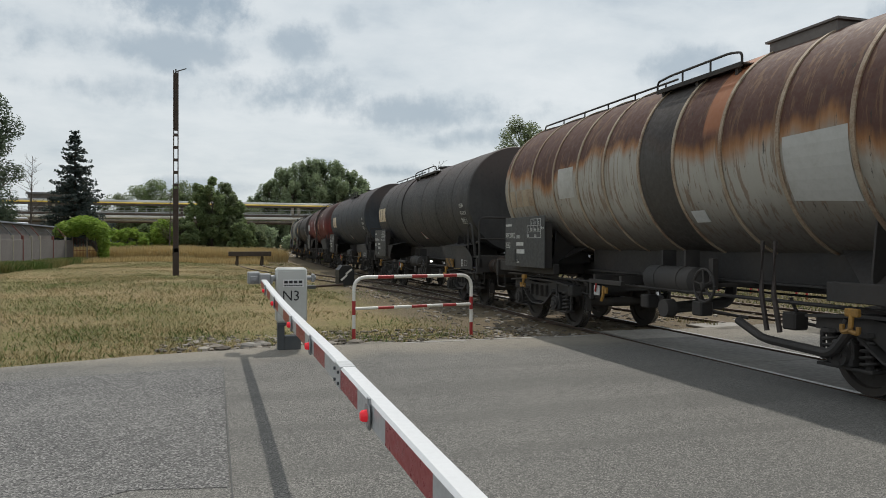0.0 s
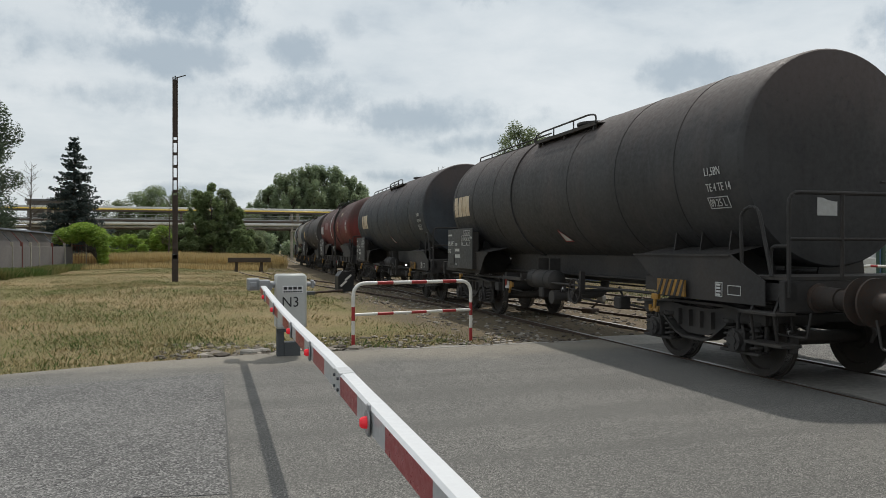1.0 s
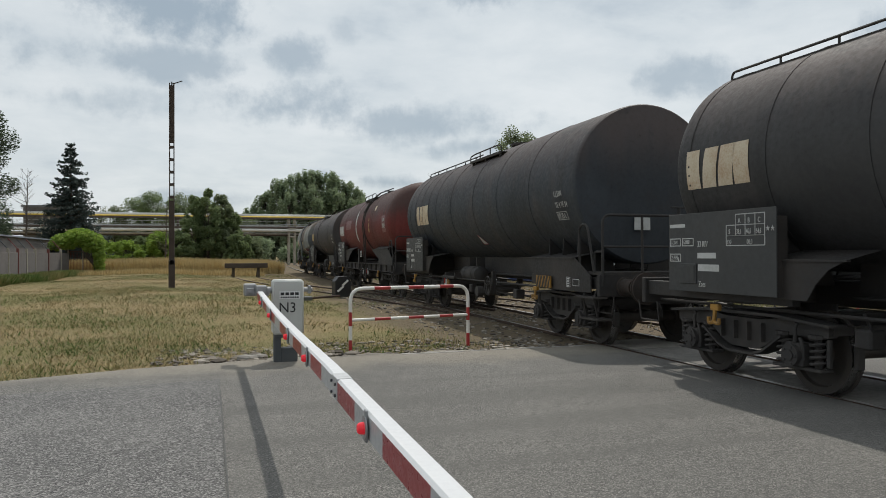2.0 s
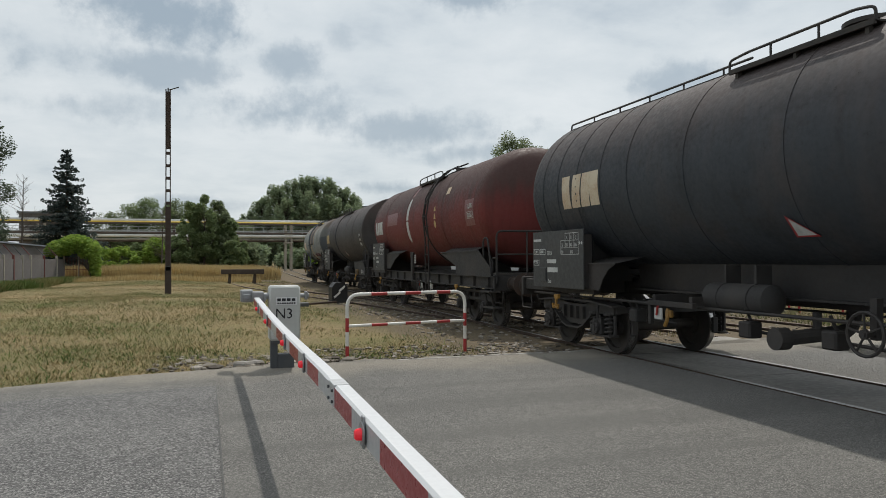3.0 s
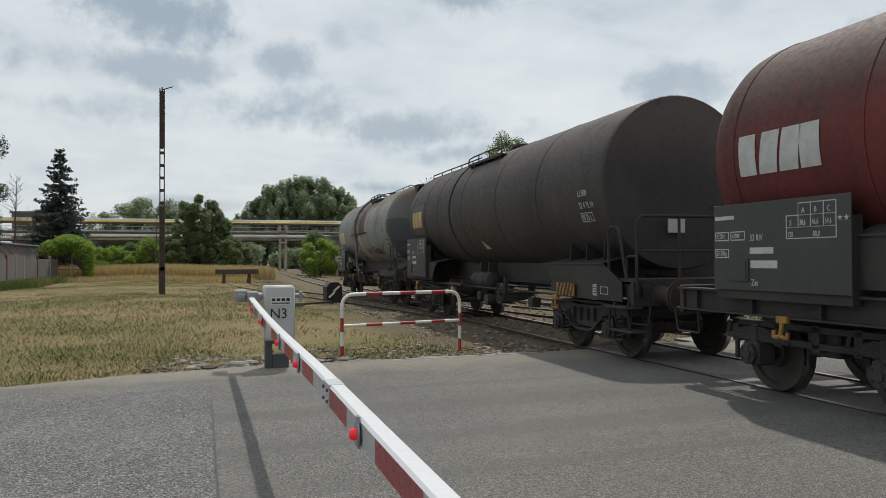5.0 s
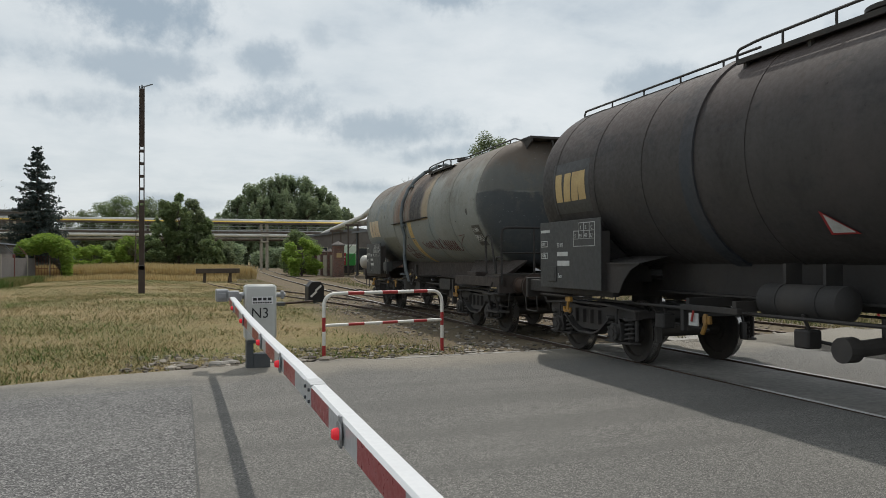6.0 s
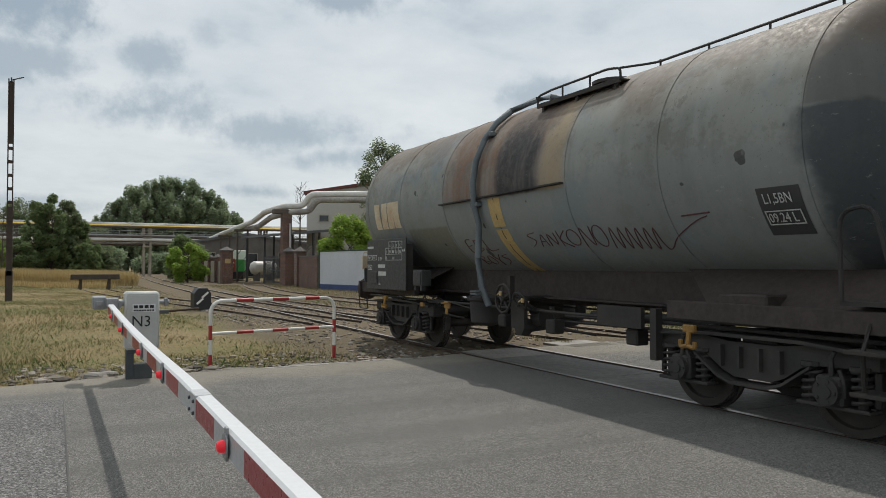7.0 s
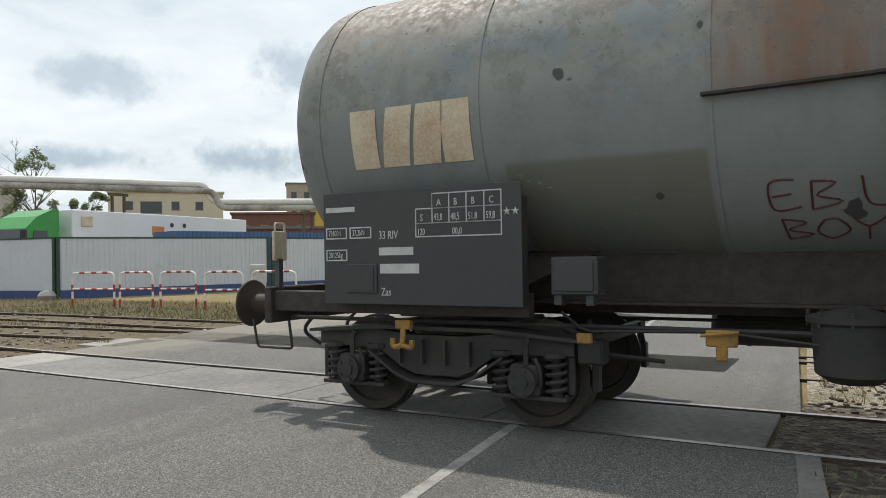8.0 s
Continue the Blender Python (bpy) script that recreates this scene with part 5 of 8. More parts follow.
def motions():
    for root, s0, b in ((rusty, 9.5, 4.3), (black_a, 23.6, 4.68), (black_b, 38.15, 4.85), (red, 53.3, 4.85), (black_c, 68.05, 4.85), (grey, 82.25, 4.35)):
        rows = []
        for i in range(33):
            t = i * 0.25
            s = train_s(s0, t)
            p, q = Vector((main_x(s + b), s + b, 0)), Vector((main_x(s - b), s - b, 0))
            c, d = (p + q) / 2, q - p
            rows.append((t, pose(c.x, c.y, 0, 0, 0, math.degrees(math.atan2(d.y, d.x)))))
        walk(root, rows)
    for ws, xa, s0 in WHEELS:
        rows = []
        for i in range(121):
            t = i / 15
            a = math.degrees((s0 - train_s(s0, t)) / 0.46)
            rows.append((t, pose(xa, 0, 0.46) @ pose(0, 0, 0, 0, a, 0)))
        walk(ws, rows)


# ---------------------------------------------------------------- wagon details
def shell_pose(r, zc, x, u, lift=0.012):
    a = u / r
    return pose(x, -(r + lift) * math.cos(a), zc + (r + lift) * math.sin(a), 90 - math.degrees(a), 0, 0)


def shell_point(r, zc, x, u, lift=0.01):
    a = u / r
    return Vector((x, -(r + lift) * math.cos(a), zc + (r + lift) * math.sin(a)))


def shell_text(root, r, zc, x, u, lines, size, frame_last=False, label="white stencilled lettering"):
    bm = B()
    for i, t in enumerate(lines):
        text_mesh(bm, t, size, shell_pose(r, zc, x, u - i * size * 1.35), wide=0.7)
    if frame_last:
        m = shell_pose(r, zc, x, u - (len(lines) - 1) * size * 1.35)
        w = size * 0.42 * (len(lines[-1]) - 1)
        for a, b, c, d in ((-0.02, w, -0.03, -0.018), (-0.02, w, size * 0.8, size * 0.8 + 0.012), (-0.02, -0.008, -0.03, size * 0.8), (w - 0.012, w, -0.03, size * 0.8)):
            box(bm, a, b, c, d, 0, 0.003, m=m)
    part("lettering", bm, M_MARK, root, label)


def flared_skirt(root, xa, xb, r, zc, material, z0=1.05, y_out=1.22):
    """A sheet that leans out from the belly down to the frame over a bogie."""
    for q in (-1, 1):
        bm = B()
        yi = 0.62
        zi = zc - math.sqrt(r * r - yi * yi) + 0.01
        d = 0.35 if xb > 0 else -0.35
        inner, outer = (xa, xb) if xb > 0 else (xb, xa)
        sec = [(inner - d * 1.6, q * yi, zi), (outer, q * yi, zi), (outer, q * y_out, z0 + 0.14), (outer, q * y_out, z0), (inner + d, q * y_out, z0), (inner + d * 0.6, q * (y_out - 0.1), z0 + 0.10)]
        lo = [bm.verts.new(v) for v in sec]
        hi = [bm.verts.new((x, y - q * 0.015, z - 0.01)) for x, y, z in sec]
        bm.faces.new(lo)
        bm.faces.new(hi[::-1])
        for k in range(len(sec)):
            bm.faces.new((lo[k], lo[(k + 1) % len(sec)], hi[(k + 1) % len(sec)], hi[k]))
        bmesh.ops.triangulate(bm, faces=[f for f in bm.faces if len(f.verts) > 4])
        part("skirt", bm, material, root)


def saddle_plate(root, outline, r, zc, material):
    """An upright gusset over a bogie; from its top edge a sheet leans in to the belly."""
    bm = B()
    plate(bm, outline, -1.365, -1.345)
    top = sorted(outline, key=lambda p: -p[1])[:2]
    (xa, za), (xb, zb) = sorted(top)
    z1 = (za + zb) / 2
    yt = min(1.30, math.sqrt(max(0.01, r * r - (zc - z1 - 0.10) ** 2)))
    vs = [bm.verts.new(v) for v in ((xa, -1.36, za), (xb, -1.36, zb), (xb - 0.1, -yt + 0.02, z1 + 0.12), (xa + 0.1, -yt + 0.02, z1 + 0.12))]
    bm.faces.new(vs)
    box(bm, xa, xb, -1.385, -1.335, z1 - 0.012, z1 + 0.012)
    part("saddle_plate", bm, material, root)


def brake_bracket(root, x):
    """An angle bar hung below the belly with changeover plates on its leg."""
    bm = B()
    box(bm, x, x + 1.05, -1.36, -1.28, 0.93, 1.0, 0.006)
    box(bm, x, x + 0.07, -1.35, -1.29, 0.66, 0.94, 0.006)
    box(bm, x + 0.9, x + 0.97, -1.30, -0.5, 0.96, 1.08)
    box(bm, x + 0.05, x + 0.12, -1.30, -0.5, 0.96, 1.08)
    part("brake_bracket", bm, M_FRAME, root)
    bm = B()
    box(bm, x + 0.16, x + 0.34, -1.35, -1.32, 0.74, 0.90, 0.008)
    part("brake_plate", bm, M_MARK, root, "white brake changeover plate")
    bm = B()
    pipe(bm, [(x + 0.25, -1.37, 0.80), (x + 0.30, -1.38, 0.93)], 0.016, 6)
    part("brake_lever", bm, M_RED_HANDLE, root, "red brake lever")
    bm = B()
    pipe(bm, bend([(x + 0.48, -1.34, 0.90), (x + 0.50, -1.36, 0.76), (x + 0.44, -1.36, 0.66)], 0.05), 0.028, 6)
    box(bm, x + 0.42, x + 0.56, -1.35, -1.30, 0.78, 0.88, 0.01)
    part("brake_tap", bm, M_HOOK, root, "chipped yellow brake tap")


def hatched(root, x, w, z0, z1):
    bm = B()
    box(bm, x, x + w, -1.43, -1.405, z0, z1)
    ob = part("warning_plate", bm, M_HOOK, root, "yellow plate with black hatching")
    n = 5
    for i in range(n):
        bm = B()
        a = x + w * i / n
        plate(bm, [(a, z0), (a + w / n * 0.45, z0), (min(x + w, a + w / n * 1.3), z1), (min(x + w, a + w / n * 0.85), z1)], -1.436, -1.431)
        part("hatch_bar", bm, M_BLACKP, ob)


def triangle_sign(root, r, zc, x, u, size):
    bm = B()
    m = shell_pose(r, zc, x, u, 0.015)
    for k, (s, mat) in enumerate(((1.0, 1), (0.78, 0))):
        vs = [m @ Vector((px * size * s, py * size * s, 0.004 * k)) for px, py in ((-0.5, -0.33), (0.55, -0.33), (-0.45, 0.6))]
        lo = [bm.verts.new(v) for v in vs]
        f = bm.faces.new(lo)
        f.material_index = mat
    part("triangle_sign", bm, [M_MARK, M_REDP], root, "white triangular sign with a red border")


def stroke(bm, r, zc, pts, w=0.014):
    w *= 0.6
    soft = along([(x, u, 0) for x, u in pts], 0.035)
    pipe(bm, [shell_point(r, zc, p.x, p.y, 0.002) for p in soft], w, 5)


for _root, _H, _b, _r, _zc in ((black_a, 7.2, 4.68, 1.36, 2.72), (black_b, 7.35, 4.85, 1.42, 2.82), (black_c, 7.37, 4.85, 1.42, 2.82)):
    _f, _g = _b - 4.68, -_H + 3.1
    saddle_plate(_root, [(3.50 + _f, 1.50), (4.05 + _f, 1.16), (4.15 + _f, 0.94), (6.30 + _f, 0.94), (6.30 + _f, 1.22), (5.70 + _f, 1.52)], _r, _zc, M_FRAME)
    saddle_plate(_root, [(_g, 1.08), (_g + 0.72, 1.08), (_g + 0.84, 1.26), (_g + 1.02, 1.42), (_g + 1.26, 1.52), (_g, 1.50)], _r, _zc, M_FRAME)
    brake_bracket(_root, -_b + 2.7)
    end_platform(_root, _H, 1, _zc, _r)
    hatched(_root, _b - 0.46, 0.64, 0.96, 1.18)
    shell_text(_root, _r, _zc, 5.18, -0.20, ["L1,5BN", "TE 4 TE 14", "09.25 L"], 0.15, True)
    triangle_sign(_root, _r, _zc, 0.55 if _root != black_c else 0.1, -0.98, 0.34)
    bm = B()
    framed(bm, _b + 0.98, _b + 1.22, 1.03, 1.15, 0.01, -1.372)
    framed(bm, _b + 0.74, _b + 0.88, 1.0, 1.18, 0.01, -1.372)
    mark_bars(bm, _b + 0.76, 1.135, 0.10, 0.025, -1.372, 4, 0.016, 4)
    part("lettering", bm, M_MARK, _root)
    bm = B()
    box(bm, -_H + 1.5 + 0.02, -_H + 1.5 + 1.98, -1.44, -1.30, 1.10, 2.0)
    part("panel_carrier", bm, M_FRAME, _root)
    bm = B()
    box(bm, _H - 1.28, _H - 1.25, -0.30, 0.0, 2.0, 2.22)
    part("end_plate", bm, M_MARK, _root, "white notice plate on the tank end")
flared_skirt(rusty, 3.4, 6.0, 1.39, 2.76, M_FRAME)
flared_skirt(rusty, -5.2, -3.7, 1.39, 2.76, M_FRAME)
brake_bracket(rusty, -1.75)
flared_skirt(grey, 3.6, 6.0, 1.42, 2.82, M_SOLE_RUST)
flared_skirt(grey, -5.25, -3.5, 1.42, 2.82, M_SOLE_RUST)
end_platform(grey, 6.82, 1, 2.82, 1.42)
end_platform(red, 7.52, 1, 2.82, 1.44)
saddle_plate(red, [(2.86, 1.74), (4.20, 1.42), (4.20, 1.19), (6.75, 1.19), (6.70, 1.40), (5.85, 1.82)], 1.44, 2.82, M_FRAME)
saddle_plate(red, [(-4.15, 1.80), (-4.15, 1.28), (-3.45, 1.28), (-2.75, 1.60), (-1.90, 1.80)], 1.44, 2.82, M_FRAME)
for _x0, _x1 in ((2.95, 5.8), (-4.0, -2.2)):
    bm = B()
    for _i in range(int((_x1 - _x0) / 0.16)):
        _x = _x0 + 0.16 * _i
        _p = shell_point(1.44, 2.82, _x, -1.02, 0.0)
        rod(bm, _p, _p + Vector((0, -0.02, -0.016)), 0.018, 6)
    part("bolt_row", bm, M_FRAME, red)
for _root, _H in ((rusty, 6.8), (red, 7.52), (grey, 6.82)):
    bm = B()
    box(bm, -_H + 1.52, -_H + 3.48, -1.44, -1.30, 1.12, 2.0)
    part("panel_carrier", bm, M_FRAME, _root)

logo(grey, 1.42, 2.82, -5.05, -3.78, -0.50, 0.03, M_LOGO)
logo(black_a, 1.36, 2.72, -5.47, -4.25, -0.30, 0.20, M_LOGO)
logo(black_b, 1.42, 2.82, -4.73, -3.42, -0.36, 0.20, M_LOGO)
logo(red, 1.44, 2.82, -5.62, -4.40, -0.30, 0.16, M_MARK)
bm = B()
patch_on_tank(bm, 1.42, 2.82, [(-5.47, -0.50), (-4.30, -0.50), (-4.30, 0.34), (-5.47, 0.34)], 0.004)
part("paint_patch", bm, M_PANEL, black_c, "blue-black painted patch")
logo(black_c, 1.42, 2.82, -5.40, -4.40, -0.30, 0.16, M_LOGO_YELLOW)
logo(rusty, 1.39, 2.76, -5.25, -4.0, -0.42, -0.08, M_RUST_BAND)

# rust wagon: pale repaint, box on the crown, slanted struts, plate
M_PALE = worn("pale grey repaint", (0.44, 0.44, 0.42), (0.30, 0.285, 0.25), 0.6, 3, amount=0.6)
bm = B()
patch_on_tank(bm, 1.39, 2.76, [(2.78, -0.72), (3.68, -0.78), (3.68, 0.02), (2.78, 0.0)], 0.005)
part("paint_patch", bm, M_PALE, rusty, "pale grey repainted sheet")
bm = B()
patch_on_tank(bm, 1.39, 2.76, [(-2.9, -0.36), (-2.3, -0.36), (-2.3, 0.18), (-2.9, 0.18)], 0.005)
part("paint_patch", bm, M_PALE, rusty, "pale grey repainted sheet")
bm = B()
patch_on_tank(bm, 1.39, 2.76, [(0.85, -0.95), (1.15, -0.95), (1.15, -0.76), (0.85, -0.76)], 0.008)
part("notice_plate", bm, M_MARK, rusty, "pale notice plate")
bm = B()
box(bm, 1.66, 2.75, -0.62, 0.62, 3.86, 4.14, 0.01)
box(bm, 1.62, 2.79, -0.65, 0.65, 4.135, 4.162)
part("filler_box", bm, M_FENCE_SLAB, rusty, "pale sheet box on the crown")
for _x in (2.50, 2.70):
    bm = B()
    pipe(bm, [(_x - 0.12, -1.30, 1.62), (_x, -1.42, 1.05), (_x + 0.1, -1.42, 0.62)], 0.03, 6)
    part("strut", bm, M_SOLE_RUST, rusty)
bm = B()
pipe(bm, bend([(1.9, -1.25, 0.66), (2.4, -1.3, 0.50), (3.4, -1.3, 0.46), (3.65, -1.3, 0.75)], 0.12), 0.05, 8)
part("outlet_pipe", bm, M_FRAME, rusty, smooth=True)

# red wagon: ladder, arrow strip, repainted patch, stickers
bm = B()
for _dx in (-0.17, 0.17):
    pts = [shell_point(1.44, 2.82, 1.88 + _dx, u, 0.13) for u in (2.0, 1.5, 1.0, 0.5, 0.0)] + [Vector((1.88 + _dx, -1.50, 2.2)), Vector((1.88 + _dx, -1.48, 0.55))]
    pipe(bm, pts, 0.024, 6)
for _i in range(14):
    z = 0.65 + 0.27 * _i
    if z < 2.8:
        rod(bm, (1.71, -1.50, z), (2.05, -1.50, z), 0.014, 6)
    else:
        rod(bm, shell_point(1.44, 2.82, 1.71, (z - 2.8) * 1.25, 0.13), shell_point(1.44, 2.82, 2.05, (z - 2.8) * 1.25, 0.13), 0.014, 6)
part("ladder", bm, M_FRAME, red)
bm = B()
for u0, u1 in ((-0.56, -0.02), (0.02, 0.60)):
    patch_on_tank(bm, 1.44, 2.82, [(-0.76, u0), (-0.50, u0), (-0.50, u1), (-0.76, u1)], 0.006)
for u, v in ((-0.56, -0.70), (0.60, 0.74)):
    patch_on_tank(bm, 1.44, 2.82, [(-0.76, u), (-0.50, u), (-0.60, v), (-0.66, v)], 0.006, n=2, m=2)
part("arrow_strip", bm, M_MARK, red, "white double arrow strip")
M_REDPATCH = worn("fresher red paint", (0.175, 0.062, 0.060), (0.13, 0.045, 0.044), 0.5, 4, amount=0.6)
bm = B()
patch_on_tank(bm, 1.44, 2.82, [(-3.56, -0.05), (-2.04, -0.05), (-2.04, 0.36), (-3.56, 0.36)], 0.005)
part("paint_patch", bm, M_REDPATCH, red, "fresher red painted patch")
bm = B()
patch_on_tank(bm, 1.44, 2.82, [(-0.76, 0.80), (-0.50, 0.80), (-0.50, 1.6), (-0.76, 1.6)], 0.005)
part("paint_patch", bm, M_REDPATCH, red, "fresher red painted patch")
bm = B()
patch_on_tank(bm, 1.44, 2.82, [(5.15, -0.42), (5.80, -0.42), (5.80, 0.22), (5.15, 0.22)], 0.004)
part("paint_patch", bm, M_REDPATCH, red, "fresher red painted patches")
bm = B()
patch_on_tank(bm, 1.44, 2.82, [(3.32, 0.52), (3.62, 0.52), (3.62, 0.72), (3.32, 0.72)], 0.007)
part("notice_plate", bm, M_LOGO, red, "faded pink notice plate")
bm = B()
patch_on_tank(bm, 1.44, 2.82, [(2.34, -0.38), (2.66, -0.38), (2.66, 0.42), (2.34, 0.42)], 0.005)
part("paint_patch", bm, M_RED, red, "dark red patch under hazard stickers")
bm = B()
for u in (0.12, -0.10):
    patch_on_tank(bm, 1.44, 2.82, [(2.40, u), (2.60, u), (2.505, u + 0.17), (2.495, u + 0.17)], 0.009, n=3, m=3)
_m = shell_pose(1.44, 2.82, 2.50, -0.24, 0.010)
rod(bm, _m @ Vector((0, 0, 0)), _m @ Vector((0, 0, 0.003)), 0.10, 20)
part("hazard_sticker", bm, M_LOGO_YELLOW, red, "yellow hazard stickers")
shell_text(red, 1.44, 2.82, 5.36, 0.0, ["L1,5BN", "02.28 L"], 0.16, True)
bm = B()
box(bm, 6.63, 6.70, -0.25, 0.10, 2.95, 3.25, 0.01)
rod(bm, (6.38, -0.2, 3.75), (6.45, -0.2, 3.75), 0.20, 18)
part("end_bracket", bm, M_RED, red)

bm = B()
plate(bm, [(-1.12, 1.73), (-0.44, 1.75), (-0.44, 1.48), (-0.86, 1.47)], -1.22, -1.21)
part("notice_plate", bm, M_MARK, red, "pale notice plate under the belly")
bm = B()
for _r in range(4):
    for _c2 in range(3):
        box(bm, -0.84 + _c2 * 0.13, -0.74 + _c2 * 0.13, -1.226, -1.221, 1.52 + _r * 0.05, 1.545 + _r * 0.05)
part("notice_bars", bm, M_PANEL, red)
bm = B()
plate(bm, [(-0.44, 1.82), (-0.10, 1.82), (-0.16, 1.70), (-0.18, 0.92), (-0.36, 0.92), (-0.38, 1.70)], -1.40, -1.34)
part("hanger_post", bm, M_FRAME, red)

# grey wagon: lip, pipe, strip, graffiti, ladder, tail board, toolbox
bm = B()
for i in range(20):
    xa, xb = -1.93 + 3.54 * i / 20, -1.93 + 3.54 * (i + 1) / 20
    box(bm, xa, xb + 0.002, -1.485, -1.38, 2.625 + 0.0022 * i, 2.645 + 0.0022 * i)
part("cladding_lip", bm, M_FRAME, grey)
bm = B()
pts = [Vector((0.02, -0.2, 4.24)), Vector((-0.20, -0.3, 4.30)), Vector((-0.45, -0.42, 4.29))] + [shell_point(1.42, 2.82, -0.66, u, 0.085) for u in (1.45, 1.1, 0.75, 0.4, 0.05, -0.3, -0.55)] + [Vector((-0.66, -1.395, 2.05)), Vector((-0.66, -1.405, 1.7)), Vector((-0.60, -1.38, 1.25)), Vector((-0.50, -1.30, 0.95))]
pipe(bm, pts, 0.052, 10)
for u in (0.9, -0.26):
    p = shell_point(1.42, 2.82, -0.66, u, 0.05)
    box(bm, p.x - 0.11, p.x + 0.11, p.y - 0.05, p.y + 0.05, p.z - 0.035, p.z + 0.035, 0.008)
for z in (1.12, 1.16):
    box(bm, -0.76, -0.56, -1.50, -1.33, z, z + 0.025, 0.004)
part("vent_pipe", bm, worn("blue grey pipe paint", (0.12, 0.145, 0.16), (0.07, 0.08, 0.085), 0.5, 8), grey, "blue-grey vent pipe strapped to the shell", smooth=True)
M_STRIP = worn("faded yellow strip", (0.50, 0.36, 0.15), (0.30, 0.22, 0.11), 0.65, 6, amount=0.7)
bm = B()
patch_on_tank(bm, 1.42, 2.82, [(-0.36, -0.66), (-0.02, -0.66), (-0.02, -0.20), (-0.36, -0.20)], 0.006)
patch_on_tank(bm, 1.42, 2.82, [(-0.36, -1.97), (-0.02, -1.97), (-0.02, -0.70), (-0.36, -0.70)], 0.006)
part("painted_strip", bm, M_STRIP, grey, "faded yellow painted strip")
bm = B()
patch_on_tank(bm, 1.42, 2.82, [(-0.205, -1.97), (-0.185, -1.97), (-0.185, -0.20), (-0.205, -0.20)], 0.010)
part("strip_edge", bm, M_SOLE_RUST, grey)
bm = B()
R_, Z_ = 1.42, 2.82
E_ = -1.53
for pts in ([(E_ + 0.16, -0.68), (E_, -0.70), (E_ + 0.02, -0.94), (E_ + 0.20, -0.92)], [(E_ + 0.01, -0.82), (E_ + 0.14, -0.80)],
            [(E_ + 0.27, -0.70), (E_ + 0.27, -0.95)], [(E_ + 0.27, -0.70), (E_ + 0.42, -0.72), (E_ + 0.30, -0.82), (E_ + 0.46, -0.88), (E_ + 0.27, -0.95)],
            [(E_ + 0.58, -0.68), (E_ + 0.64, -0.92), (E_ + 0.90, -0.90)],
            [(E_ + 0.06, -1.04), (E_ + 0.10, -1.28)], [(E_ + 0.06, -1.04), (E_ + 0.22, -1.08), (E_ + 0.10, -1.16), (E_ + 0.26, -1.22), (E_ + 0.10, -1.28)],
            [(E_ + 0.34, -1.06), (E_ + 0.29, -1.18), (E_ + 0.38, -1.28), (E_ + 0.50, -1.18), (E_ + 0.42, -1.05), (E_ + 0.34, -1.06)],
            [(E_ + 0.52, -1.04), (E_ + 0.62, -1.14), (E_ + 0.74, -1.02)], [(E_ + 0.62, -1.14), (E_ + 0.62, -1.30)],
            [(E_ + 0.98, -1.02), (E_ + 0.80, -1.06), (E_ + 0.94, -1.16), (E_ + 0.78, -1.28)]):
    stroke(bm, R_, Z_, [(x, u - 0.17) for x, u in pts])
part("graffiti", bm, M_GRAFFITI, grey, "sprayed maroon scrawl")
bm = B()
G_ = 0.4
for pts in ([(G_ + 0.2, -0.80), (G_, -0.84), (G_ + 0.16, -0.94), (G_ + 0.02, -1.04)], [(G_ + 0.24, -1.05), (G_ + 0.34, -0.84), (G_ + 0.42, -1.04)], [(G_ + 0.28, -0.96), (G_ + 0.40, -0.96)],
            [(G_ + 0.48, -1.04), (G_ + 0.50, -0.84), (G_ + 0.64, -1.02), (G_ + 0.66, -0.82)], [(G_ + 0.74, -0.80), (G_ + 0.76, -1.06)], [(G_ + 0.92, -0.80), (G_ + 0.76, -0.94), (G_ + 0.96, -1.08)],
            [(G_ + 1.06 + 0.13 * math.cos(a * 0.7), -0.92 + 0.13 * math.sin(a * 0.7)) for a in range(12)], [(G_ + 1.26, -1.08), (G_ + 1.28, -0.78), (G_ + 1.44, -1.06), (G_ + 1.48, -0.76)],
            [(G_ + 1.62 + 0.12 * math.cos(a * 0.65), -0.92 + 0.17 * math.sin(a * 0.65)) for a in range(11)]):
    stroke(bm, R_, Z_, pts, 0.012)
zig = []
for i in range(13):
    zig.append((G_ + 1.8 + 0.075 * i, -1.12 + (0.32 if i % 2 else 0.0) - 0.004 * i))
zig += [(G_ + 2.95, -0.98), (G_ + 3.3, -0.80), (G_ + 3.5, -0.74)]
stroke(bm, R_, Z_, zig, 0.012)
stroke(bm, R_, Z_, [(G_ + 3.15, -0.72), (G_ + 3.55, -0.70)], 0.014)
part("graffiti", bm, M_GRAFFITI, grey, "long sprayed maroon zigzag scrawl")
bm = B()
patch_on_tank(bm, 1.42, 2.82, [(4.60, -1.02), (5.08, -1.02), (5.08, -0.50), (4.60, -0.50)], 0.004)
part("paint_patch", bm, M_PANEL, grey, "dark painted patch under the lettering")
shell_text(grey, 1.42, 2.82, 4.66, -0.66, ["L1,5BN", "09.24 L"], 0.15, True)
bm = B()
for _y in (0.08, 0.44):
    pipe(bm, [(5.55, _y, 4.15), (5.80, _y, 4.10), (5.92, _y + 0.06, 3.5), (5.98, _y + 0.10, 2.6), (6.0, _y + 0.12, 1.3)], 0.026, 6)
for _i in range(11):
    t = _i / 10
    rod(bm, (5.82 + 0.18 * t ** 0.5, 0.09 + 0.12 * t, 4.0 - 2.5 * t), (5.82 + 0.18 * t ** 0.5, 0.44 + 0.12 * t, 4.0 - 2.5 * t), 0.014, 6)
part("ladder", bm, M_FRAME, grey)
bm = B()
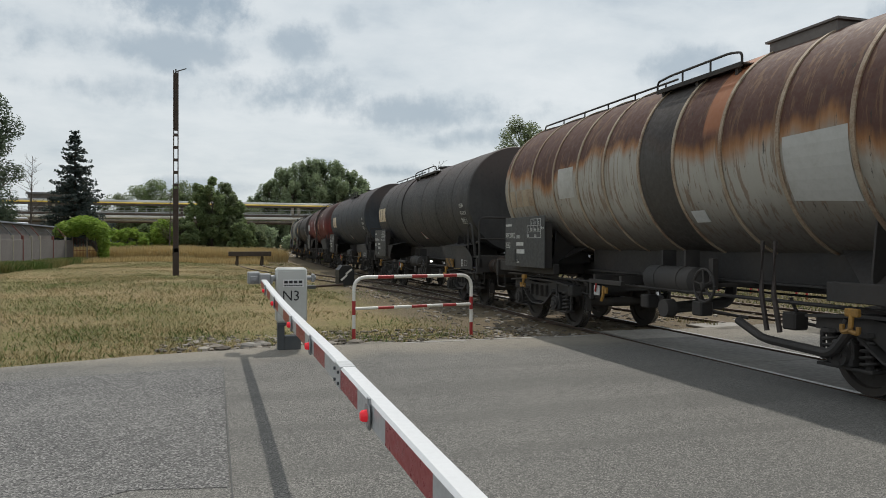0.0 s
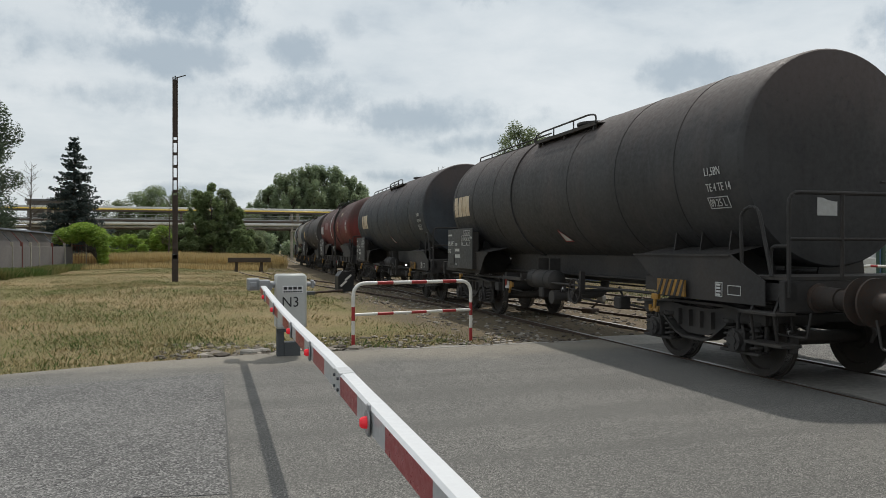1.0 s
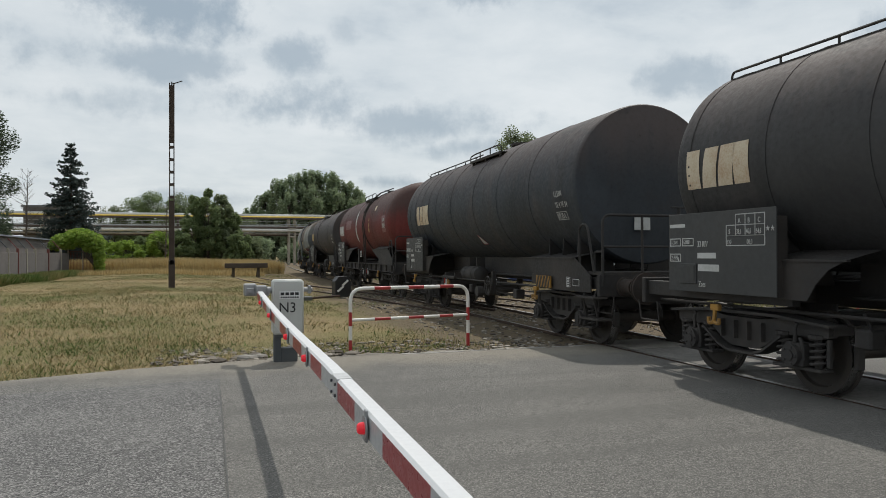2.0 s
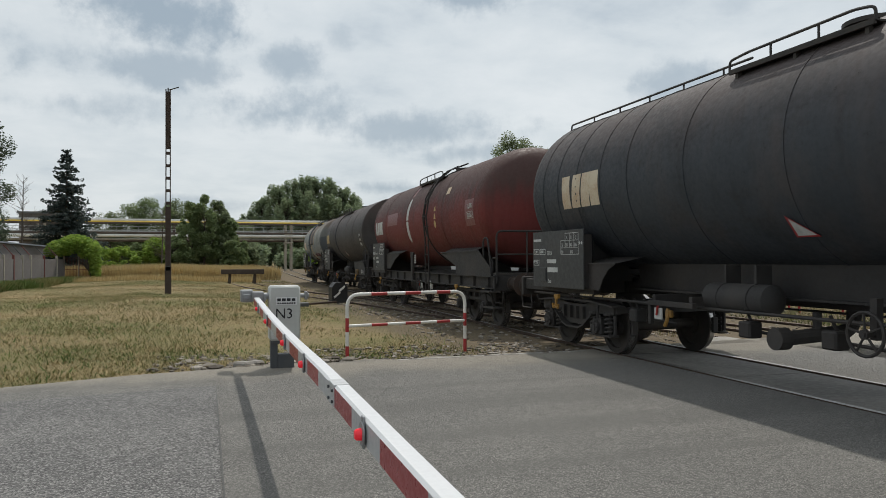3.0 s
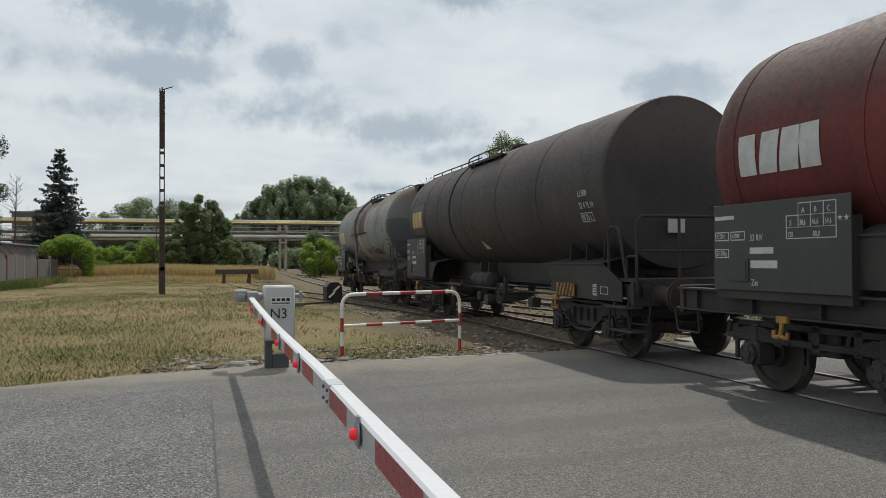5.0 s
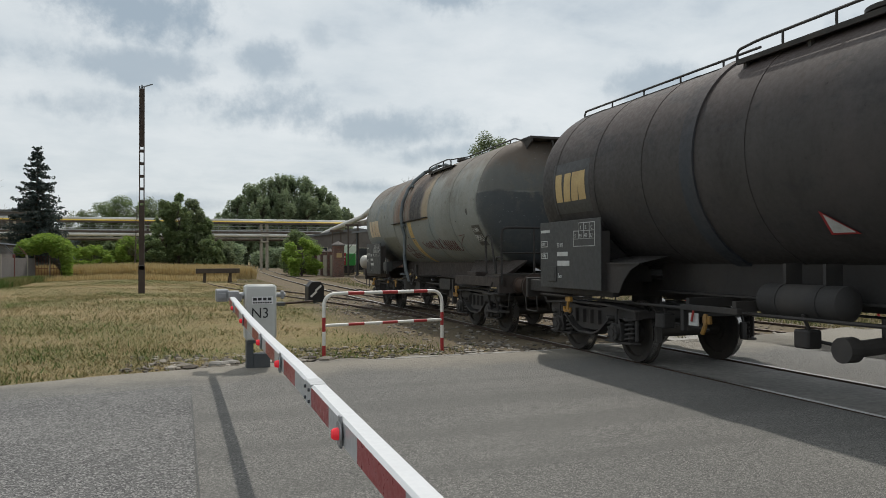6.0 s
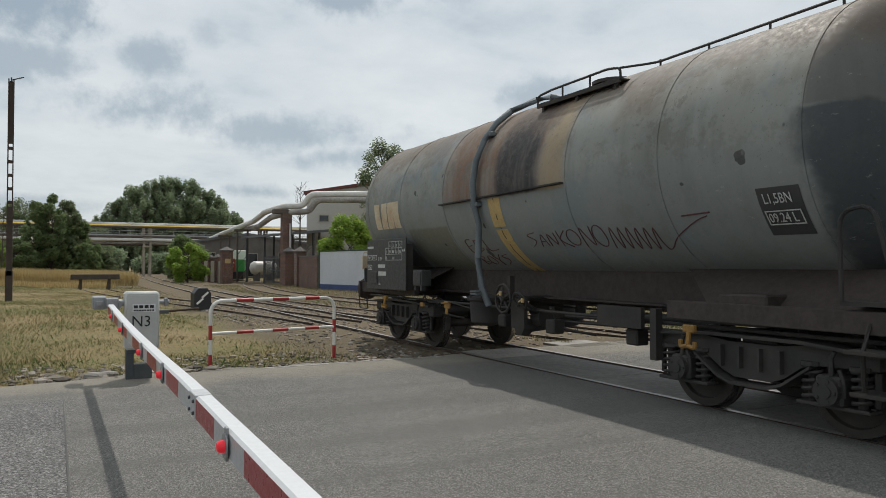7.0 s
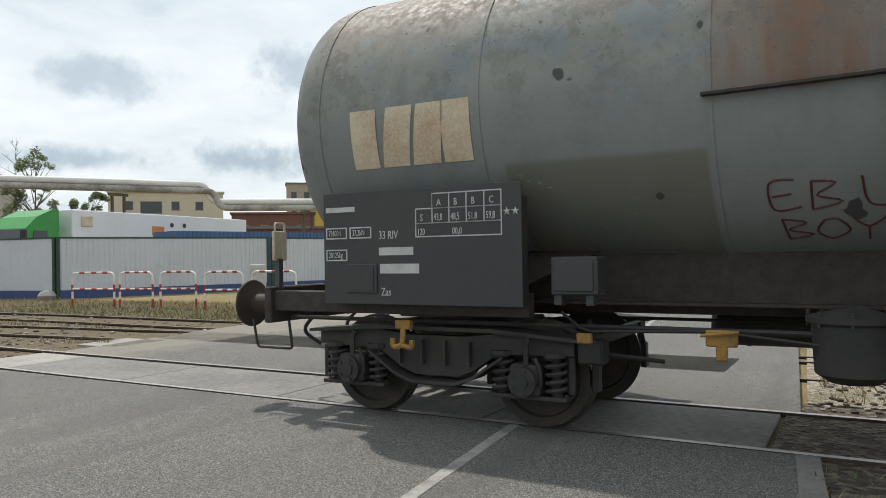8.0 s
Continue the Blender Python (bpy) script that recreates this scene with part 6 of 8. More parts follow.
box(bm, 5.25, 5.82, -0.42, 0.50, 4.14, 4.18)
for _y in (-0.40, 0.48):
    plate(bm, [(5.25, 4.14), (5.82, 4.14), (5.82, 4.08), (5.45, 3.90), (5.25, 4.02)], _y - 0.012, _y + 0.012)
for _i in range(6):
    box(bm, 5.30 + 0.09 * _i, 5.32 + 0.09 * _i, -0.42, 0.50, 4.18, 4.20)
part("top_platform", bm, M_GRATE, grey)
bm = B()
pipe(bm, bend([(2.24, -0.98, 4.11), (2.45, -0.56, 4.18), (5.2, -0.52, 4.22), (5.3, -0.42, 4.17)], 0.10), 0.016, 6)
for _x in (2.5, 3.3, 4.15, 5.0):
    pipe(bm, [(_x, -0.54, 4.10), (_x, -0.54, 4.21)], 0.014, 6)
part("top_railing", bm, M_FRAME, grey)
bm = B()
box(bm, -3.10, -2.72, -1.42, -1.22, 1.20, 1.50, 0.012)
box(bm, -3.07, -2.75, -1.435, -1.42, 1.23, 1.47, 0.006)
for _x in (-3.05, -2.79):
    box(bm, _x - 0.03, _x + 0.03, -1.40, -1.32, 1.12, 1.24)
part("tool_box", bm, M_PANEL, grey, "grey steel tool box")
bm = B()
box(bm, -6.16, -6.10, -1.22, -1.16, 1.2, 1.52)
part("tail_post", bm, M_DARKSTEEL, grey)
bm = B()
box(bm, -6.15, -6.12, -1.27, -1.07, 1.50, 1.80, 0.01)
pipe(bm, bend([(-6.13, -1.24, 1.80), (-6.13, -1.24, 1.88), (-6.13, -1.10, 1.88), (-6.13, -1.10, 1.80)], 0.03), 0.012, 6)
part("tail_board", bm, M_LOGO, grey, "dirty end-of-train board in a black bracket")
bm = B()
box(bm, -1.95, -1.73, -1.36, -1.33, 0.84, 0.96, 0.01)
box(bm, -1.88, -1.80, -1.37, -1.34, 0.74, 0.86, 0.01)
pipe(bm, [(-1.98, -1.38, 0.92), (-1.72, -1.38, 0.95)], 0.014, 6)
part("brake_plate", bm, M_HOOK, grey, "chipped yellow changeover plate")
bm = B()
box(bm, -2.92, -2.80, -1.36, -1.31, 0.82, 0.90, 0.01)
part("brake_plate", bm, M_HOOK, grey, "chipped yellow changeover plate")
bm = B()
lathe(bm, [(0.60, 0.0), (0.60, 0.16), (0.66, 0.25), (1.0, 0.27), (1.02, 0.30), (1.06, 0.30), (1.08, 0.2), (1.14, 0.0)], "z", 20, (-1.02, -1.05, 0))
for _k2 in range(8):
    _t = math.tau * _k2 / 8
    rod(bm, (-1.02 + 0.285 * math.cos(_t), -1.05 + 0.285 * math.sin(_t), 0.99), (-1.02 + 0.285 * math.cos(_t), -1.05 + 0.285 * math.sin(_t), 1.10), 0.014, 6)
rod(bm, (-1.02, -1.05, 0.9), (-1.02, -0.5, 0.95), 0.09, 10)
part("brake_valve", bm, M_BOGIE, grey, smooth=True)
for _root, _x in ((red, 0.5), (red, 1.6)):
    bm = B()
    box(bm, _x, _x + 0.14, -1.36, -1.33, 0.72, 0.98, 0.01)
    box(bm, _x + 0.2, _x + 0.33, -1.36, -1.33, 0.74, 0.90, 0.01)
    part("brake_plate", bm, M_MARK, _root, "white brake changeover plate")
    bm = B()
    pipe(bm, [(_x + 0.07, -1.37, 0.80), (_x + 0.12, -1.39, 0.94)], 0.02, 6)
    part("brake_lever", bm, M_RED_HANDLE, _root, "red brake lever")

# grey wagon: second wheel, gear under the floor, yellow taps
bm = B()
pipe(bm, [(0.55 + 0.16 * math.cos(t * math.tau / 18), -1.40 - 0.05 * math.sin(t * math.tau / 18), 1.08 + 0.11 * math.sin(t * math.tau / 18)) for t in range(19)], 0.02, 6)
for _k2 in range(3):
    t = math.tau * _k2 / 3
    rod(bm, (0.55, -1.40, 1.08), (0.55 + 0.15 * math.cos(t), -1.40, 1.08 + 0.10 * math.sin(t)), 0.013, 6)
rod(bm, (0.55, -1.40, 1.08), (0.55, -1.0, 0.86), 0.03, 8)
rod(bm, (0.40, -1.0, 0.82), (0.62, -1.0, 0.82), 0.13, 14)
part("hand_wheel", bm, M_FRAME, grey, "small tilted valve hand wheel")
for _x, _z in ((0.06, 1.14), (0.66, 1.06)):
    bm = B()
    box(bm, _x - 0.025, _x + 0.025, -1.45, -1.41, _z - 0.01, _z + 0.06, 0.01)
    pipe(bm, [(_x - 0.10, -1.43, _z), (_x, -1.43, _z + 0.05)], 0.011, 6)
    part("valve_tap", bm, M_LOGO_YELLOW, grey, "yellow valve tap")
bm = B()
box(bm, 0.15, 0.50, -1.30, -1.24, 0.66, 1.09)
part("bracket", bm, M_FRAME, grey)
bm = B()
box(bm, 2.1, 2.9, -1.25, -1.19, 0.84, 1.09)
part("bracket", bm, M_FRAME, grey)
bm = B()
box(bm, 3.05, 3.15, -1.25, -1.15, 0.50, 1.09)
part("bracket", bm, M_FRAME, grey)
for _y, _za in ((-1.20, 0.90),):
    bm = B()
    pipe(bm, bend([(-3.1, _y, 1.05), (-2.9, _y, _za), (-1.9, _y, _za + 0.03), (-1.1, _y, _za - 0.05)], 0.08), 0.013, 6)
    part("brake_pipe", bm, M_FRAME, grey)
bm = B()
rod(bm, (1.2, -0.6, 0.90), (3.2, -0.6, 0.94), 0.05, 10)
rod(bm, (3.2, -0.6, 0.94), (3.6, -0.6, 0.96), 0.13, 12)
part("brake_cylinder", bm, M_FRAME, grey, smooth=True)
for _z in (0.84, 0.92):
    bm = B()
    pipe(bm, [(0.9, -0.85, _z - 0.06), (4.4, -0.85, _z + 0.0)], 0.022, 6)
    part("brake_rod", bm, M_FRAME, grey)


# ---------------------------------------------------------------- barrier
def build_barrier():
    root = thing("barrier_machine", pose(1.11, 11.32, 0), "pale grey barrier machine cabinet on a dark steel foot", "barrier machine")
    bm = B()
    box(bm, -0.225, 0.225, -0.17, 0.17, 0.41, 1.215, 0.03)
    part("cabinet", bm, M_CABINET, root, smooth=True)
    bm = B()
    box(bm, -0.205, 0.205, -0.176, -0.168, 0.46, 1.17, 0.006)
    part("cabinet_door", bm, M_CABINET, root)
    bm = B()
    box(bm, -0.20, -0.10, -0.10, 0.10, -0.12, 0.41, 0.006)
    box(bm, -0.10, 0.14, -0.10, 0.10, -0.12, 0.20, 0.006)
    box(bm, -0.19, 0.16, -0.13, 0.13, 0.36, 0.415, 0.006)
    part("foot", bm, M_DARKSTEEL, root, "dark blue-grey steel foot")
    bm = B()
    box(bm, -0.13, 0.17, -0.182, -0.176, 0.935, 1.045)
    part("name_plate", bm, M_PLATE, root, "white plate with unread dark bars")
    bm = B()
    for i in range(4):
        box(bm, -0.115 + i * 0.07, -0.063 + i * 0.07, -0.187, -0.182, 0.990, 1.030)
    for i in range(8):
        box(bm, -0.115 + i * 0.034, -0.09 + i * 0.034, -0.187, -0.182, 0.948, 0.968)
    part("plate_bars", bm, M_INK, root)
    bm = B()
    text_mesh(bm, "N3", 0.215, pose(-0.145, -0.180, 0.735, 90, 0, 0), wide=0.95)
    part("lettering", bm, M_INK, root, "black letters N3")
    # drive shaft and clamp on the side
    bm = B()
    rod(bm, (-0.20, 0.0, 1.06), (-0.45, 0.0, 1.06), 0.05, 14)
    box(bm, -0.46, -0.30, -0.10, 0.10, 0.99, 1.13, 0.012)
    rod(bm, (-0.33, -0.08, 1.03), (-0.33, 0.08, 1.03), 0.07, 12)
    part("drive_shaft", bm, M_STEEL, root)
    bm = B()
    rod(bm, (0.225, 0.0, 1.06), (0.37, 0.0, 1.06), 0.035, 12)
    box(bm, 0.30, 0.35, -0.04, 0.04, 1.0, 1.12, 0.01)
    part("drive_shaft", bm, M_STEEL, root)
    bm = B()
    box(bm, -0.62, -0.44, 0.05, 0.35, 0.97, 1.15, 0.015)
    box(bm, -0.58, -0.49, -0.05, 0.10, 1.03, 1.09)
    part("counterweight", bm, M_STEEL, root)

    boom = thing("barrier_boom", label="lowered red and white barrier boom with red lamps", category="barrier boom")
    a, b = Vector((0.665, 11.15, 1.05)), Vector((0.625, 0.75, 0.885))
    ln = (a - b).length
    d = (a - b).normalized()
    rot = d.to_track_quat("Y", "Z").to_matrix().to_4x4()
    at = Matrix.Translation(b) @ rot          # local y runs from the tip to the machine, left top edge at x = 0, z = 0
    boom.matrix_basis = at

    def lump(y):
        """A slight bow along the length."""
        t = y / ln
        return -0.035 * math.sin(math.pi * min(1, max(0, (t - 0.35) / 0.65)))

    cuts = [0.0, 0.75, 1.39, 2.05, 2.64, 3.18, 3.73, 4.25, 4.78]
    while cuts[-1] < ln - 0.9:
        cuts.append(cuts[-1] + 0.62)
    cuts.append(ln)
    for i, (p, q) in enumerate(zip(cuts, cuts[1:])):
        bm = B()
        w, h = 0.076, 0.112
        n = 4
        for j in range(n):
            ya, yb = p + (q - p) * j / n, p + (q - p) * (j + 1) / n
            vs = [bm.verts.new((x, yy, z + lump(yy))) for yy in (ya, yb) for x, z in ((0.0, -0.012), (0.012, 0.0), (w, 0.0), (w, -h), (0.0, -h))]
            for k in range(5):
                f = bm.faces.new((vs[k], vs[(k + 1) % 5], vs[5 + (k + 1) % 5], vs[5 + k]))
                f.material_index = 1 if k in (0, 1) else 0
            if j == 0:
                bm.faces.new(vs[:5])
            if j == n - 1:
                bm.faces.new(vs[5:][::-1])
        bmesh.ops.remove_doubles(bm, verts=bm.verts[:], dist=1e-5)
        part("boom_segment", bm, [M_BOOM_RED if i % 2 == 0 else M_BOOM_GREY, M_BOOM_TOP], boom)
    for y in (3.22,):
        bm = B()
        z = lump(y)
        box(bm, -0.004, 0.080, y - 0.09, y + 0.09, z - 0.118, z + 0.003, 0.003)
        part("boom_sleeve", bm, M_BOOM_GREY, boom)
        for dy in (-0.06, 0.06):
            for dz in (-0.03, -0.09):
                bm = B()
                rod(bm, (-0.014, y + dy, z + dz), (-0.004, y + dy, z + dz), 0.009, 8)
                part("rivet", bm, M_DARKSTEEL, boom)
    for y in (2.34, 4.40, 5.75, 7.75, 9.35):
        z = lump(y)
        lamp = B()
        lathe(lamp, [(-0.010, 0.052), (-0.016, 0.052), (-0.016, 0.030)], "x", 20, (0, y, z - 0.065))
        box(lamp, -0.012, 0.0, y - 0.02, y + 0.02, z - 0.125, z + 0.012, 0.003)
        hold = part("lamp_holder", lamp, M_STEEL, boom)
        bm = B()
        lathe(bm, [(-0.014, 0.027), (-0.036, 0.024), (-0.044, 0.017), (-0.046, 0.0)], "x", 20, (0, y, z - 0.065))
        part("lens", bm, M_LENS, hold, "glowing red lamp lens", smooth=True)


build_barrier()


def striped_rail(root, pts, r, cuts, z_cuts=None):
    """A bent tube painted in red and white lengths; cuts in metres along it, red in every second piece."""
    path = bend(pts, 0.22, 6)
    length = [0.0]
    for p, q in zip(path, path[1:]):
        length.append(length[-1] + (q - p).length)
    total = length[-1]

    def at(s):
        for i in range(len(path) - 1):
            if s <= length[i + 1] + 1e-9:
                t = (s - length[i]) / max(1e-9, length[i + 1] - length[i])
                return path[i].lerp(path[i + 1], t)
        return path[-1]

    cuts = [c * total for c in cuts]
    for i, (a, b) in enumerate(zip(cuts, cuts[1:])):
        inner = [s for s in length if a + 1e-4 < s < b - 1e-4]
        bm = B()
        pipe(bm, [at(s) for s in (a, *inner, b)], r, 12)
        part("tube", bm, M_REDP if i % 2 == 0 else M_WHITE, root, smooth=True)


def guard_rail(at, w, h, r=0.03, label="red and white striped tubular guard rail", group=""):
    root = thing("guard_rail", at, label, "guard rail", group)
    k = 2 * h + w
    a, b = h / k, (h + w) / k
    dz = h / k
    # red foot, white, red, white, then the top bar
    cuts = [0, dz * 0.28, dz * 0.50, dz * 0.72, a + (b - a) * 0.19, a + (b - a) * 0.32, a + (b - a) * 0.47, a + (b - a) * 0.60, a + (b - a) * 0.74, a + (b - a) * 0.86, 1 - dz * 0.72, 1 - dz * 0.50, 1 - dz * 0.28, 1]
    striped_rail(root, [(0, 0, -0.1), (0, 0, h), (w, 0, h), (w, 0, -0.1)], r, cuts)
    zc = h * 0.5
    xs = [r * 0.5, w * 0.19, w * 0.32, w * 0.47, w * 0.60, w * 0.74, w * 0.86, w - r * 0.5]
    for i, (p, q) in enumerate(zip(xs, xs[1:])):
        bm = B()
        rod(bm, (p, 0, zc), (q, 0, zc), r * 0.85, 12)
        part("crossbar", bm, M_WHITE if i % 2 == 0 else M_REDP, root, smooth=True)
    return root


guard_rail(pose(2.19, 12.03, 0, 0, 0, 12), 2.24, 1.025)
for (xa, ya), (xb, yb) in (((16.65, 24.26), (16.89, 22.33)), ((16.95, 22.12), (17.29, 20.89)), ((17.37, 20.6), (17.73, 19.31)), ((17.01, 18.11), (17.38, 16.86)), ((17.46, 16.56), (17.68, 14.98))):
    guard_rail(pose(xa, ya, 0, 0, 0, math.degrees(math.atan2(yb - ya, xb - xa))), math.hypot(xb - xa, yb - ya), 1.12, 0.036, "short red and white tubular guard rail by the road", "guard rails before the hoarding")


def build_pole():
    root = thing("signal_pole", pose(-1.61, 35.5, 0.0), "tall dark lattice pole with a small arm on top", "pole")
    h = 9.3
    for s in (-1, 1):
        bm = B()
        box(bm, s * 0.092 - 0.022, s * 0.092 + 0.022, -0.05, 0.05, 1.2, h)
        part("leg", bm, M_POLE, root)
    bm = B()
    box(bm, -0.135, 0.135, -0.10, 0.10, -0.1, 1.35, 0.01)
    part("foot", bm, M_POLE, root)
    for i in range(7):
        z = 3.55 + i * 0.56
        bm = B()
        box(bm, -0.072, 0.072, -0.04, 0.04, z, z + 0.13)
        part("batten", bm, M_POLE, root)
    for i in range(6):
        bm = B()
        box(bm, -0.115, 0.115, -0.058, -0.048, 1.6 + i * 0.36, 1.72 + i * 0.36)
        part("clamp", bm, M_POLE, root)
    for za, zb in ((1.3, 4.0), (6.6, 9.2)):
        bm = B()
        box(bm, -0.072, 0.072, -0.015, 0.015, za, zb)
        part("web_plate", bm, M_POLE, root)
    bm = B()
    pipe(bm, [(0, 0, h - 0.05), (0.45, 0, h + 0.12)], 0.025, 6)
    rod(bm, (0, 0, h - 0.1), (0, 0, h + 0.06), 0.03, 8)
    part("arm", bm, M_DARKSTEEL, root)
    bm = B()
    box(bm, -0.10, 0.10, -0.10, -0.05, 1.15, 1.35)
    part("bracket", bm, M_STEEL, root)


build_pole()


def build_buffer_stop():
    root = thing("buffer_stop", pose(2.45, 53.6, 0.05, 0, 0, 3), "weathered timber buffer stop at the end of a siding", "buffer stop")
    bm = B()
    box(bm, -1.45, 1.45, -0.12, 0.12, 0.60, 0.93, 0.02)
    part("beam", bm, M_WOOD, root)
    for x in (-0.85, 0.85):
        bm = B()
        box(bm, x - 0.09, x + 0.09, 0.12, 0.30, -0.25, 0.90, 0.012)
        part("post", bm, M_WOOD, root)
        bm = B()
        pipe(bm, [(x, 0.3, 0.75), (x, 1.4, -0.1)], 0.06, 6)
        part("strut", bm, M_RAIL_SIDE, root)


build_buffer_stop()


def build_point_lantern():
    root = thing("point_indicator", pose(4.72, 27.8, -0.1, 0, 0, 8), "dark point indicator lantern with white bars", "point indicator")
    bm = B()
    plate(bm, [(-0.30, 0.10), (0.30, 0.10), (0.30, 0.68), (0.16, 0.86), (-0.16, 0.86), (-0.30, 0.68)], -0.22, 0.22)
    part("lantern", bm, M_BLACKP, root)
    bm = B()
    for s, x, z in ((1, 0.08, 0.62), (1, -0.10, 0.40)):
        box(bm, -0.15, 0.15, -0.232, -0.22, -0.035, 0.035, m=pose(x, 0, z, 0, -40, 0))
    part("white_bar", bm, M_WHITE, root)
    bm = B()
    rod(bm, (0, 0, -0.15), (0, 0, 0.12), 0.06, 10)
    box(bm, -0.25, 0.25, -0.2, 0.2, -0.1, 0.02)
    part("stand", bm, M_DARKSTEEL, root)
    rods = thing("point_lever", pose(3.1, 26.5, -0.02), "flat dark point lever with rods on the ground", "point lever")
    bm = B()
    box(bm, -0.25, 0.35, -0.2, 0.2, -0.08, 0.12, 0.02)
    part("lever_box", bm, M_DARKSTEEL, rods)
    bm = B()
    pipe(bm, [(0.3, 0, 0.06), (1.4, 0.4, 0.10)], 0.04, 8)
    rod(bm, (-0.5, 0, 0.1), (-0.3, 0, 0.1), 0.12, 12)
    part("lever", bm, M_RAIL_SIDE, rods)
    lev = thing("point_lever", pose(9.35, 17.3, -0.1, 0, 0, 100), "point lever with a pale round weight", "point lever")
    bm = B()
    box(bm, -0.2, 0.2, -0.14, 0.14, -0.05, 0.16, 0.02)
    part("lever_box", bm, M_RAIL_SIDE, lev)
    bm = B()
    pipe(bm, [(0, 0, 0.12), (-0.42, 0.0, 0.42)], 0.025, 8)
    part("lever", bm, M_RAIL_SIDE, lev)
    bm = B()
    lathe(bm, [(-0.07, 0.0), (-0.07, 0.10), (-0.04, 0.13), (0.04, 0.13), (0.07, 0.10), (0.07, 0.0)], "y", 18, (-0.44, 0.0, 0.44))
    part("weight", bm, M_STONE, lev, smooth=True)


build_point_lantern()


# ---------------------------------------------------------------- works fence and sheds on the left
def build_fence():
    pts = [(-11.35, 30.0), (-11.2, 46.0), (-11.0, 55.0), (-10.2, 62.5)]
    root = thing("boundary_fence", label="grey slab fence with pale posts and slanted wire arms", category="fence")
    line = along([(x, y, 0) for x, y in pts], 2.2)
    for i, (p, q) in enumerate(zip(line, line[1:])):
        d = (q - p)
        ang = math.degrees(math.atan2(d.y, d.x))
        bm = B()
        box(bm, -0.06, 0.06, -0.07, 0.07, -0.2, 2.0, 0.008)
        part("post", bm, M_FENCE_POST if i % 3 else M_ROOF, root, at=Matrix.Translation(p) @ pose(0, 0, 0, 0, 0, ang))
        bm = B()
        box(bm, 0.08, d.length - 0.08, -0.03, 0.03, 0.0, 1.75, 0.01)
        part("panel", bm, M_FENCE_SLAB, root, at=Matrix.Translation(p) @ pose(0, 0, 0, 0, 0, ang))
        bm = B()
        pipe(bm, [(0, 0, 1.95), (0, 0.55, 2.62)], 0.03, 6)
        part("wire_arm", bm, M_ROOF if i % 2 else M_DARKSTEEL, root, at=Matrix.Translation(p) @ pose(0, 0, 0, 0, 0, ang))
    for k in range(3):
        bm = B()
        pipe(bm, [v + Vector((-0.12 - 0.13 * k, 0, 2.08 + 0.16 * k)) for v in line], 0.006, 4)
        part("wire", bm, M_DARKSTEEL, root)
    M_SHEDROOF = worn("blue grey sheet roof", (0.20, 0.225, 0.26), (0.13, 0.145, 0.165), 0.6, 2, amount=0.6)
    shed = thing("shed", pose(-16.2, 57, 0), "low shed with a blue-grey sheet roof behind the fence", "shed")
    bm = B()
    box(bm, -3.4, 4.0, -16, 9, -0.1, 2.80)
    part("wall", bm, M_FENCE_SLAB, shed)
    bm = B()
    plate(bm, [(-3.6, 3.45), (4.2, 2.75), (4.2, 2.85), (-3.6, 3.65)], -16.3, 9.3)
    part("roof", bm, M_SHEDROOF, shed)
    gate = thing("mesh_gate", pose(-8.4, 63.0, 0, 0, 0, 10), "narrow rusty mesh gate at the fence end", "gate")
    for x in (-1.9, -0.9, 0.0):
        bm = B()
        box(bm, x - 0.05, x + 0.05, -0.05, 0.05, -0.1, 2.0)
        part("post", bm, M_FENCE_POST, gate)
    for x0 in (-1.85, -0.85):
        bm = B()
        for i in range(9):
            box(bm, x0 + i * 0.1, x0 + i * 0.1 + 0.02, -0.01, 0.01, 0.1, 1.85)
        for z in (0.1, 0.95, 1.83):
            box(bm, x0, x0 + 0.85, -0.012, 0.012, z, z + 0.04)
        part("gate_leaf", bm, M_ROOF, gate)


build_fence()


# ---------------------------------------------------------------- plants
def scatter_leaves(name, centres, radii, count, size, material, parent, seed, flat=0.35, hang=0.0):
    """Many small leaf clumps in and on a set of soft blobs, as one crown."""
    rs = np.random.RandomState(seed)
    centres, radii = np.array(centres, float), np.array(radii, float)
    vol = (radii ** 2).sum(1)
    pick = rs.choice(len(centres), count, p=vol / vol.sum())
    v = rs.normal(size=(count, 3))
    v /= np.linalg.norm(v, axis=1)[:, None]
    rad = rs.uniform(0.3, 1.25, count) ** 0.7
    pos = centres[pick] + v * radii[pick] * rad[:, None]
    a = rs.normal(size=(count, 3))
    a /= np.linalg.norm(a, axis=1)[:, None]
    a[:, 2] = a[:, 2] * flat - hang
    b = np.cross(a, rs.normal(size=(count, 3)))
    b /= np.linalg.norm(b, axis=1)[:, None] + 1e-9
    s = size * rs.uniform(0.55, 1.35, count)[:, None]
    p0, p1, p2, p3 = pos - a * s, pos + b * s * 0.55, pos + a * s, pos - b * s * 0.55
    verts = np.stack([p0, p1, p2, p3], 1).reshape(-1, 3)
    faces = np.arange(count * 4).reshape(-1, 4)
    me = bpy.data.meshes.new(name)
    me.from_pydata(verts.tolist(), [], faces.tolist())
    me.materials.append(material)
    ob = new(name, me)
    ob.parent = parent
    return ob


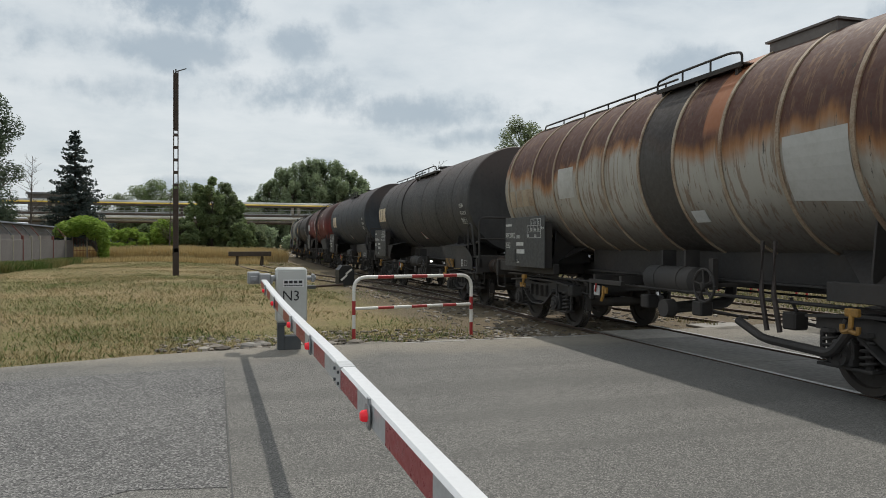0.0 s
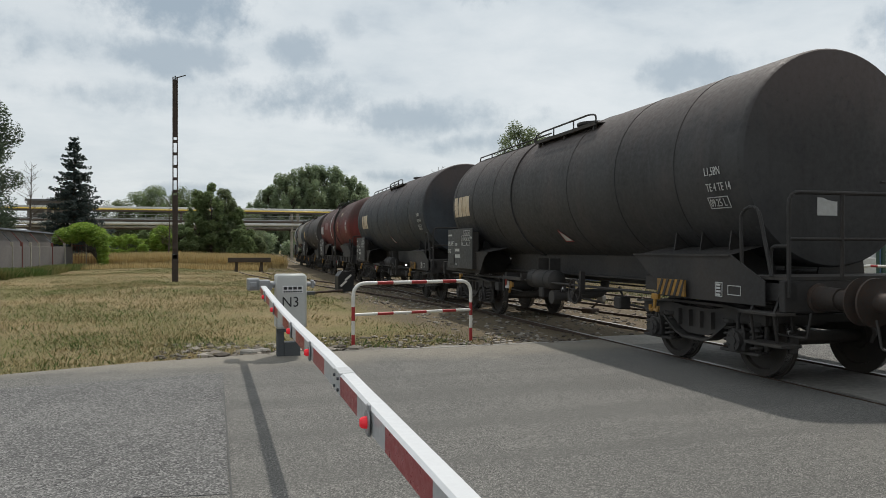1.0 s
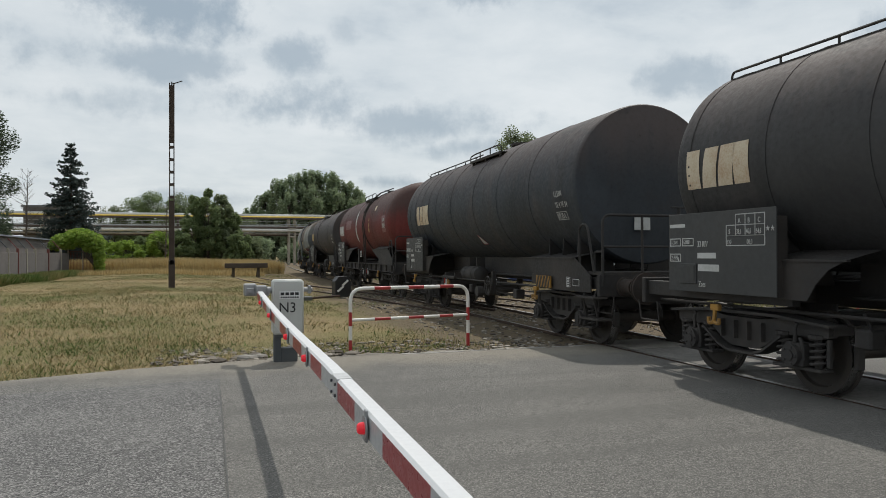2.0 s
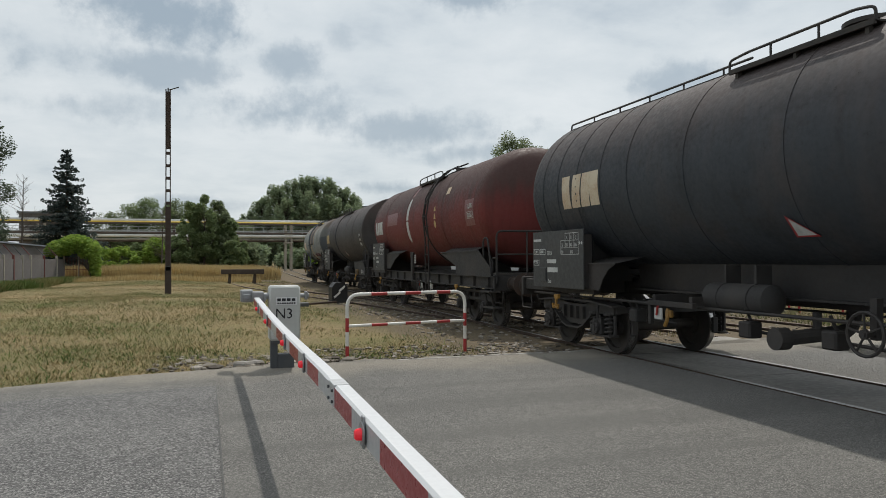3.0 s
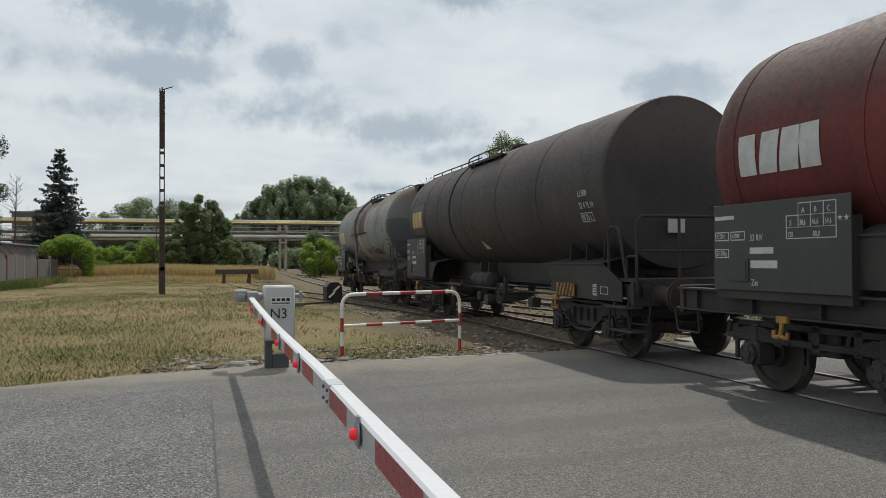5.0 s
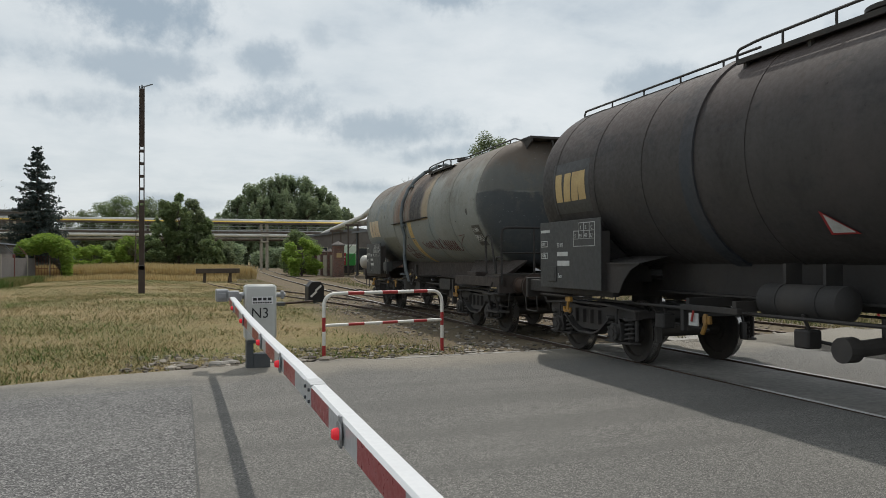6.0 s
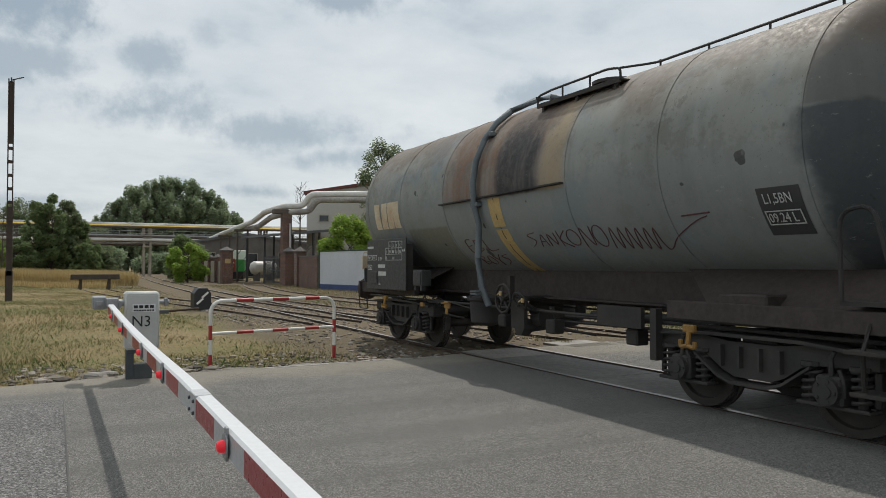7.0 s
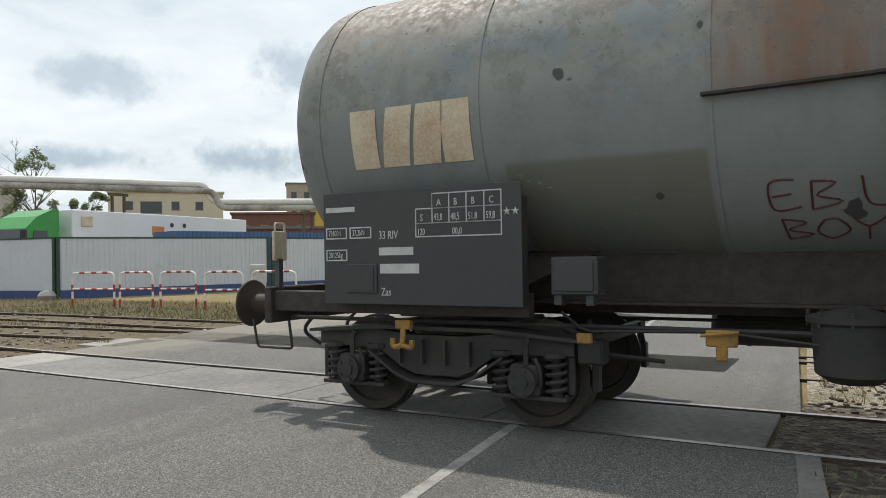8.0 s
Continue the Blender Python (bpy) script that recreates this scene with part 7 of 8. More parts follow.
def tree(x, y, h, spread, label, material, seed, trunk_r=0.18, base=0.18, leaves=9000, leaf=0.16, blobs=16, name="tree", tall=1.0, group="", puff=1.0):
    rnd = random.Random(seed)
    root = thing(name, pose(x, y, -0.08), label, "tree" if name == "tree" else "shrub", group)
    tips = []
    bm = B()
    top = Vector((rnd.uniform(-0.3, 0.3), rnd.uniform(-0.3, 0.3), h * 0.8))
    pts = [Vector((0, 0, -0.1)), Vector((rnd.uniform(-0.1, 0.1), 0, h * 0.25)), Vector((top.x * 0.6, top.y * 0.6, h * 0.55)), top]
    for i in range(3):
        rod(bm, pts[i], pts[i + 1], trunk_r * (1 - 0.3 * i), 9, trunk_r * (1 - 0.3 * (i + 1)))
    blobs = int(blobs * 2.6)
    for i in range(blobs):
        t = rnd.uniform(base, 0.95)
        ang = i * 2.4 + rnd.uniform(-0.4, 0.4)
        w = spread * math.sin(math.pi * min(1.0, 0.12 + 0.83 * (t - base) / (1 - base))) ** 0.6 * rnd.uniform(0.5, 0.95)
        tip = Vector((math.cos(ang) * w, math.sin(ang) * w, h * t))
        start = Vector((0, 0, h * max(0.1, t - 0.18)))
        rod(bm, start, tip, trunk_r * 0.30, 5, trunk_r * 0.08)
        tips.append(tip)
    tips.append(Vector((top.x, top.y, h * 0.93)))
    part("trunk", bm, M_BARK, root)
    radii = []
    for tip in tips:
        r = spread * rnd.uniform(0.13, 0.31) * puff
        radii.append((r, r, r * rnd.uniform(0.75, 1.15) * tall))
    scatter_leaves("crown", [tuple(t) for t in tips], radii, int(leaves * 1.8), leaf * 0.82, material, root, seed)
    return root


def spruce(x, y, h, r, seed):
    rnd = random.Random(seed)
    root = thing("spruce_tree", pose(x, y, -0.08), "dark blue-green spruce with a pointed leader", "tree")
    bm = B()
    rod(bm, (0, 0, -0.1), (0, 0, h), 0.22, 8, 0.02)
    centres, radii = [], []
    z = h * 0.10
    while z < h * 0.985:
        t = (z - h * 0.10) / (h * 0.9)
        w = r * (1 - t) ** 0.85 * rnd.uniform(0.86, 1.08) + 0.10
        n = max(4, int(11 * (1 - t)) + 3)
        for k in range(n):
            a = math.tau * k / n + rnd.uniform(-0.25, 0.25)
            ww = w * rnd.uniform(0.6, 1.25)
            z0 = z
            z = z0 + rnd.uniform(-0.22, 0.22)
            rod(bm, (0, 0, z + 0.12), (math.cos(a) * ww, math.sin(a) * ww, z - 0.08 * ww), 0.03, 4, 0.008)
            for q in (0.35, 0.6, 0.82, 1.0):
                centres.append((math.cos(a) * ww * q, math.sin(a) * ww * q, z + 0.12 - 0.2 * q * ww * 0.5 + (0.10 if q == 1.0 else 0)))
                s = 0.12 + 0.24 * (1 - t) * (1.15 - 0.5 * q)
                radii.append((s * 1.1, s * 1.1, s * 0.8))
            z = z0
        z += (0.24 + 0.26 * (1 - t)) * rnd.uniform(0.7, 1.3)
    part("trunk", bm, M_BARK, root)
    scatter_leaves("crown", centres, radii, 34000, 0.12, M_SPRUCE, root, seed, 0.5, 0.25)


spruce(-12.4, 77, 12.0, 3.35, 3)
tree(-18.4, 68, 15.4, 3.7, "tall dark broadleaf tree behind the fence", M_LEAF_DARK, 11, 0.25, 0.06, 22000, 0.14, 30, tall=1.3, puff=0.95)
tree(-20.5, 74, 12.0, 3.6, "dark broadleaf tree behind the fence", M_LEAF_DARK, 12, 0.25, 0.1, 9000, 0.16, 18)


def bare_tree(x, y, h, seed, label):
    rnd = random.Random(seed)
    root = thing("bare_tree", pose(x, y, -0.08), label, "tree")
    bm = B()
    rod(bm, (0, 0, -0.1), (0.1, 0, h * 0.5), 0.10, 7, 0.06)
    rod(bm, (0.1, 0, h * 0.5), (0.2, 0, h), 0.06, 6, 0.01)
    for i in range(42):
        z = h * rnd.uniform(0.2, 0.95)
        a, l = rnd.uniform(0, math.tau), h * 0.28 * rnd.uniform(0.4, 1.0) * (1.2 - z / h)
        e = Vector((math.cos(a) * l, math.sin(a) * l, z + l * rnd.uniform(0.4, 1.1)))
        s = Vector((0.1, 0, z))
        rod(bm, s, e, 0.022, 4, 0.006)
        for k in range(3):
            m = s.lerp(e, rnd.uniform(0.4, 0.95))
            rod(bm, m, m + Vector((rnd.uniform(-0.4, 0.4), rnd.uniform(-0.4, 0.4), rnd.uniform(0.1, 0.6))), 0.009, 3, 0.004)
    part("trunk", bm, M_BARK, root)


bare_tree(-14.1, 67, 8.6, 5, "leafless grey tree behind the fence")
bare_tree(-4.9, 92, 7.6, 6, "dry leafless tree before the shrubs")
bare_tree(33.0, 55.5, 11.0, 7, "thin leafless tree beside the pipeline")
bare_tree(19.0, 63.5, 9.0, 8, "thin leafless sapling by the works gate")

# the creeper arch at the fence end
_arch = thing("creeper_bush", pose(-9.4, 62.2, 0), "bright green creeper arching over the fence end", "shrub")
bm = B()
for i in range(5):
    rod(bm, (1.2 + 0.1 * i, 0.2 * i - 0.4, -0.1), (0.7 - 0.3 * i, 0.2 * i - 0.4, 2.6), 0.05, 6, 0.02)
part("stems", bm, M_BARK, _arch)
scatter_leaves("foliage", [(-0.9, 0, 2.6), (0.0, 0, 3.0), (0.9, 0, 2.5), (1.35, 0, 1.6), (1.35, 0, 0.8), (-1.6, 0, 2.3)], [(1.0, 1.0, 0.55), (1.0, 1.0, 0.55), (0.8, 0.9, 0.7), (0.4, 0.8, 0.9), (0.35, 0.7, 0.8), (0.5, 0.7, 0.35)], 9000, 0.12, M_LEAF_BRIGHT, _arch, 21)

_mid = [(-14.4, 129, 9.2, 3.4), (-11.4, 130, 10.4, 3.6), (-8.0, 128, 11.4, 3.8), (-4.6, 130, 11.8, 3.8), (-1.6, 129, 10.8, 3.4), (1.8, 130, 9.4, 3.2), (5.2, 131, 8.0, 3.2),
        (-1.7, 101, 9.3, 1.9), (-0.2, 100, 10.2, 1.9), (1.3, 102, 9.6, 2.0), (2.5, 103, 7.6, 1.8),
        (-8.0, 97, 3.4, 1.7), (-5.9, 96, 4.0, 1.9), (-3.7, 98, 4.4, 1.9), (3.5, 97, 4.0, 1.8), (5.0, 99, 3.4, 1.7), (-11.6, 96, 3.0, 1.9)]
for i, (x, y, h, w) in enumerate(_mid):
    tree(x, y, h, w, "green broadleaf tree behind the pipe bridge" if y > 120 else "green broadleaf tree beyond the dry field" if h > 5 else "green shrub beyond the dry field", M_LEAF_BRIGHT if i in (12, 16) else M_LEAF_OLIVE if i % 3 == 0 else M_LEAF, 30 + i, 0.14, 0.04, 9500, 0.17, 22, "tree" if h > 5 else "shrub", group="trees beyond the field", tall=1.3, puff=1.0)
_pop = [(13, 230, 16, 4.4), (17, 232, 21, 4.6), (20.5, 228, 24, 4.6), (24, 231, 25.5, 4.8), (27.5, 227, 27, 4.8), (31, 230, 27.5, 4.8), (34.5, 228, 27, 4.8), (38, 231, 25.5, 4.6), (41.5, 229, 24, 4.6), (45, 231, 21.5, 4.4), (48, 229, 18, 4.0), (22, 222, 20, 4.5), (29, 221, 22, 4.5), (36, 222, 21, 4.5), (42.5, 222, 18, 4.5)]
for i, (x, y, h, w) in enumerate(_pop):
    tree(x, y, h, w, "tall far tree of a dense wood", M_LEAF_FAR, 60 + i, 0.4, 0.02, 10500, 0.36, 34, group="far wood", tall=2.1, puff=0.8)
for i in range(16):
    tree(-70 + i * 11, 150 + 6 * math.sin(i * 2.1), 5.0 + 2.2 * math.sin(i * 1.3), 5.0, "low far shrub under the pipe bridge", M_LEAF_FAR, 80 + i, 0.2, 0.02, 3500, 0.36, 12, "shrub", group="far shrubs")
tree(26.0, 60.0, 12.4, 3.9, "tall green tree behind the white hoarding", M_LEAF_OLIVE, 101, 0.2, 0.12, 11000, 0.12, 30, tall=1.2, puff=0.6)
tree(29.7, 60.5, 12.0, 2.7, "green tree behind the white hoarding", M_LEAF_OLIVE, 102, 0.2, 0.15, 5000, 0.12, 22, tall=1.3, puff=0.55)
tree(20.3, 54.6, 5.2, 2.3, "bright green young tree behind the hoarding", M_LEAF_BRIGHT, 103, 0.12, 0.05, 9000, 0.15, 16)
tree(33.0, 53.0, 10.4, 2.3, "sparse green tree beside the pipeline", M_LEAF_OLIVE, 104, 0.14, 0.3, 3600, 0.11, 18, puff=0.6)
tree(36.2, 51.0, 7.0, 1.8, "small green tree beside the pipeline", M_LEAF_OLIVE, 105, 0.1, 0.3, 2600, 0.11, 14, puff=0.6)
tree(11.2, 73, 3.6, 1.9, "green shrub before the works wall", M_LEAF_BRIGHT, 106, 0.1, 0.05, 6000, 0.14, 12, "shrub")
tree(12.4, 82, 4.6, 2.2, "green shrub beside the works wall", M_LEAF, 107, 0.1, 0.05, 6000, 0.15, 12, "shrub")
tree(-7.6, 76, 2.8, 1.8, "low green shrub by the field path", M_LEAF_BRIGHT, 108, 0.08, 0.05, 5000, 0.13, 10, "shrub")


def blades(name, area, count, h0, h1, width, material, label, category, seed, keep=None, lean=0.5):
    """Uncountable grass as one mesh of narrow blades."""
    rs = np.random.RandomState(seed)
    x0, x1, y0, y1 = area
    # denser towards the near side
    y = y0 + (y1 - y0) * rs.uniform(0, 1, count) ** 1.6
    x = rs.uniform(x0, x1, count)
    if keep is not None:
        m = keep(x, y, rs)
        x, y = x[m], y[m]
    n = len(x)
    z = np.array([ground_height(a, b) if -26 <= a <= 34 and 11.9 <= b <= 80 else -0.05 for a, b in zip(x, y)]) - 0.01
    h = rs.uniform(h0, h1, n)
    ang = rs.uniform(0, math.tau, n)
    w = width * rs.uniform(0.6, 1.4, n)
    dx, dy = np.cos(ang) * w, np.sin(ang) * w
    la = rs.uniform(0, math.tau, n)
    ll = h * lean * rs.uniform(0.2, 1.3, n)
    v = np.stack([np.stack([x - dx, y - dy, z], 1), np.stack([x + dx, y + dy, z], 1), np.stack([x + np.cos(la) * ll, y + np.sin(la) * ll, z + h], 1)], 1).reshape(-1, 3)
    me = bpy.data.meshes.new(name)
    me.from_pydata(v.tolist(), [], np.arange(n * 3).reshape(-1, 3).tolist())
    me.materials.append(material)
    return tagged(new(name, me), label, category, kind="stuff")


def lawn_keep(x, y, rs):
    off = np.abs(x - np.array([main_x(v) for v in y]))
    edge_y = np.interp(x, [p[0] for p in edge], [p[1] for p in edge])
    patch = np.array([noise.noise((a * 0.35, b * 0.35, 9.0)) for a, b in zip(x, y)])
    xs = x + 1.6 * np.array([noise.noise((a * 0.3, b * 0.3, 5.0)) for a, b in zip(x, y)]) + rs.normal(0, 0.5, len(x))
    bare = ((xs > 0.6) & (y < 21 + 3 * patch)) | ((off < 4.0) & (y < 45))
    return (x + rs.normal(0, 0.7, len(x)) < 4.4 + 0.06 * np.maximum(y - 20, 0)) & (off > 2.1) & (y > edge_y + 0.10 + 0.25 * rs.uniform(0, 1, len(x))) & (patch + rs.uniform(-0.5, 0.5, len(x)) > np.where(bare, 0.20, -0.20))


def litter_keep(x, y, rs):
    off = x - np.array([main_x(v) for v in y])
    edge_y = np.interp(x, [p[0] for p in edge], [p[1] for p in edge])
    patch = np.array([noise.noise((a * 0.6, b * 0.22, 3.0)) for a, b in zip(x, y)])
    return (off < -1.9) & (y > edge_y + 0.05) & (patch + rs.uniform(-0.4, 0.4, len(x)) > np.where((x > -0.2) & (y < 24), -0.30, 0.02))


def tuft_keep(x, y, rs):
    patch = np.array([noise.noise((a * 0.55, b * 0.4, 21.0)) for a, b in zip(x, y)])
    edge_y = np.interp(x, [p[0] for p in edge], [p[1] for p in edge])
    return (patch + rs.uniform(-0.12, 0.12, len(x)) > 0.30) & (y > edge_y + 0.3) & ((x < 1.0) | (y > 18))


blades("lawn_grass", (-16, 6.0, 9.6, 62), 430000, 0.02, 0.085, 0.008, M_GRASS, "short dry mown grass on the verge", "grass", 5, lawn_keep, 1.6)
M_LITTER = grass_material("dead mown grass", (0.07, 0.05, 0.034), (0.52, 0.42, 0.26), (0.25, 0.18, 0.10))
blades("grass_litter", (-16, 6.4, 9.6, 46), 190000, 0.010, 0.032, 0.0075, M_LITTER, "dead mown grass lying on the verge", "grass", 15, litter_keep, 4.0)
blades("grass_tufts", (-16, 4.0, 11.5, 60), 60000, 0.07, 0.17, 0.006, M_GRASS, "longer tufts left standing in the verge", "grass", 16, tuft_keep, 0.9)
blades("verge_weeds", (-9, 6.0, 9.6, 34), 12000, 0.04, 0.13, 0.014, M_WEED, "scattered green weeds in the dry verge", "weeds", 6, lawn_keep, 0.8)
blades("tall_grass", (-16, 8.5, 64, 99), 90000, 0.6, 1.25, 0.035, M_STRAW, "ripe straw-coloured tall grass field", "grass", 7, lambda x, y, rs: (np.abs(x - 9.0) > 3.0) | (y > 300), 0.35)
blades("tall_grass", (-9.5, 4, 58, 66), 9000, 0.15, 0.5, 0.02, M_STRAW, "dry grass at the field edge", "grass", 8, None, 0.5)
blades("track_grass", (8.9, 19.5, 12.4, 62), 42000, 0.04, 0.17, 0.012, M_GRASS, "grass growing between the side tracks", "grass", 9, lambda x, y, rs: ((y > 33) | (np.abs(x - np.interp(y, [p.y for p in track_b], [p.x for p in track_b])) > 1.2)) & (np.abs(x - np.array([main_x(v) for v in y])) > 1.9) & (np.abs(x - np.interp(y, [p.y for p in track_c], [p.x for p in track_c])) > 1.15), 0.8)
blades("ditch_weeds", (-10.9, -8.9, 38, 62), 26000, 0.15, 0.55, 0.03, M_WEED, "green weeds along the foot of the fence", "weeds", 10, None, 0.7)
blades("verge_weeds", (4.3, 6.4, -4, 0.35), 1100, 0.04, 0.14, 0.012, M_WEED, "weeds beside the road and rail", "weeds", 13, None, 0.8)
blades("track_grass", (8.9, 14, -12, 0.5), 9000, 0.05, 0.25, 0.012, M_GRASS, "dry grass beside the track", "grass", 14, None, 0.8)


def rubble(name, area, count, r0, r1, material, label, seed, keep=None):
    rs = random.Random(seed)
    bm = B()
    for i in range(count):
        x, y = rs.uniform(area[0], area[1]), rs.uniform(area[2], area[3])
        if keep and not keep(x, y):
            continue
        r = rs.uniform(r0, r1) * rs.uniform(0.5, 1)
        z = ground_height(x, y) if y > 11.9 else -0.02
        vs = [bm.verts.new((x + math.cos(a + rs.uniform(-0.3, 0.3)) * r * rs.uniform(0.7, 1.2), y + math.sin(a) * r * rs.uniform(0.7, 1.2), z + h * r)) for h in (-0.2, 0.35) for a in (0.3, 1.6, 2.9, 4.1, 5.3)]
        t = bm.verts.new((x, y, z + 0.62 * r))
        for k in range(5):
            bm.faces.new((vs[k], vs[(k + 1) % 5], vs[5 + (k + 1) % 5], vs[5 + k]))
            bm.faces.new((vs[5 + k], vs[5 + (k + 1) % 5], t))
    return tagged(part(name, bm, material), label, "rubble", kind="stuff")


M_RUBBLE = Mat("mixed rubble", 0.95, spec=0.2)
M_RUBBLE.colour(M_RUBBLE.ramp(M_RUBBLE.island(), [(0.0, (0.07, 0.06, 0.05)), (0.55, (0.17, 0.15, 0.125)), (1.0, (0.36, 0.33, 0.29))]))
M_RUBBLE = M_RUBBLE.m
rubble("verge_rubble", (-0.8, 6.2, 11.5, 13.6), 900, 0.015, 0.075, M_RUBBLE, "small rubble and grit along the road edge", 3)
rubble("verge_rubble", (-0.3, 2.2, 11.4, 12.9), 60, 0.05, 0.16, M_RUBBLE, "broken stones around the barrier machine", 4)
rubble("track_rubble", (4.6, 10.2, 12.0, 34), 2600, 0.02, 0.07, M_RUBBLE, "loose stones on and beside the track", 5)
rubble("track_rubble", (9.0, 18.0, 12.6, 40), 1500, 0.02, 0.08, M_RUBBLE, "loose stones between the side tracks", 6)
rubble("track_rubble", (8.3, 16.0, -10, 0.5), 3500, 0.02, 0.06, M_RUBBLE, "loose pale stones beside the track", 7)
for _x, _y, _r in ((0.55, 11.75, 0.16), (0.75, 11.95, 0.12), (1.5, 11.85, 0.13)):
    bm = B()
    box(bm, -_r, _r, -_r * 0.7, _r * 0.7, -0.05, _r * 0.45, 0.03)
    tagged(part("stone_block", bm, M_STONE, at=pose(_x, _y, -0.02, 4, 5, _r * 400)), "broken pale concrete lump beside the barrier foot", "stone", "stones by the barrier")


# ---------------------------------------------------------------- works behind the line
def wall_run(root, name, a, b, h, thick, material, z0=-0.1):
    a, b = Vector((*a, 0)), Vector((*b, 0))
    d = b - a
    bm = B()
    box(bm, 0, d.length, -thick / 2, thick / 2, z0, h)
    return part(name, bm, material, root, at=Matrix.Translation(a) @ pose(0, 0, 0, 0, 0, math.degrees(math.atan2(d.y, d.x))))


def ribbed(bm, x0, x1, half, z0, z1, pitch, deep):
    """A sheet with upright ribs, in one piece."""
    front = []
    n = max(1, int((x1 - x0) / pitch))
    for j in range(n):
        a = x0 + (x1 - x0) * j / n
        w = (x1 - x0) / n
        front += [(a, -half), (a + w * 0.55, -half), (a + w * 0.62, -half - deep), (a + w * 0.92, -half - deep)]
    front.append((x1, -half))
    ring = front + [(x1, half), (x0, half)]
    lo = [bm.verts.new((x, y, z0)) for x, y in ring]
    hi = [bm.verts.new((x, y, z1)) for x, y in ring]
    bm.faces.new(lo[::-1])
    bm.faces.new(hi)
    for k in range(len(ring)):
        bm.faces.new((lo[k], lo[(k + 1) % len(ring)], hi[(k + 1) % len(ring)], hi[k]))


def hoarding(label, a, b, h, ribs):
    root = thing("hoarding", label=label, category="hoarding", group="hoardings round the works yard")
    a3, b3 = Vector((*a, 0)), Vector((*b, 0))
    d = b3 - a3
    at = Matrix.Translation(a3) @ pose(0, 0, 0, 0, 0, math.degrees(math.atan2(d.y, d.x)))
    n = max(1, round(d.length / 2.4))
    for i in range(n):
        x0, x1 = d.length * i / n, d.length * (i + 1) / n
        bm = B()
        ribbed(bm, x0, x1 - 0.006, 0.03, 0.30, h, 0.2 if ribs else 0.8, 0.022 if ribs else 0.006)
        part("sheet_panel", bm, M_HOARD, root, at=at)
    bm = B()
    box(bm, 0, d.length, -0.05, 0.05, -0.1, 0.30)
    part("plinth", bm, M_BLUE, root, "blue plinth", at=at)
    bm = B()
    box(bm, -0.05, d.length + 0.05, -0.06, 0.06, h, h + 0.07)
    part("cap_rail", bm, M_GREEN_TRIM, root, at=at)
    for x in (0.0, d.length):
        bm = B()
        box(bm, x - 0.07, x + 0.07, -0.075, 0.075, -0.1, h + 0.072)
        part("corner_post", bm, M_GREEN_TRIM, root, at=at)


hoarding("smooth white sheet hoarding with blue plinth and green cap", (16.35, 49.6), (19.70, 30.0), 2.5, False)
hoarding("ribbed white sheet hoarding with blue plinth and green cap", (19.78, 29.9), (28.42, 26.1), 2.5, True)
hoarding("ribbed white sheet hoarding beyond a narrow gap", (29.0, 26.3), (46.0, 20.5), 2.5, True)
bm = B()
for i, (z, l) in enumerate(((1.62, 0.7), (1.62, 0.5), (1.6, 0.4))):
    box(bm, 19.55 - 0.13 * i * 0.2, 19.57 - 0.13 * i * 0.2, 30.85 + 0.16 * i - 0.03, 30.85 + 0.16 * i + 0.03, z - (0.9 if i == 0 else 0.12), z)
tagged(part("rust_hinge", bm, M_ROOF), "rusty hinges with a rust run on the hoarding", "hinge")

_k = Mat("brickwork", 0.9)
_br = _k.t.nodes.new("ShaderNodeTexBrick")
_br.inputs["Scale"].default_value = 4.0
for _n, _v in (("Color1", (0.19, 0.085, 0.06, 1)), ("Color2", (0.11, 0.06, 0.048, 1)), ("Mortar", (0.22, 0.20, 0.18, 1))):
    _br.inputs[_n].default_value = _v
_mp = _k.t.nodes.new("ShaderNodeMapping")
_mp.inputs["Rotation"].default_value = (radians(90), 0, 0)
_k.link(_k.co, _mp.inputs[0])
_k.link(_mp.outputs[0], _br.inputs[0])
_k.colour(_k.mix(_k.math("MULTIPLY", _k.step(_k.noise(0.9, 4), 0.45, 0.7), 0.6), _br.outputs[0], (0.07, 0.055, 0.05))).bump(_br.outputs[1], 0.3, 0.02)
M_BRICKWORK = _k.m


def gate_pillar(x, y, w, h, label, cap=True):
    root = thing("gate_pillar", pose(x, y, 0), label, "pillar", "pillars of the works gate")
    bm = B()
    box(bm, -w / 2, w / 2, -w / 2, w / 2, -0.1, h, 0.015)
    part("shaft", bm, M_BRICKWORK, root)
    bm = B()
    box(bm, -w / 2 - 0.08, w / 2 + 0.08, -w / 2 - 0.08, w / 2 + 0.08, h, h + 0.10)
    if cap:
        rod(bm, (0, 0, h + 0.10), (0, 0, h + 0.42), w * 0.72, 4, 0.04)
    part("cap", bm, M_FENCE_SLAB, root)
    return root


_p = gate_pillar(13.95, 69.0, 0.95, 2.85, "brown brick gate pillar with a pointed cap and a small sign")
bm = B()
box(bm, -0.25, 0.25, -0.50, -0.482, 1.75, 2.15)
part("sign", bm, M_LOGO_YELLOW, _p, "small yellow sign")
gate_pillar(16.75, 58.6, 0.85, 2.6, "brown brick gate pillar with a pointed cap")
gate_pillar(17.05, 56.6, 0.75, 2.6, "brown brick gate pillar with a pointed cap")
_tall = thing("pipe_pier", pose(16.95, 60.2, 0), "tall brick pier carrying the pipeline", "pier")
bm = B()
box(bm, -0.38, 0.38, -0.38, 0.38, -0.1, 5.8, 0.02)
part("shaft", bm, M_BRICKWORK, _tall)
bm = B()
box(bm, -1.1, 0.9, -0.35, 0.35, 5.8, 6.15, 0.01)
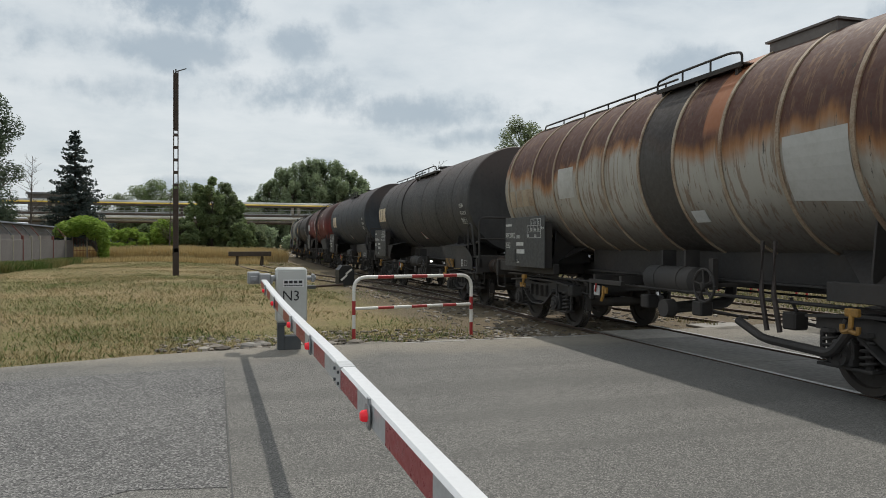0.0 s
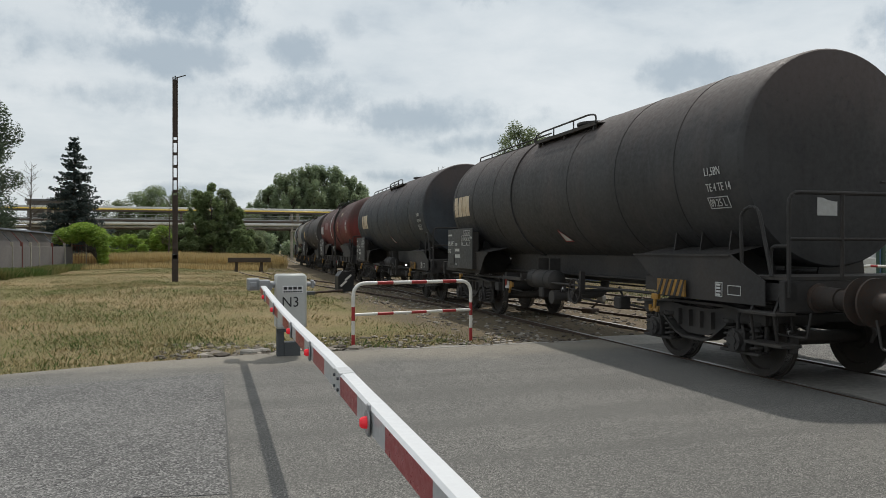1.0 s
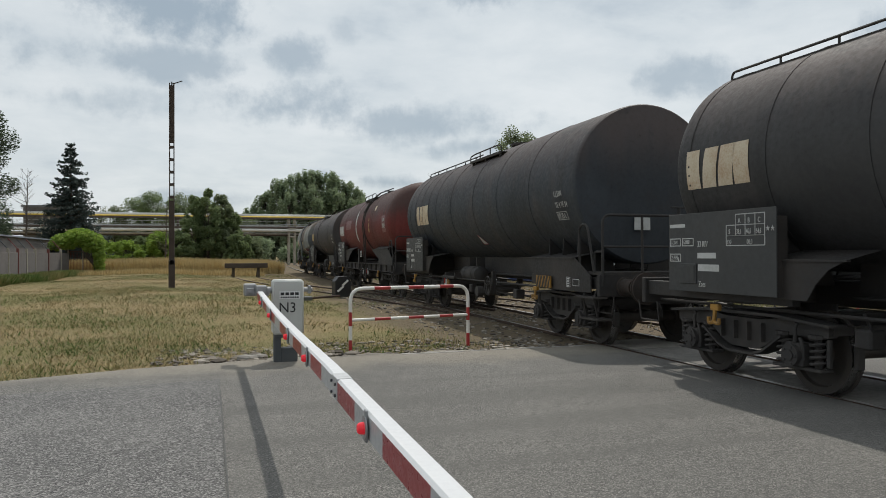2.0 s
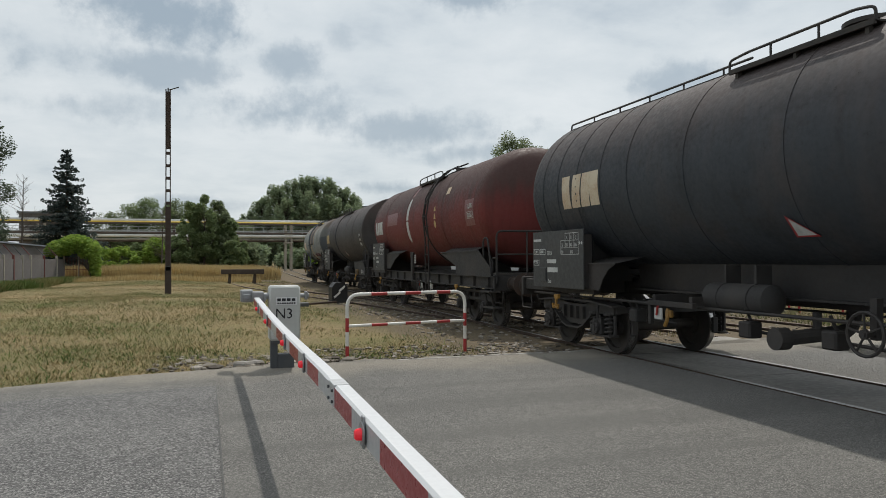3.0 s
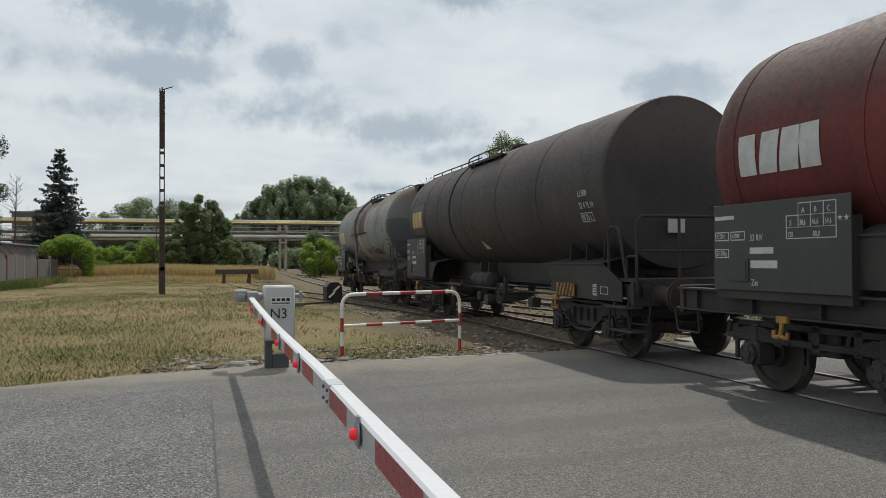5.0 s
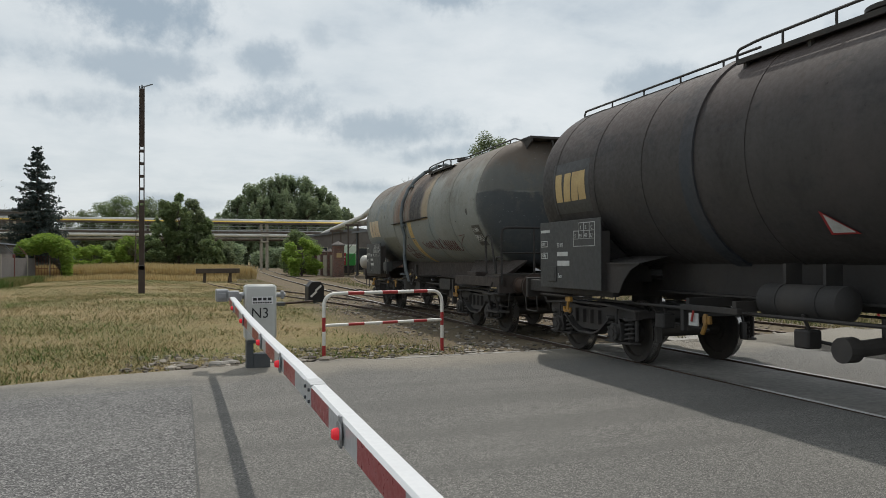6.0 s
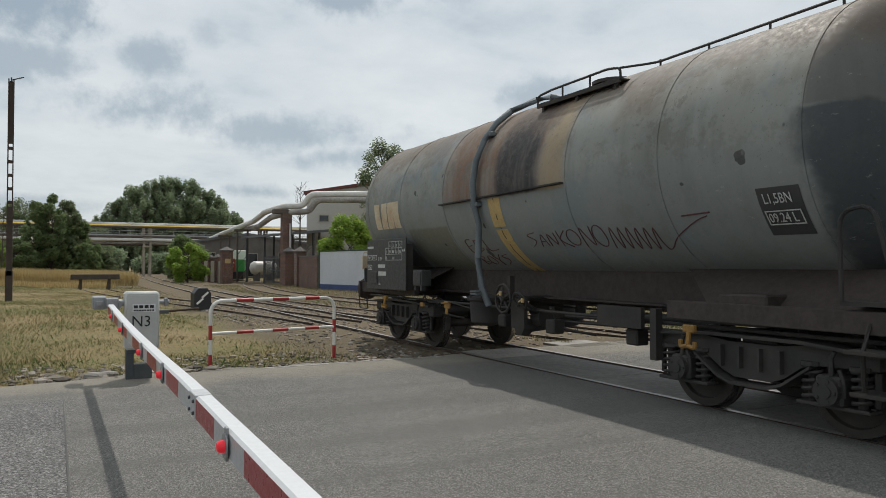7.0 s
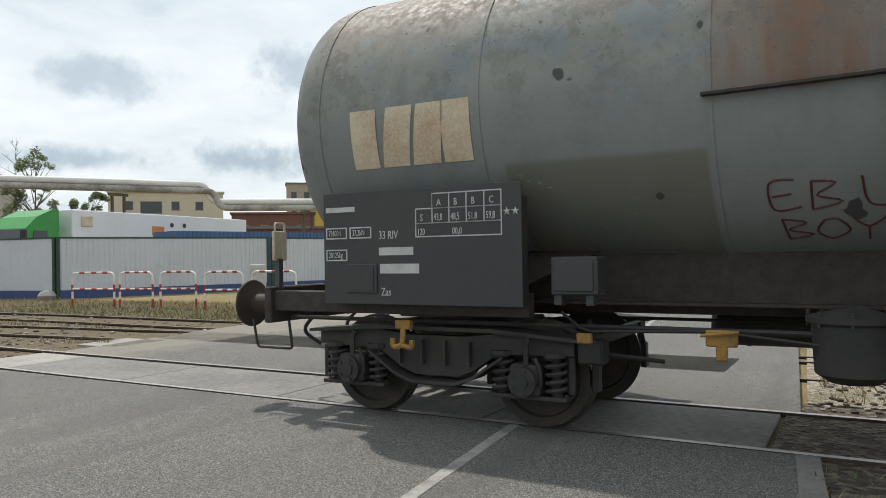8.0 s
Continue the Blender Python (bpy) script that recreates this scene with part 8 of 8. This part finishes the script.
part("head", bm, M_RACK, _tall)
bm = B()
box(bm, 0.10, 0.24, -0.62, -0.48, -0.1, 5.0)
part("steel_post", bm, M_PIPE_GREY, _tall)
_wall = thing("brick_wall", label="low brown brick wall beside the hoarding", category="wall")
wall_run(_wall, "wall", (17.0, 56.4), (16.4, 49.9), 2.2, 0.3, M_BRICKWORK)
wall_run(_wall, "coping", (17.0, 56.4), (16.4, 49.9), 2.28, 0.4, M_FENCE_SLAB, 2.2)
_pw = thing("works_wall", label="long slab wall with brick piers beside the works gate", category="wall")
for i in range(6):
    y = 71.5 + i * 3.6
    wall_run(_pw, "panel", (13.95, y - 2.0), (13.93, y + 1.3), 2.0, 0.12, M_FENCE_POST)
    bm = B()
    box(bm, 13.65, 14.2, y + 1.25, y + 1.75, -0.1, 2.35)
    part("pier", bm, M_BRICKWORK, _pw)
    bm = B()
    rod(bm, (13.92, y + 1.5, 2.35), (13.92, y + 1.5, 2.65), 0.42, 4, 0.04)
    part("pier_cap", bm, M_FENCE_SLAB, _pw)


def works_gate(x0, y0, x1, y1, label):
    root = thing("works_gate", label=label, category="gate", group="leaves of the works gate")
    a, b = Vector((x0, y0, 0)), Vector((x1, y1, 0))
    d = b - a
    at = Matrix.Translation(a) @ pose(0, 0, 0, 0, 0, math.degrees(math.atan2(d.y, d.x)))
    bm = B()
    for z in (0.15, 1.1, 2.15):
        box(bm, 0, d.length, -0.03, 0.03, z, z + 0.07)
    part("gate_rail", bm, M_DARKSTEEL, root, at=at)
    for i in range(int(d.length / 0.18)):
        bm = B()
        box(bm, i * 0.18, i * 0.18 + 0.03, -0.015, 0.015, 0.1, 2.35)
        part("gate_bar", bm, M_DARKSTEEL, root, at=at)


works_gate(14.2, 70.0, 15.3, 75.0, "open dark steel bar gate at the works entrance")
works_gate(16.7, 59.2, 16.3, 65.0, "open dark steel bar gate at the works entrance")
_sg = thing("warning_board", pose(14.75, 71.4, 0.0), "red and white warning board at the gate", "sign")
bm = B()
box(bm, -0.45, 0.45, -0.04, -0.01, 1.0, 2.2)
part("board", bm, M_REDP, _sg)
bm = B()
box(bm, -0.38, 0.38, -0.05, -0.042, 1.75, 1.86)
box(bm, -0.30, 0.30, -0.05, -0.042, 1.45, 1.53)
part("board_bars", bm, M_WHITE, _sg)
bm = B()
box(bm, -0.05, 0.05, 0.0, 0.08, -0.1, 2.2)
part("post", bm, M_DARKSTEEL, _sg)
_lc = thing("shunting_engine", pose(17.4, 82, 0, 0, 0, 75), "small green and white works locomotive behind the gate", "locomotive")
bm = B()
box(bm, -3.5, 3.5, -1.2, 1.2, 0.9, 2.2, 0.06)
part("hood", bm, M_GREEN, _lc)
bm = B()
box(bm, -1.0, 1.0, -1.3, 1.3, 1.0, 3.2, 0.08)
part("cab", bm, M_WHITE, _lc)
bm = B()
box(bm, -0.8, 0.8, -1.31, 1.31, 2.2, 2.9)
part("window", bm, M_GLASS, _lc)
bm = B()
box(bm, -3.6, 3.6, -1.1, 1.1, 0.1, 0.9, 0.04)
part("chassis", bm, M_FRAME, _lc)
_tk = thing("storage_tank", pose(19.3, 77, 0, 0, 0, 20), "small white horizontal storage tank on feet", "tank")
bm = B()
lathe(bm, [(-1.5, 0.0), (-1.45, 0.35), (-1.25, 0.62), (-1.1, 0.68), (1.1, 0.68), (1.25, 0.62), (1.45, 0.35), (1.5, 0.0)], "x", 24, (0, 0, 1.3))
part("shell", bm, M_WHITE, _tk, smooth=True)
for x in (-0.8, 0.8):
    bm = B()
    box(bm, x - 0.1, x + 0.1, -0.5, 0.5, -0.1, 0.85)
    part("foot", bm, M_FENCE_SLAB, _tk)
_cn = thing("loading_canopy", pose(20.2, 69.5, 0, 0, 0, 8), "dark flat loading canopy on thin posts", "canopy")
bm = B()
plate(bm, [(-3.2, 4.2), (3.2, 4.8), (3.2, 5.05), (-3.2, 4.4)], -5, 5)
part("roof", bm, M_GREYROOF, _cn)
for x in (-2.8, 0, 2.8):
    for y in (-4.5, 0, 4.5):
        bm = B()
        box(bm, x - 0.08, x + 0.08, y - 0.08, y + 0.08, -0.1, 4.4 + (x + 3.2) * 0.09)
        part("post", bm, M_DARKSTEEL, _cn)


def simple_house(name, label, x, y, turn, w, d, h, ridge, wall, roof, windows=(), trim=True):
    root = thing(name, pose(x, y, 0, 0, 0, turn), label, "building")
    bm = B()
    out = [(-w / 2, -0.1), (w / 2, -0.1), (w / 2, h), (0, h + ridge), (-w / 2, h)] if ridge else [(-w / 2, -0.1), (w / 2, -0.1), (w / 2, h), (-w / 2, h)]
    plate(bm, out, 0, d)
    part("wall", bm, wall, root)
    bm = B()
    if ridge:
        plate(bm, [(-w / 2 - 0.3, h - 0.12), (-w / 2 - 0.3, h + 0.16), (0, h + ridge + 0.2), (w / 2 + 0.3, h + 0.16), (w / 2 + 0.3, h - 0.12), (0, h + ridge - 0.08)], -0.25, d + 0.2)
    else:
        box(bm, -w / 2 - 0.25, w / 2 + 0.25, -0.25, d + 0.25, h, h + 0.3)
    part("roof", bm, roof, root)
    for wx, wz, ww, wh in windows:
        bm = B()
        box(bm, wx - ww / 2, wx + ww / 2, -0.06, 0.1, wz, wz + wh)
        win = part("window", bm, M_FENCE_POST, root)
        bm = B()
        box(bm, wx - ww / 2 + 0.08, wx + ww / 2 - 0.08, -0.075, -0.062, wz + 0.08, wz + wh - 0.08)
        part("pane", bm, M_GLASS, win)
    return root


simple_house("warehouse", "large pale gabled warehouse with a red-brown roof edge", 30.4, 68.1, -23.5, 17.8, 30, 8.75, 1.35, M_RENDER, M_ROOF, [(-7.2, 5.9, 1.0, 0.7)])
simple_house("office_block", "cream flat-roofed factory block with a few windows", 90.3, 107.0, -40, 19, 16, 13.3, 0, M_CREAM, M_CREAM, [(-6.2, 10.2, 1.4, 1.6), (-2.6, 9.6, 3.6, 2.2), (1.4, 10.2, 1.4, 1.6), (5.4, 10.2, 1.4, 1.6)])
simple_house("silo_tower", "grey industrial tower with dark openings", 137.4, 116.8, -48, 6.4, 7, 19.0, 0, M_FENCE_POST, M_GREYROOF, [(-1.5, 15.5, 1.4, 1.6), (1.5, 15.5, 1.4, 1.6), (-1.5, 11, 1.4, 1.6), (1.5, 11, 1.4, 1.6)])
simple_house("old_workshop", "old brown workshop with small windows", 84.0, 76.5, -48, 12, 9, 8.0, 0, M_BRICK, M_BRICK, [(-4, 5.2, 1.0, 1.2), (-1.3, 5.2, 1.0, 1.2), (1.3, 5.2, 1.0, 1.2), (4, 5.2, 1.0, 1.2)])
M_YELLOW_WALL = worn("yellow sheet cladding", (0.52, 0.38, 0.06), (0.42, 0.30, 0.06), 0.6, 1.0, amount=0.5)
simple_house("sheet_hall", "far hall with yellow sheet cladding", 118.0, 86.0, -54, 17, 14, 16.5, 0, M_YELLOW_WALL, M_GREYROOF, [(-2.5, 12.2, 1.8, 1.6), (2.0, 12.2, 1.8, 1.6)])
simple_house("brick_annex", "long low brick annex beside the yard", 66.0, 60.0, -48, 40, 8, 4.9, 0, M_BRICK, M_GREYROOF)
simple_house("low_workshop", "low grey workshop behind the works gate", 22.0, 96.0, -12, 17, 8, 4.2, 1.3, M_FENCE_SLAB, M_GREYROOF, [(-5, 1.2, 2.2, 2.0), (0, 0.1, 2.6, 3.0), (5, 1.2, 2.2, 2.0)])
simple_house("chimney_block", "far dark flat-roofed building with two stubby chimneys", -22.0, 120, 0, 7, 8, 8.5, 0, M_FENCE_SLAB, M_GREYROOF)
for _x in (-19.8, -20.9):
    bm = B()
    rod(bm, (_x, 121, 8.6), (_x, 121, 10.4), 0.45, 12)
    tagged(part("chimney_stack", bm, M_FENCE_SLAB), "stubby round grey chimney on the far roof", "chimney", "chimneys of the far roof")

# ---------------------------------------------------------------- pipelines
def pipeline():
    root = thing("pipeline", label="pale lagged twin pipeline on piers above the yard", category="pipeline")
    up = [(21.0, 119.0, 5.4), (19.5, 105.0, 5.45), (17.8, 86.0, 5.55), (16.6, 70.0, 5.7), (16.2, 64.0, 6.2), (16.9, 60.2, 6.45), (18.2, 59.4, 6.45), (18.6, 59.1, 7.4), (22.6, 57.0, 7.42), (30.2, 51.9, 7.35), (41.2, 44.2, 7.25), (41.5, 44.0, 5.95), (42.5, 43.2, 5.95), (47, 38, 5.95), (62, 26, 5.9)]
    bm = B()
    pipe(bm, bend(up, 0.7, 6), 0.25, 14)
    part("upper_pipe", bm, M_PIPE, root, "smooth pale lagged pipe", smooth=True)
    low = [(x + 0.35, y - 0.55, z - (0.50 if y < 72 else 0.1)) for x, y, z in up]
    bm = B()
    pipe(bm, bend(low, 0.7, 6), 0.24, 14)
    part("lower_pipe", bm, M_PIPE_BARE, root, "peeling grey and white lagged pipe", smooth=True)
    for x, y, z in ((16.7, 75, 5.1), (17.6, 88, 5.0), (27.0, 53.8, 6.4), (36.0, 47.6, 6.4), (46.5, 38.6, 5.1)):
        bm = B()
        for dx in (-0.5, 0.5):
            box(bm, x + dx - 0.08, x + dx + 0.08, y - 0.08, y + 0.08, -0.1, z)
        for k in range(int(z / 1.3)):
            pipe(bm, [(x - 0.5, y, k * 1.3), (x + 0.5, y, k * 1.3 + 1.3)], 0.03, 4)
        box(bm, x - 0.8, x + 0.8, y - 0.1, y + 0.1, z - 0.15, z + 0.05)
        part("trestle", bm, M_RACK, root)


pipeline()


def pipe_bridge():
    root = thing("pipe_bridge", label="long far pipe bridge with yellow, grey and white pipes", category="pipe bridge")
    x0, x1, y = -95.0, 42.0, 119.5
    for z, dy, r, mat in ((7.75, 0.3, 0.16, M_PIPE_GREY), (7.38, -0.6, 0.15, M_PIPE_YELLOW), (7.62, -0.3, 0.10, M_PIPE_GREY), (5.35, -0.9, 0.24, M_PIPE), (4.85, -0.2, 0.16, M_PIPE_BARE), (5.95, 0.3, 0.20, M_PIPE_GREY), (6.0, -0.5, 0.12, M_PIPE_GREY), (4.6, 0.5, 0.12, M_RACK)):
        bm = B()
        rod(bm, (x0, y + dy, z), (x1, y + dy, z), r, 10)
        part("pipe", bm, mat, root, smooth=True)
    for z in (5.68, 7.1):
        bm = B()
        box(bm, x0, x1, y - 1.1, y - 0.95, z, z + 0.22)
        box(bm, x0, x1, y + 0.95, y + 1.1, z, z + 0.22)
        part("girder", bm, M_RACK, root)
    bm = B()
    for z in (6.25, 6.65):
        box(bm, x0, x1, y - 1.12, y - 1.08, z, z + 0.05)
    for i in range(92):
        x = x0 + i * 1.5
        box(bm, x, x + 0.05, y - 1.12, y - 1.08, 5.8, 6.7)
    part("walkway_railing", bm, M_PIPE_GREY, root)
    for i in range(8):
        x = -92 + i * 17.4
        bm = B()
        for dx in (-0.45, 0.45):
            box(bm, x + dx - 0.14, x + dx + 0.14, y - 0.9, y - 0.62, -0.1, 7.3)
            box(bm, x + dx - 0.14, x + dx + 0.14, y + 0.62, y + 0.9, -0.1, 7.3)
        box(bm, x - 0.6, x + 0.6, y - 1.1, y + 1.1, 4.25, 4.5)
        box(bm, x - 0.6, x + 0.6, y - 1.1, y + 1.1, 5.5, 5.7)
        part("trestle", bm, M_RACK if i % 2 else M_FENCE_POST, root)


pipe_bridge()

# ---------------------------------------------------------------- vehicles in the yard
def truck():
    d = Vector((14.3, 2.0, 0))
    ang = math.degrees(math.atan2(d.y, d.x))
    root = thing("articulated_truck", pose(21.4, 34.0, 0, 0, 0, ang), "green truck cab with a white box trailer behind the hoarding", "truck")
    bm = B()
    plate(bm, [(-2.0, 0.7), (0.2, 0.7), (0.2, 3.1), (-1.55, 3.05), (-1.95, 1.95)], -1.2, 1.2)
    part("cab", bm, M_GREEN, root)
    bm = B()
    plate(bm, [(-1.5, 3.05), (0.25, 3.05), (0.25, 3.95), (-0.1, 3.95), (-0.9, 3.6)], -1.15, 1.15)
    part("wind_deflector", bm, M_GREEN, root)
    bm = B()
    plate(bm, [(-1.25, 2.25), (-0.45, 2.25), (-0.45, 2.95), (-1.15, 2.95)], -1.225, 1.225)
    part("side_window", bm, M_GLASS, root)
    bm = B()
    plate(bm, [(-1.93, 2.10), (-1.90, 2.05), (-1.56, 3.0), (-1.6, 3.0)], -1.1, 1.1)
    part("windscreen", bm, M_GLASS, root)
    for y in (-1.5, 1.5):
        bm = B()
        box(bm, -2.0, -1.8, y - 0.15, y + 0.15, 2.35, 3.0, 0.05)
        part("mirror", bm, M_BLACKP, root)
    bm = B()
    box(bm, 0.9, 14.4, -1.25, 1.25, 1.2, 4.0, 0.03)
    part("trailer_box", bm, M_TRAILER, root)
    bm = B()
    box(bm, 6.1, 7.0, -1.27, -1.24, 2.85, 3.35)
    part("vent_grille", bm, M_ORANGE, root, "orange vent grille")
    bm = B()
    box(bm, 1.4, 2.1, -1.30, -1.25, 3.2, 3.7, 0.02)
    part("cooler_box", bm, M_LOGO, root)
    for x in (7.6, 8.6):
        bm = B()
        rod(bm, (x, -1.275, 3.45), (x, -1.25, 3.45), 0.13, 16)
        part("round_vent", bm, M_BLACKP, root)
    for x in (-1.0, 1.8, 10.8, 12.1, 13.4):
        for y in (-1.0, 1.0):
            bm = B()
            rod(bm, (x, y - 0.16, 0.45), (x, y + 0.16, 0.45), 0.5, 20)
            part("wheel", bm, M_BLACKP, root)
    bm = B()
    box(bm, -1.8, 14.2, -0.5, 0.5, 0.5, 1.2)
    part("chassis", bm, M_FRAME, root)


truck()
_ct = thing("shipping_container", pose(31.5, 29.6, 0, 0, 0, -14), "blue ribbed shipping container in the yard", "container")
bm = B()
ribbed(bm, -5.5, 5.5, 1.2, -0.02, 2.95, 0.25, 0.04)
part("body", bm, M_CONTAINER, _ct)


def excavator(x, y, turn, label):
    root = thing("excavator", pose(x, y, 0, 0, 0, turn), label, "excavator", "machines in the yard")
    bm = B()
    box(bm, -1.8, 1.2, -1.2, 1.2, 1.0, 2.4, 0.1)
    part("body", bm, M_ORANGE, root)
    bm = B()
    box(bm, -0.2, 1.3, -1.2, 0.0, 1.2, 3.0, 0.08)
    part("cab", bm, M_ORANGE, root)
    bm = B()
    box(bm, 0.0, 1.1, -1.23, -1.205, 2.0, 2.85)
    part("cab_window", bm, M_GLASS, root)
    bm = B()
    pipe(bm, bend([(1.0, 0.4, 1.6), (2.6, 0.4, 3.2), (3.6, 0.4, 2.9)], 0.6), 0.22, 8)
    part("boom", bm, M_ORANGE, root, smooth=True)
    for yy in (-1.1, 1.1):
        bm = B()
        box(bm, -1.9, 1.9, yy - 0.25, yy + 0.25, 0.0, 0.85, 0.2)
        part("track", bm, M_BLACKP, root)
    bm = B()
    rod(bm, (0.2, -0.6, 3.0), (0.2, -0.6, 3.18), 0.12, 12)
    part("beacon", bm, M_REDP, root, "red beacon")


excavator(20.6, 40.5, 150, "orange excavator with a red beacon in the yard")
_bx = thing("yard_box", pose(23.2, 41.0, 0, 0, 0, -20), "orange and white cab unit of a yard machine", "machine")
bm = B()
box(bm, -1.3, 0.3, -1.0, 1.0, 0.0, 3.4, 0.06)
part("cab", bm, M_ORANGE, _bx)
bm = B()
box(bm, 0.35, 3.6, -1.0, 1.0, 0.4, 3.35, 0.04)
part("box", bm, M_TRAILER, _bx)
excavator(22.6, 37.3, 200, "orange digger behind the hoarding")
bm = B()
box(bm, -0.25, 0.25, -0.35, 0.35, 0.0, 1.35, 0.03)
tagged(part("switch_cabinet", bm, M_PIPE_GREY, at=pose(24.9, 23.4, -0.1, 0, 0, -25)), "grey steel switch cabinet before the hoarding", "cabinet")
bm = B()
lathe(bm, [(0.0, 0.0), (0.05, 0.30), (0.25, 0.36), (0.42, 0.24), (0.5, 0.0)], "z", 12)
tagged(part("boulder", bm, M_STONE, at=pose(18.9, 29.3, -0.12), smooth=True), "grey boulder at the hoarding corner", "stone")
motions()
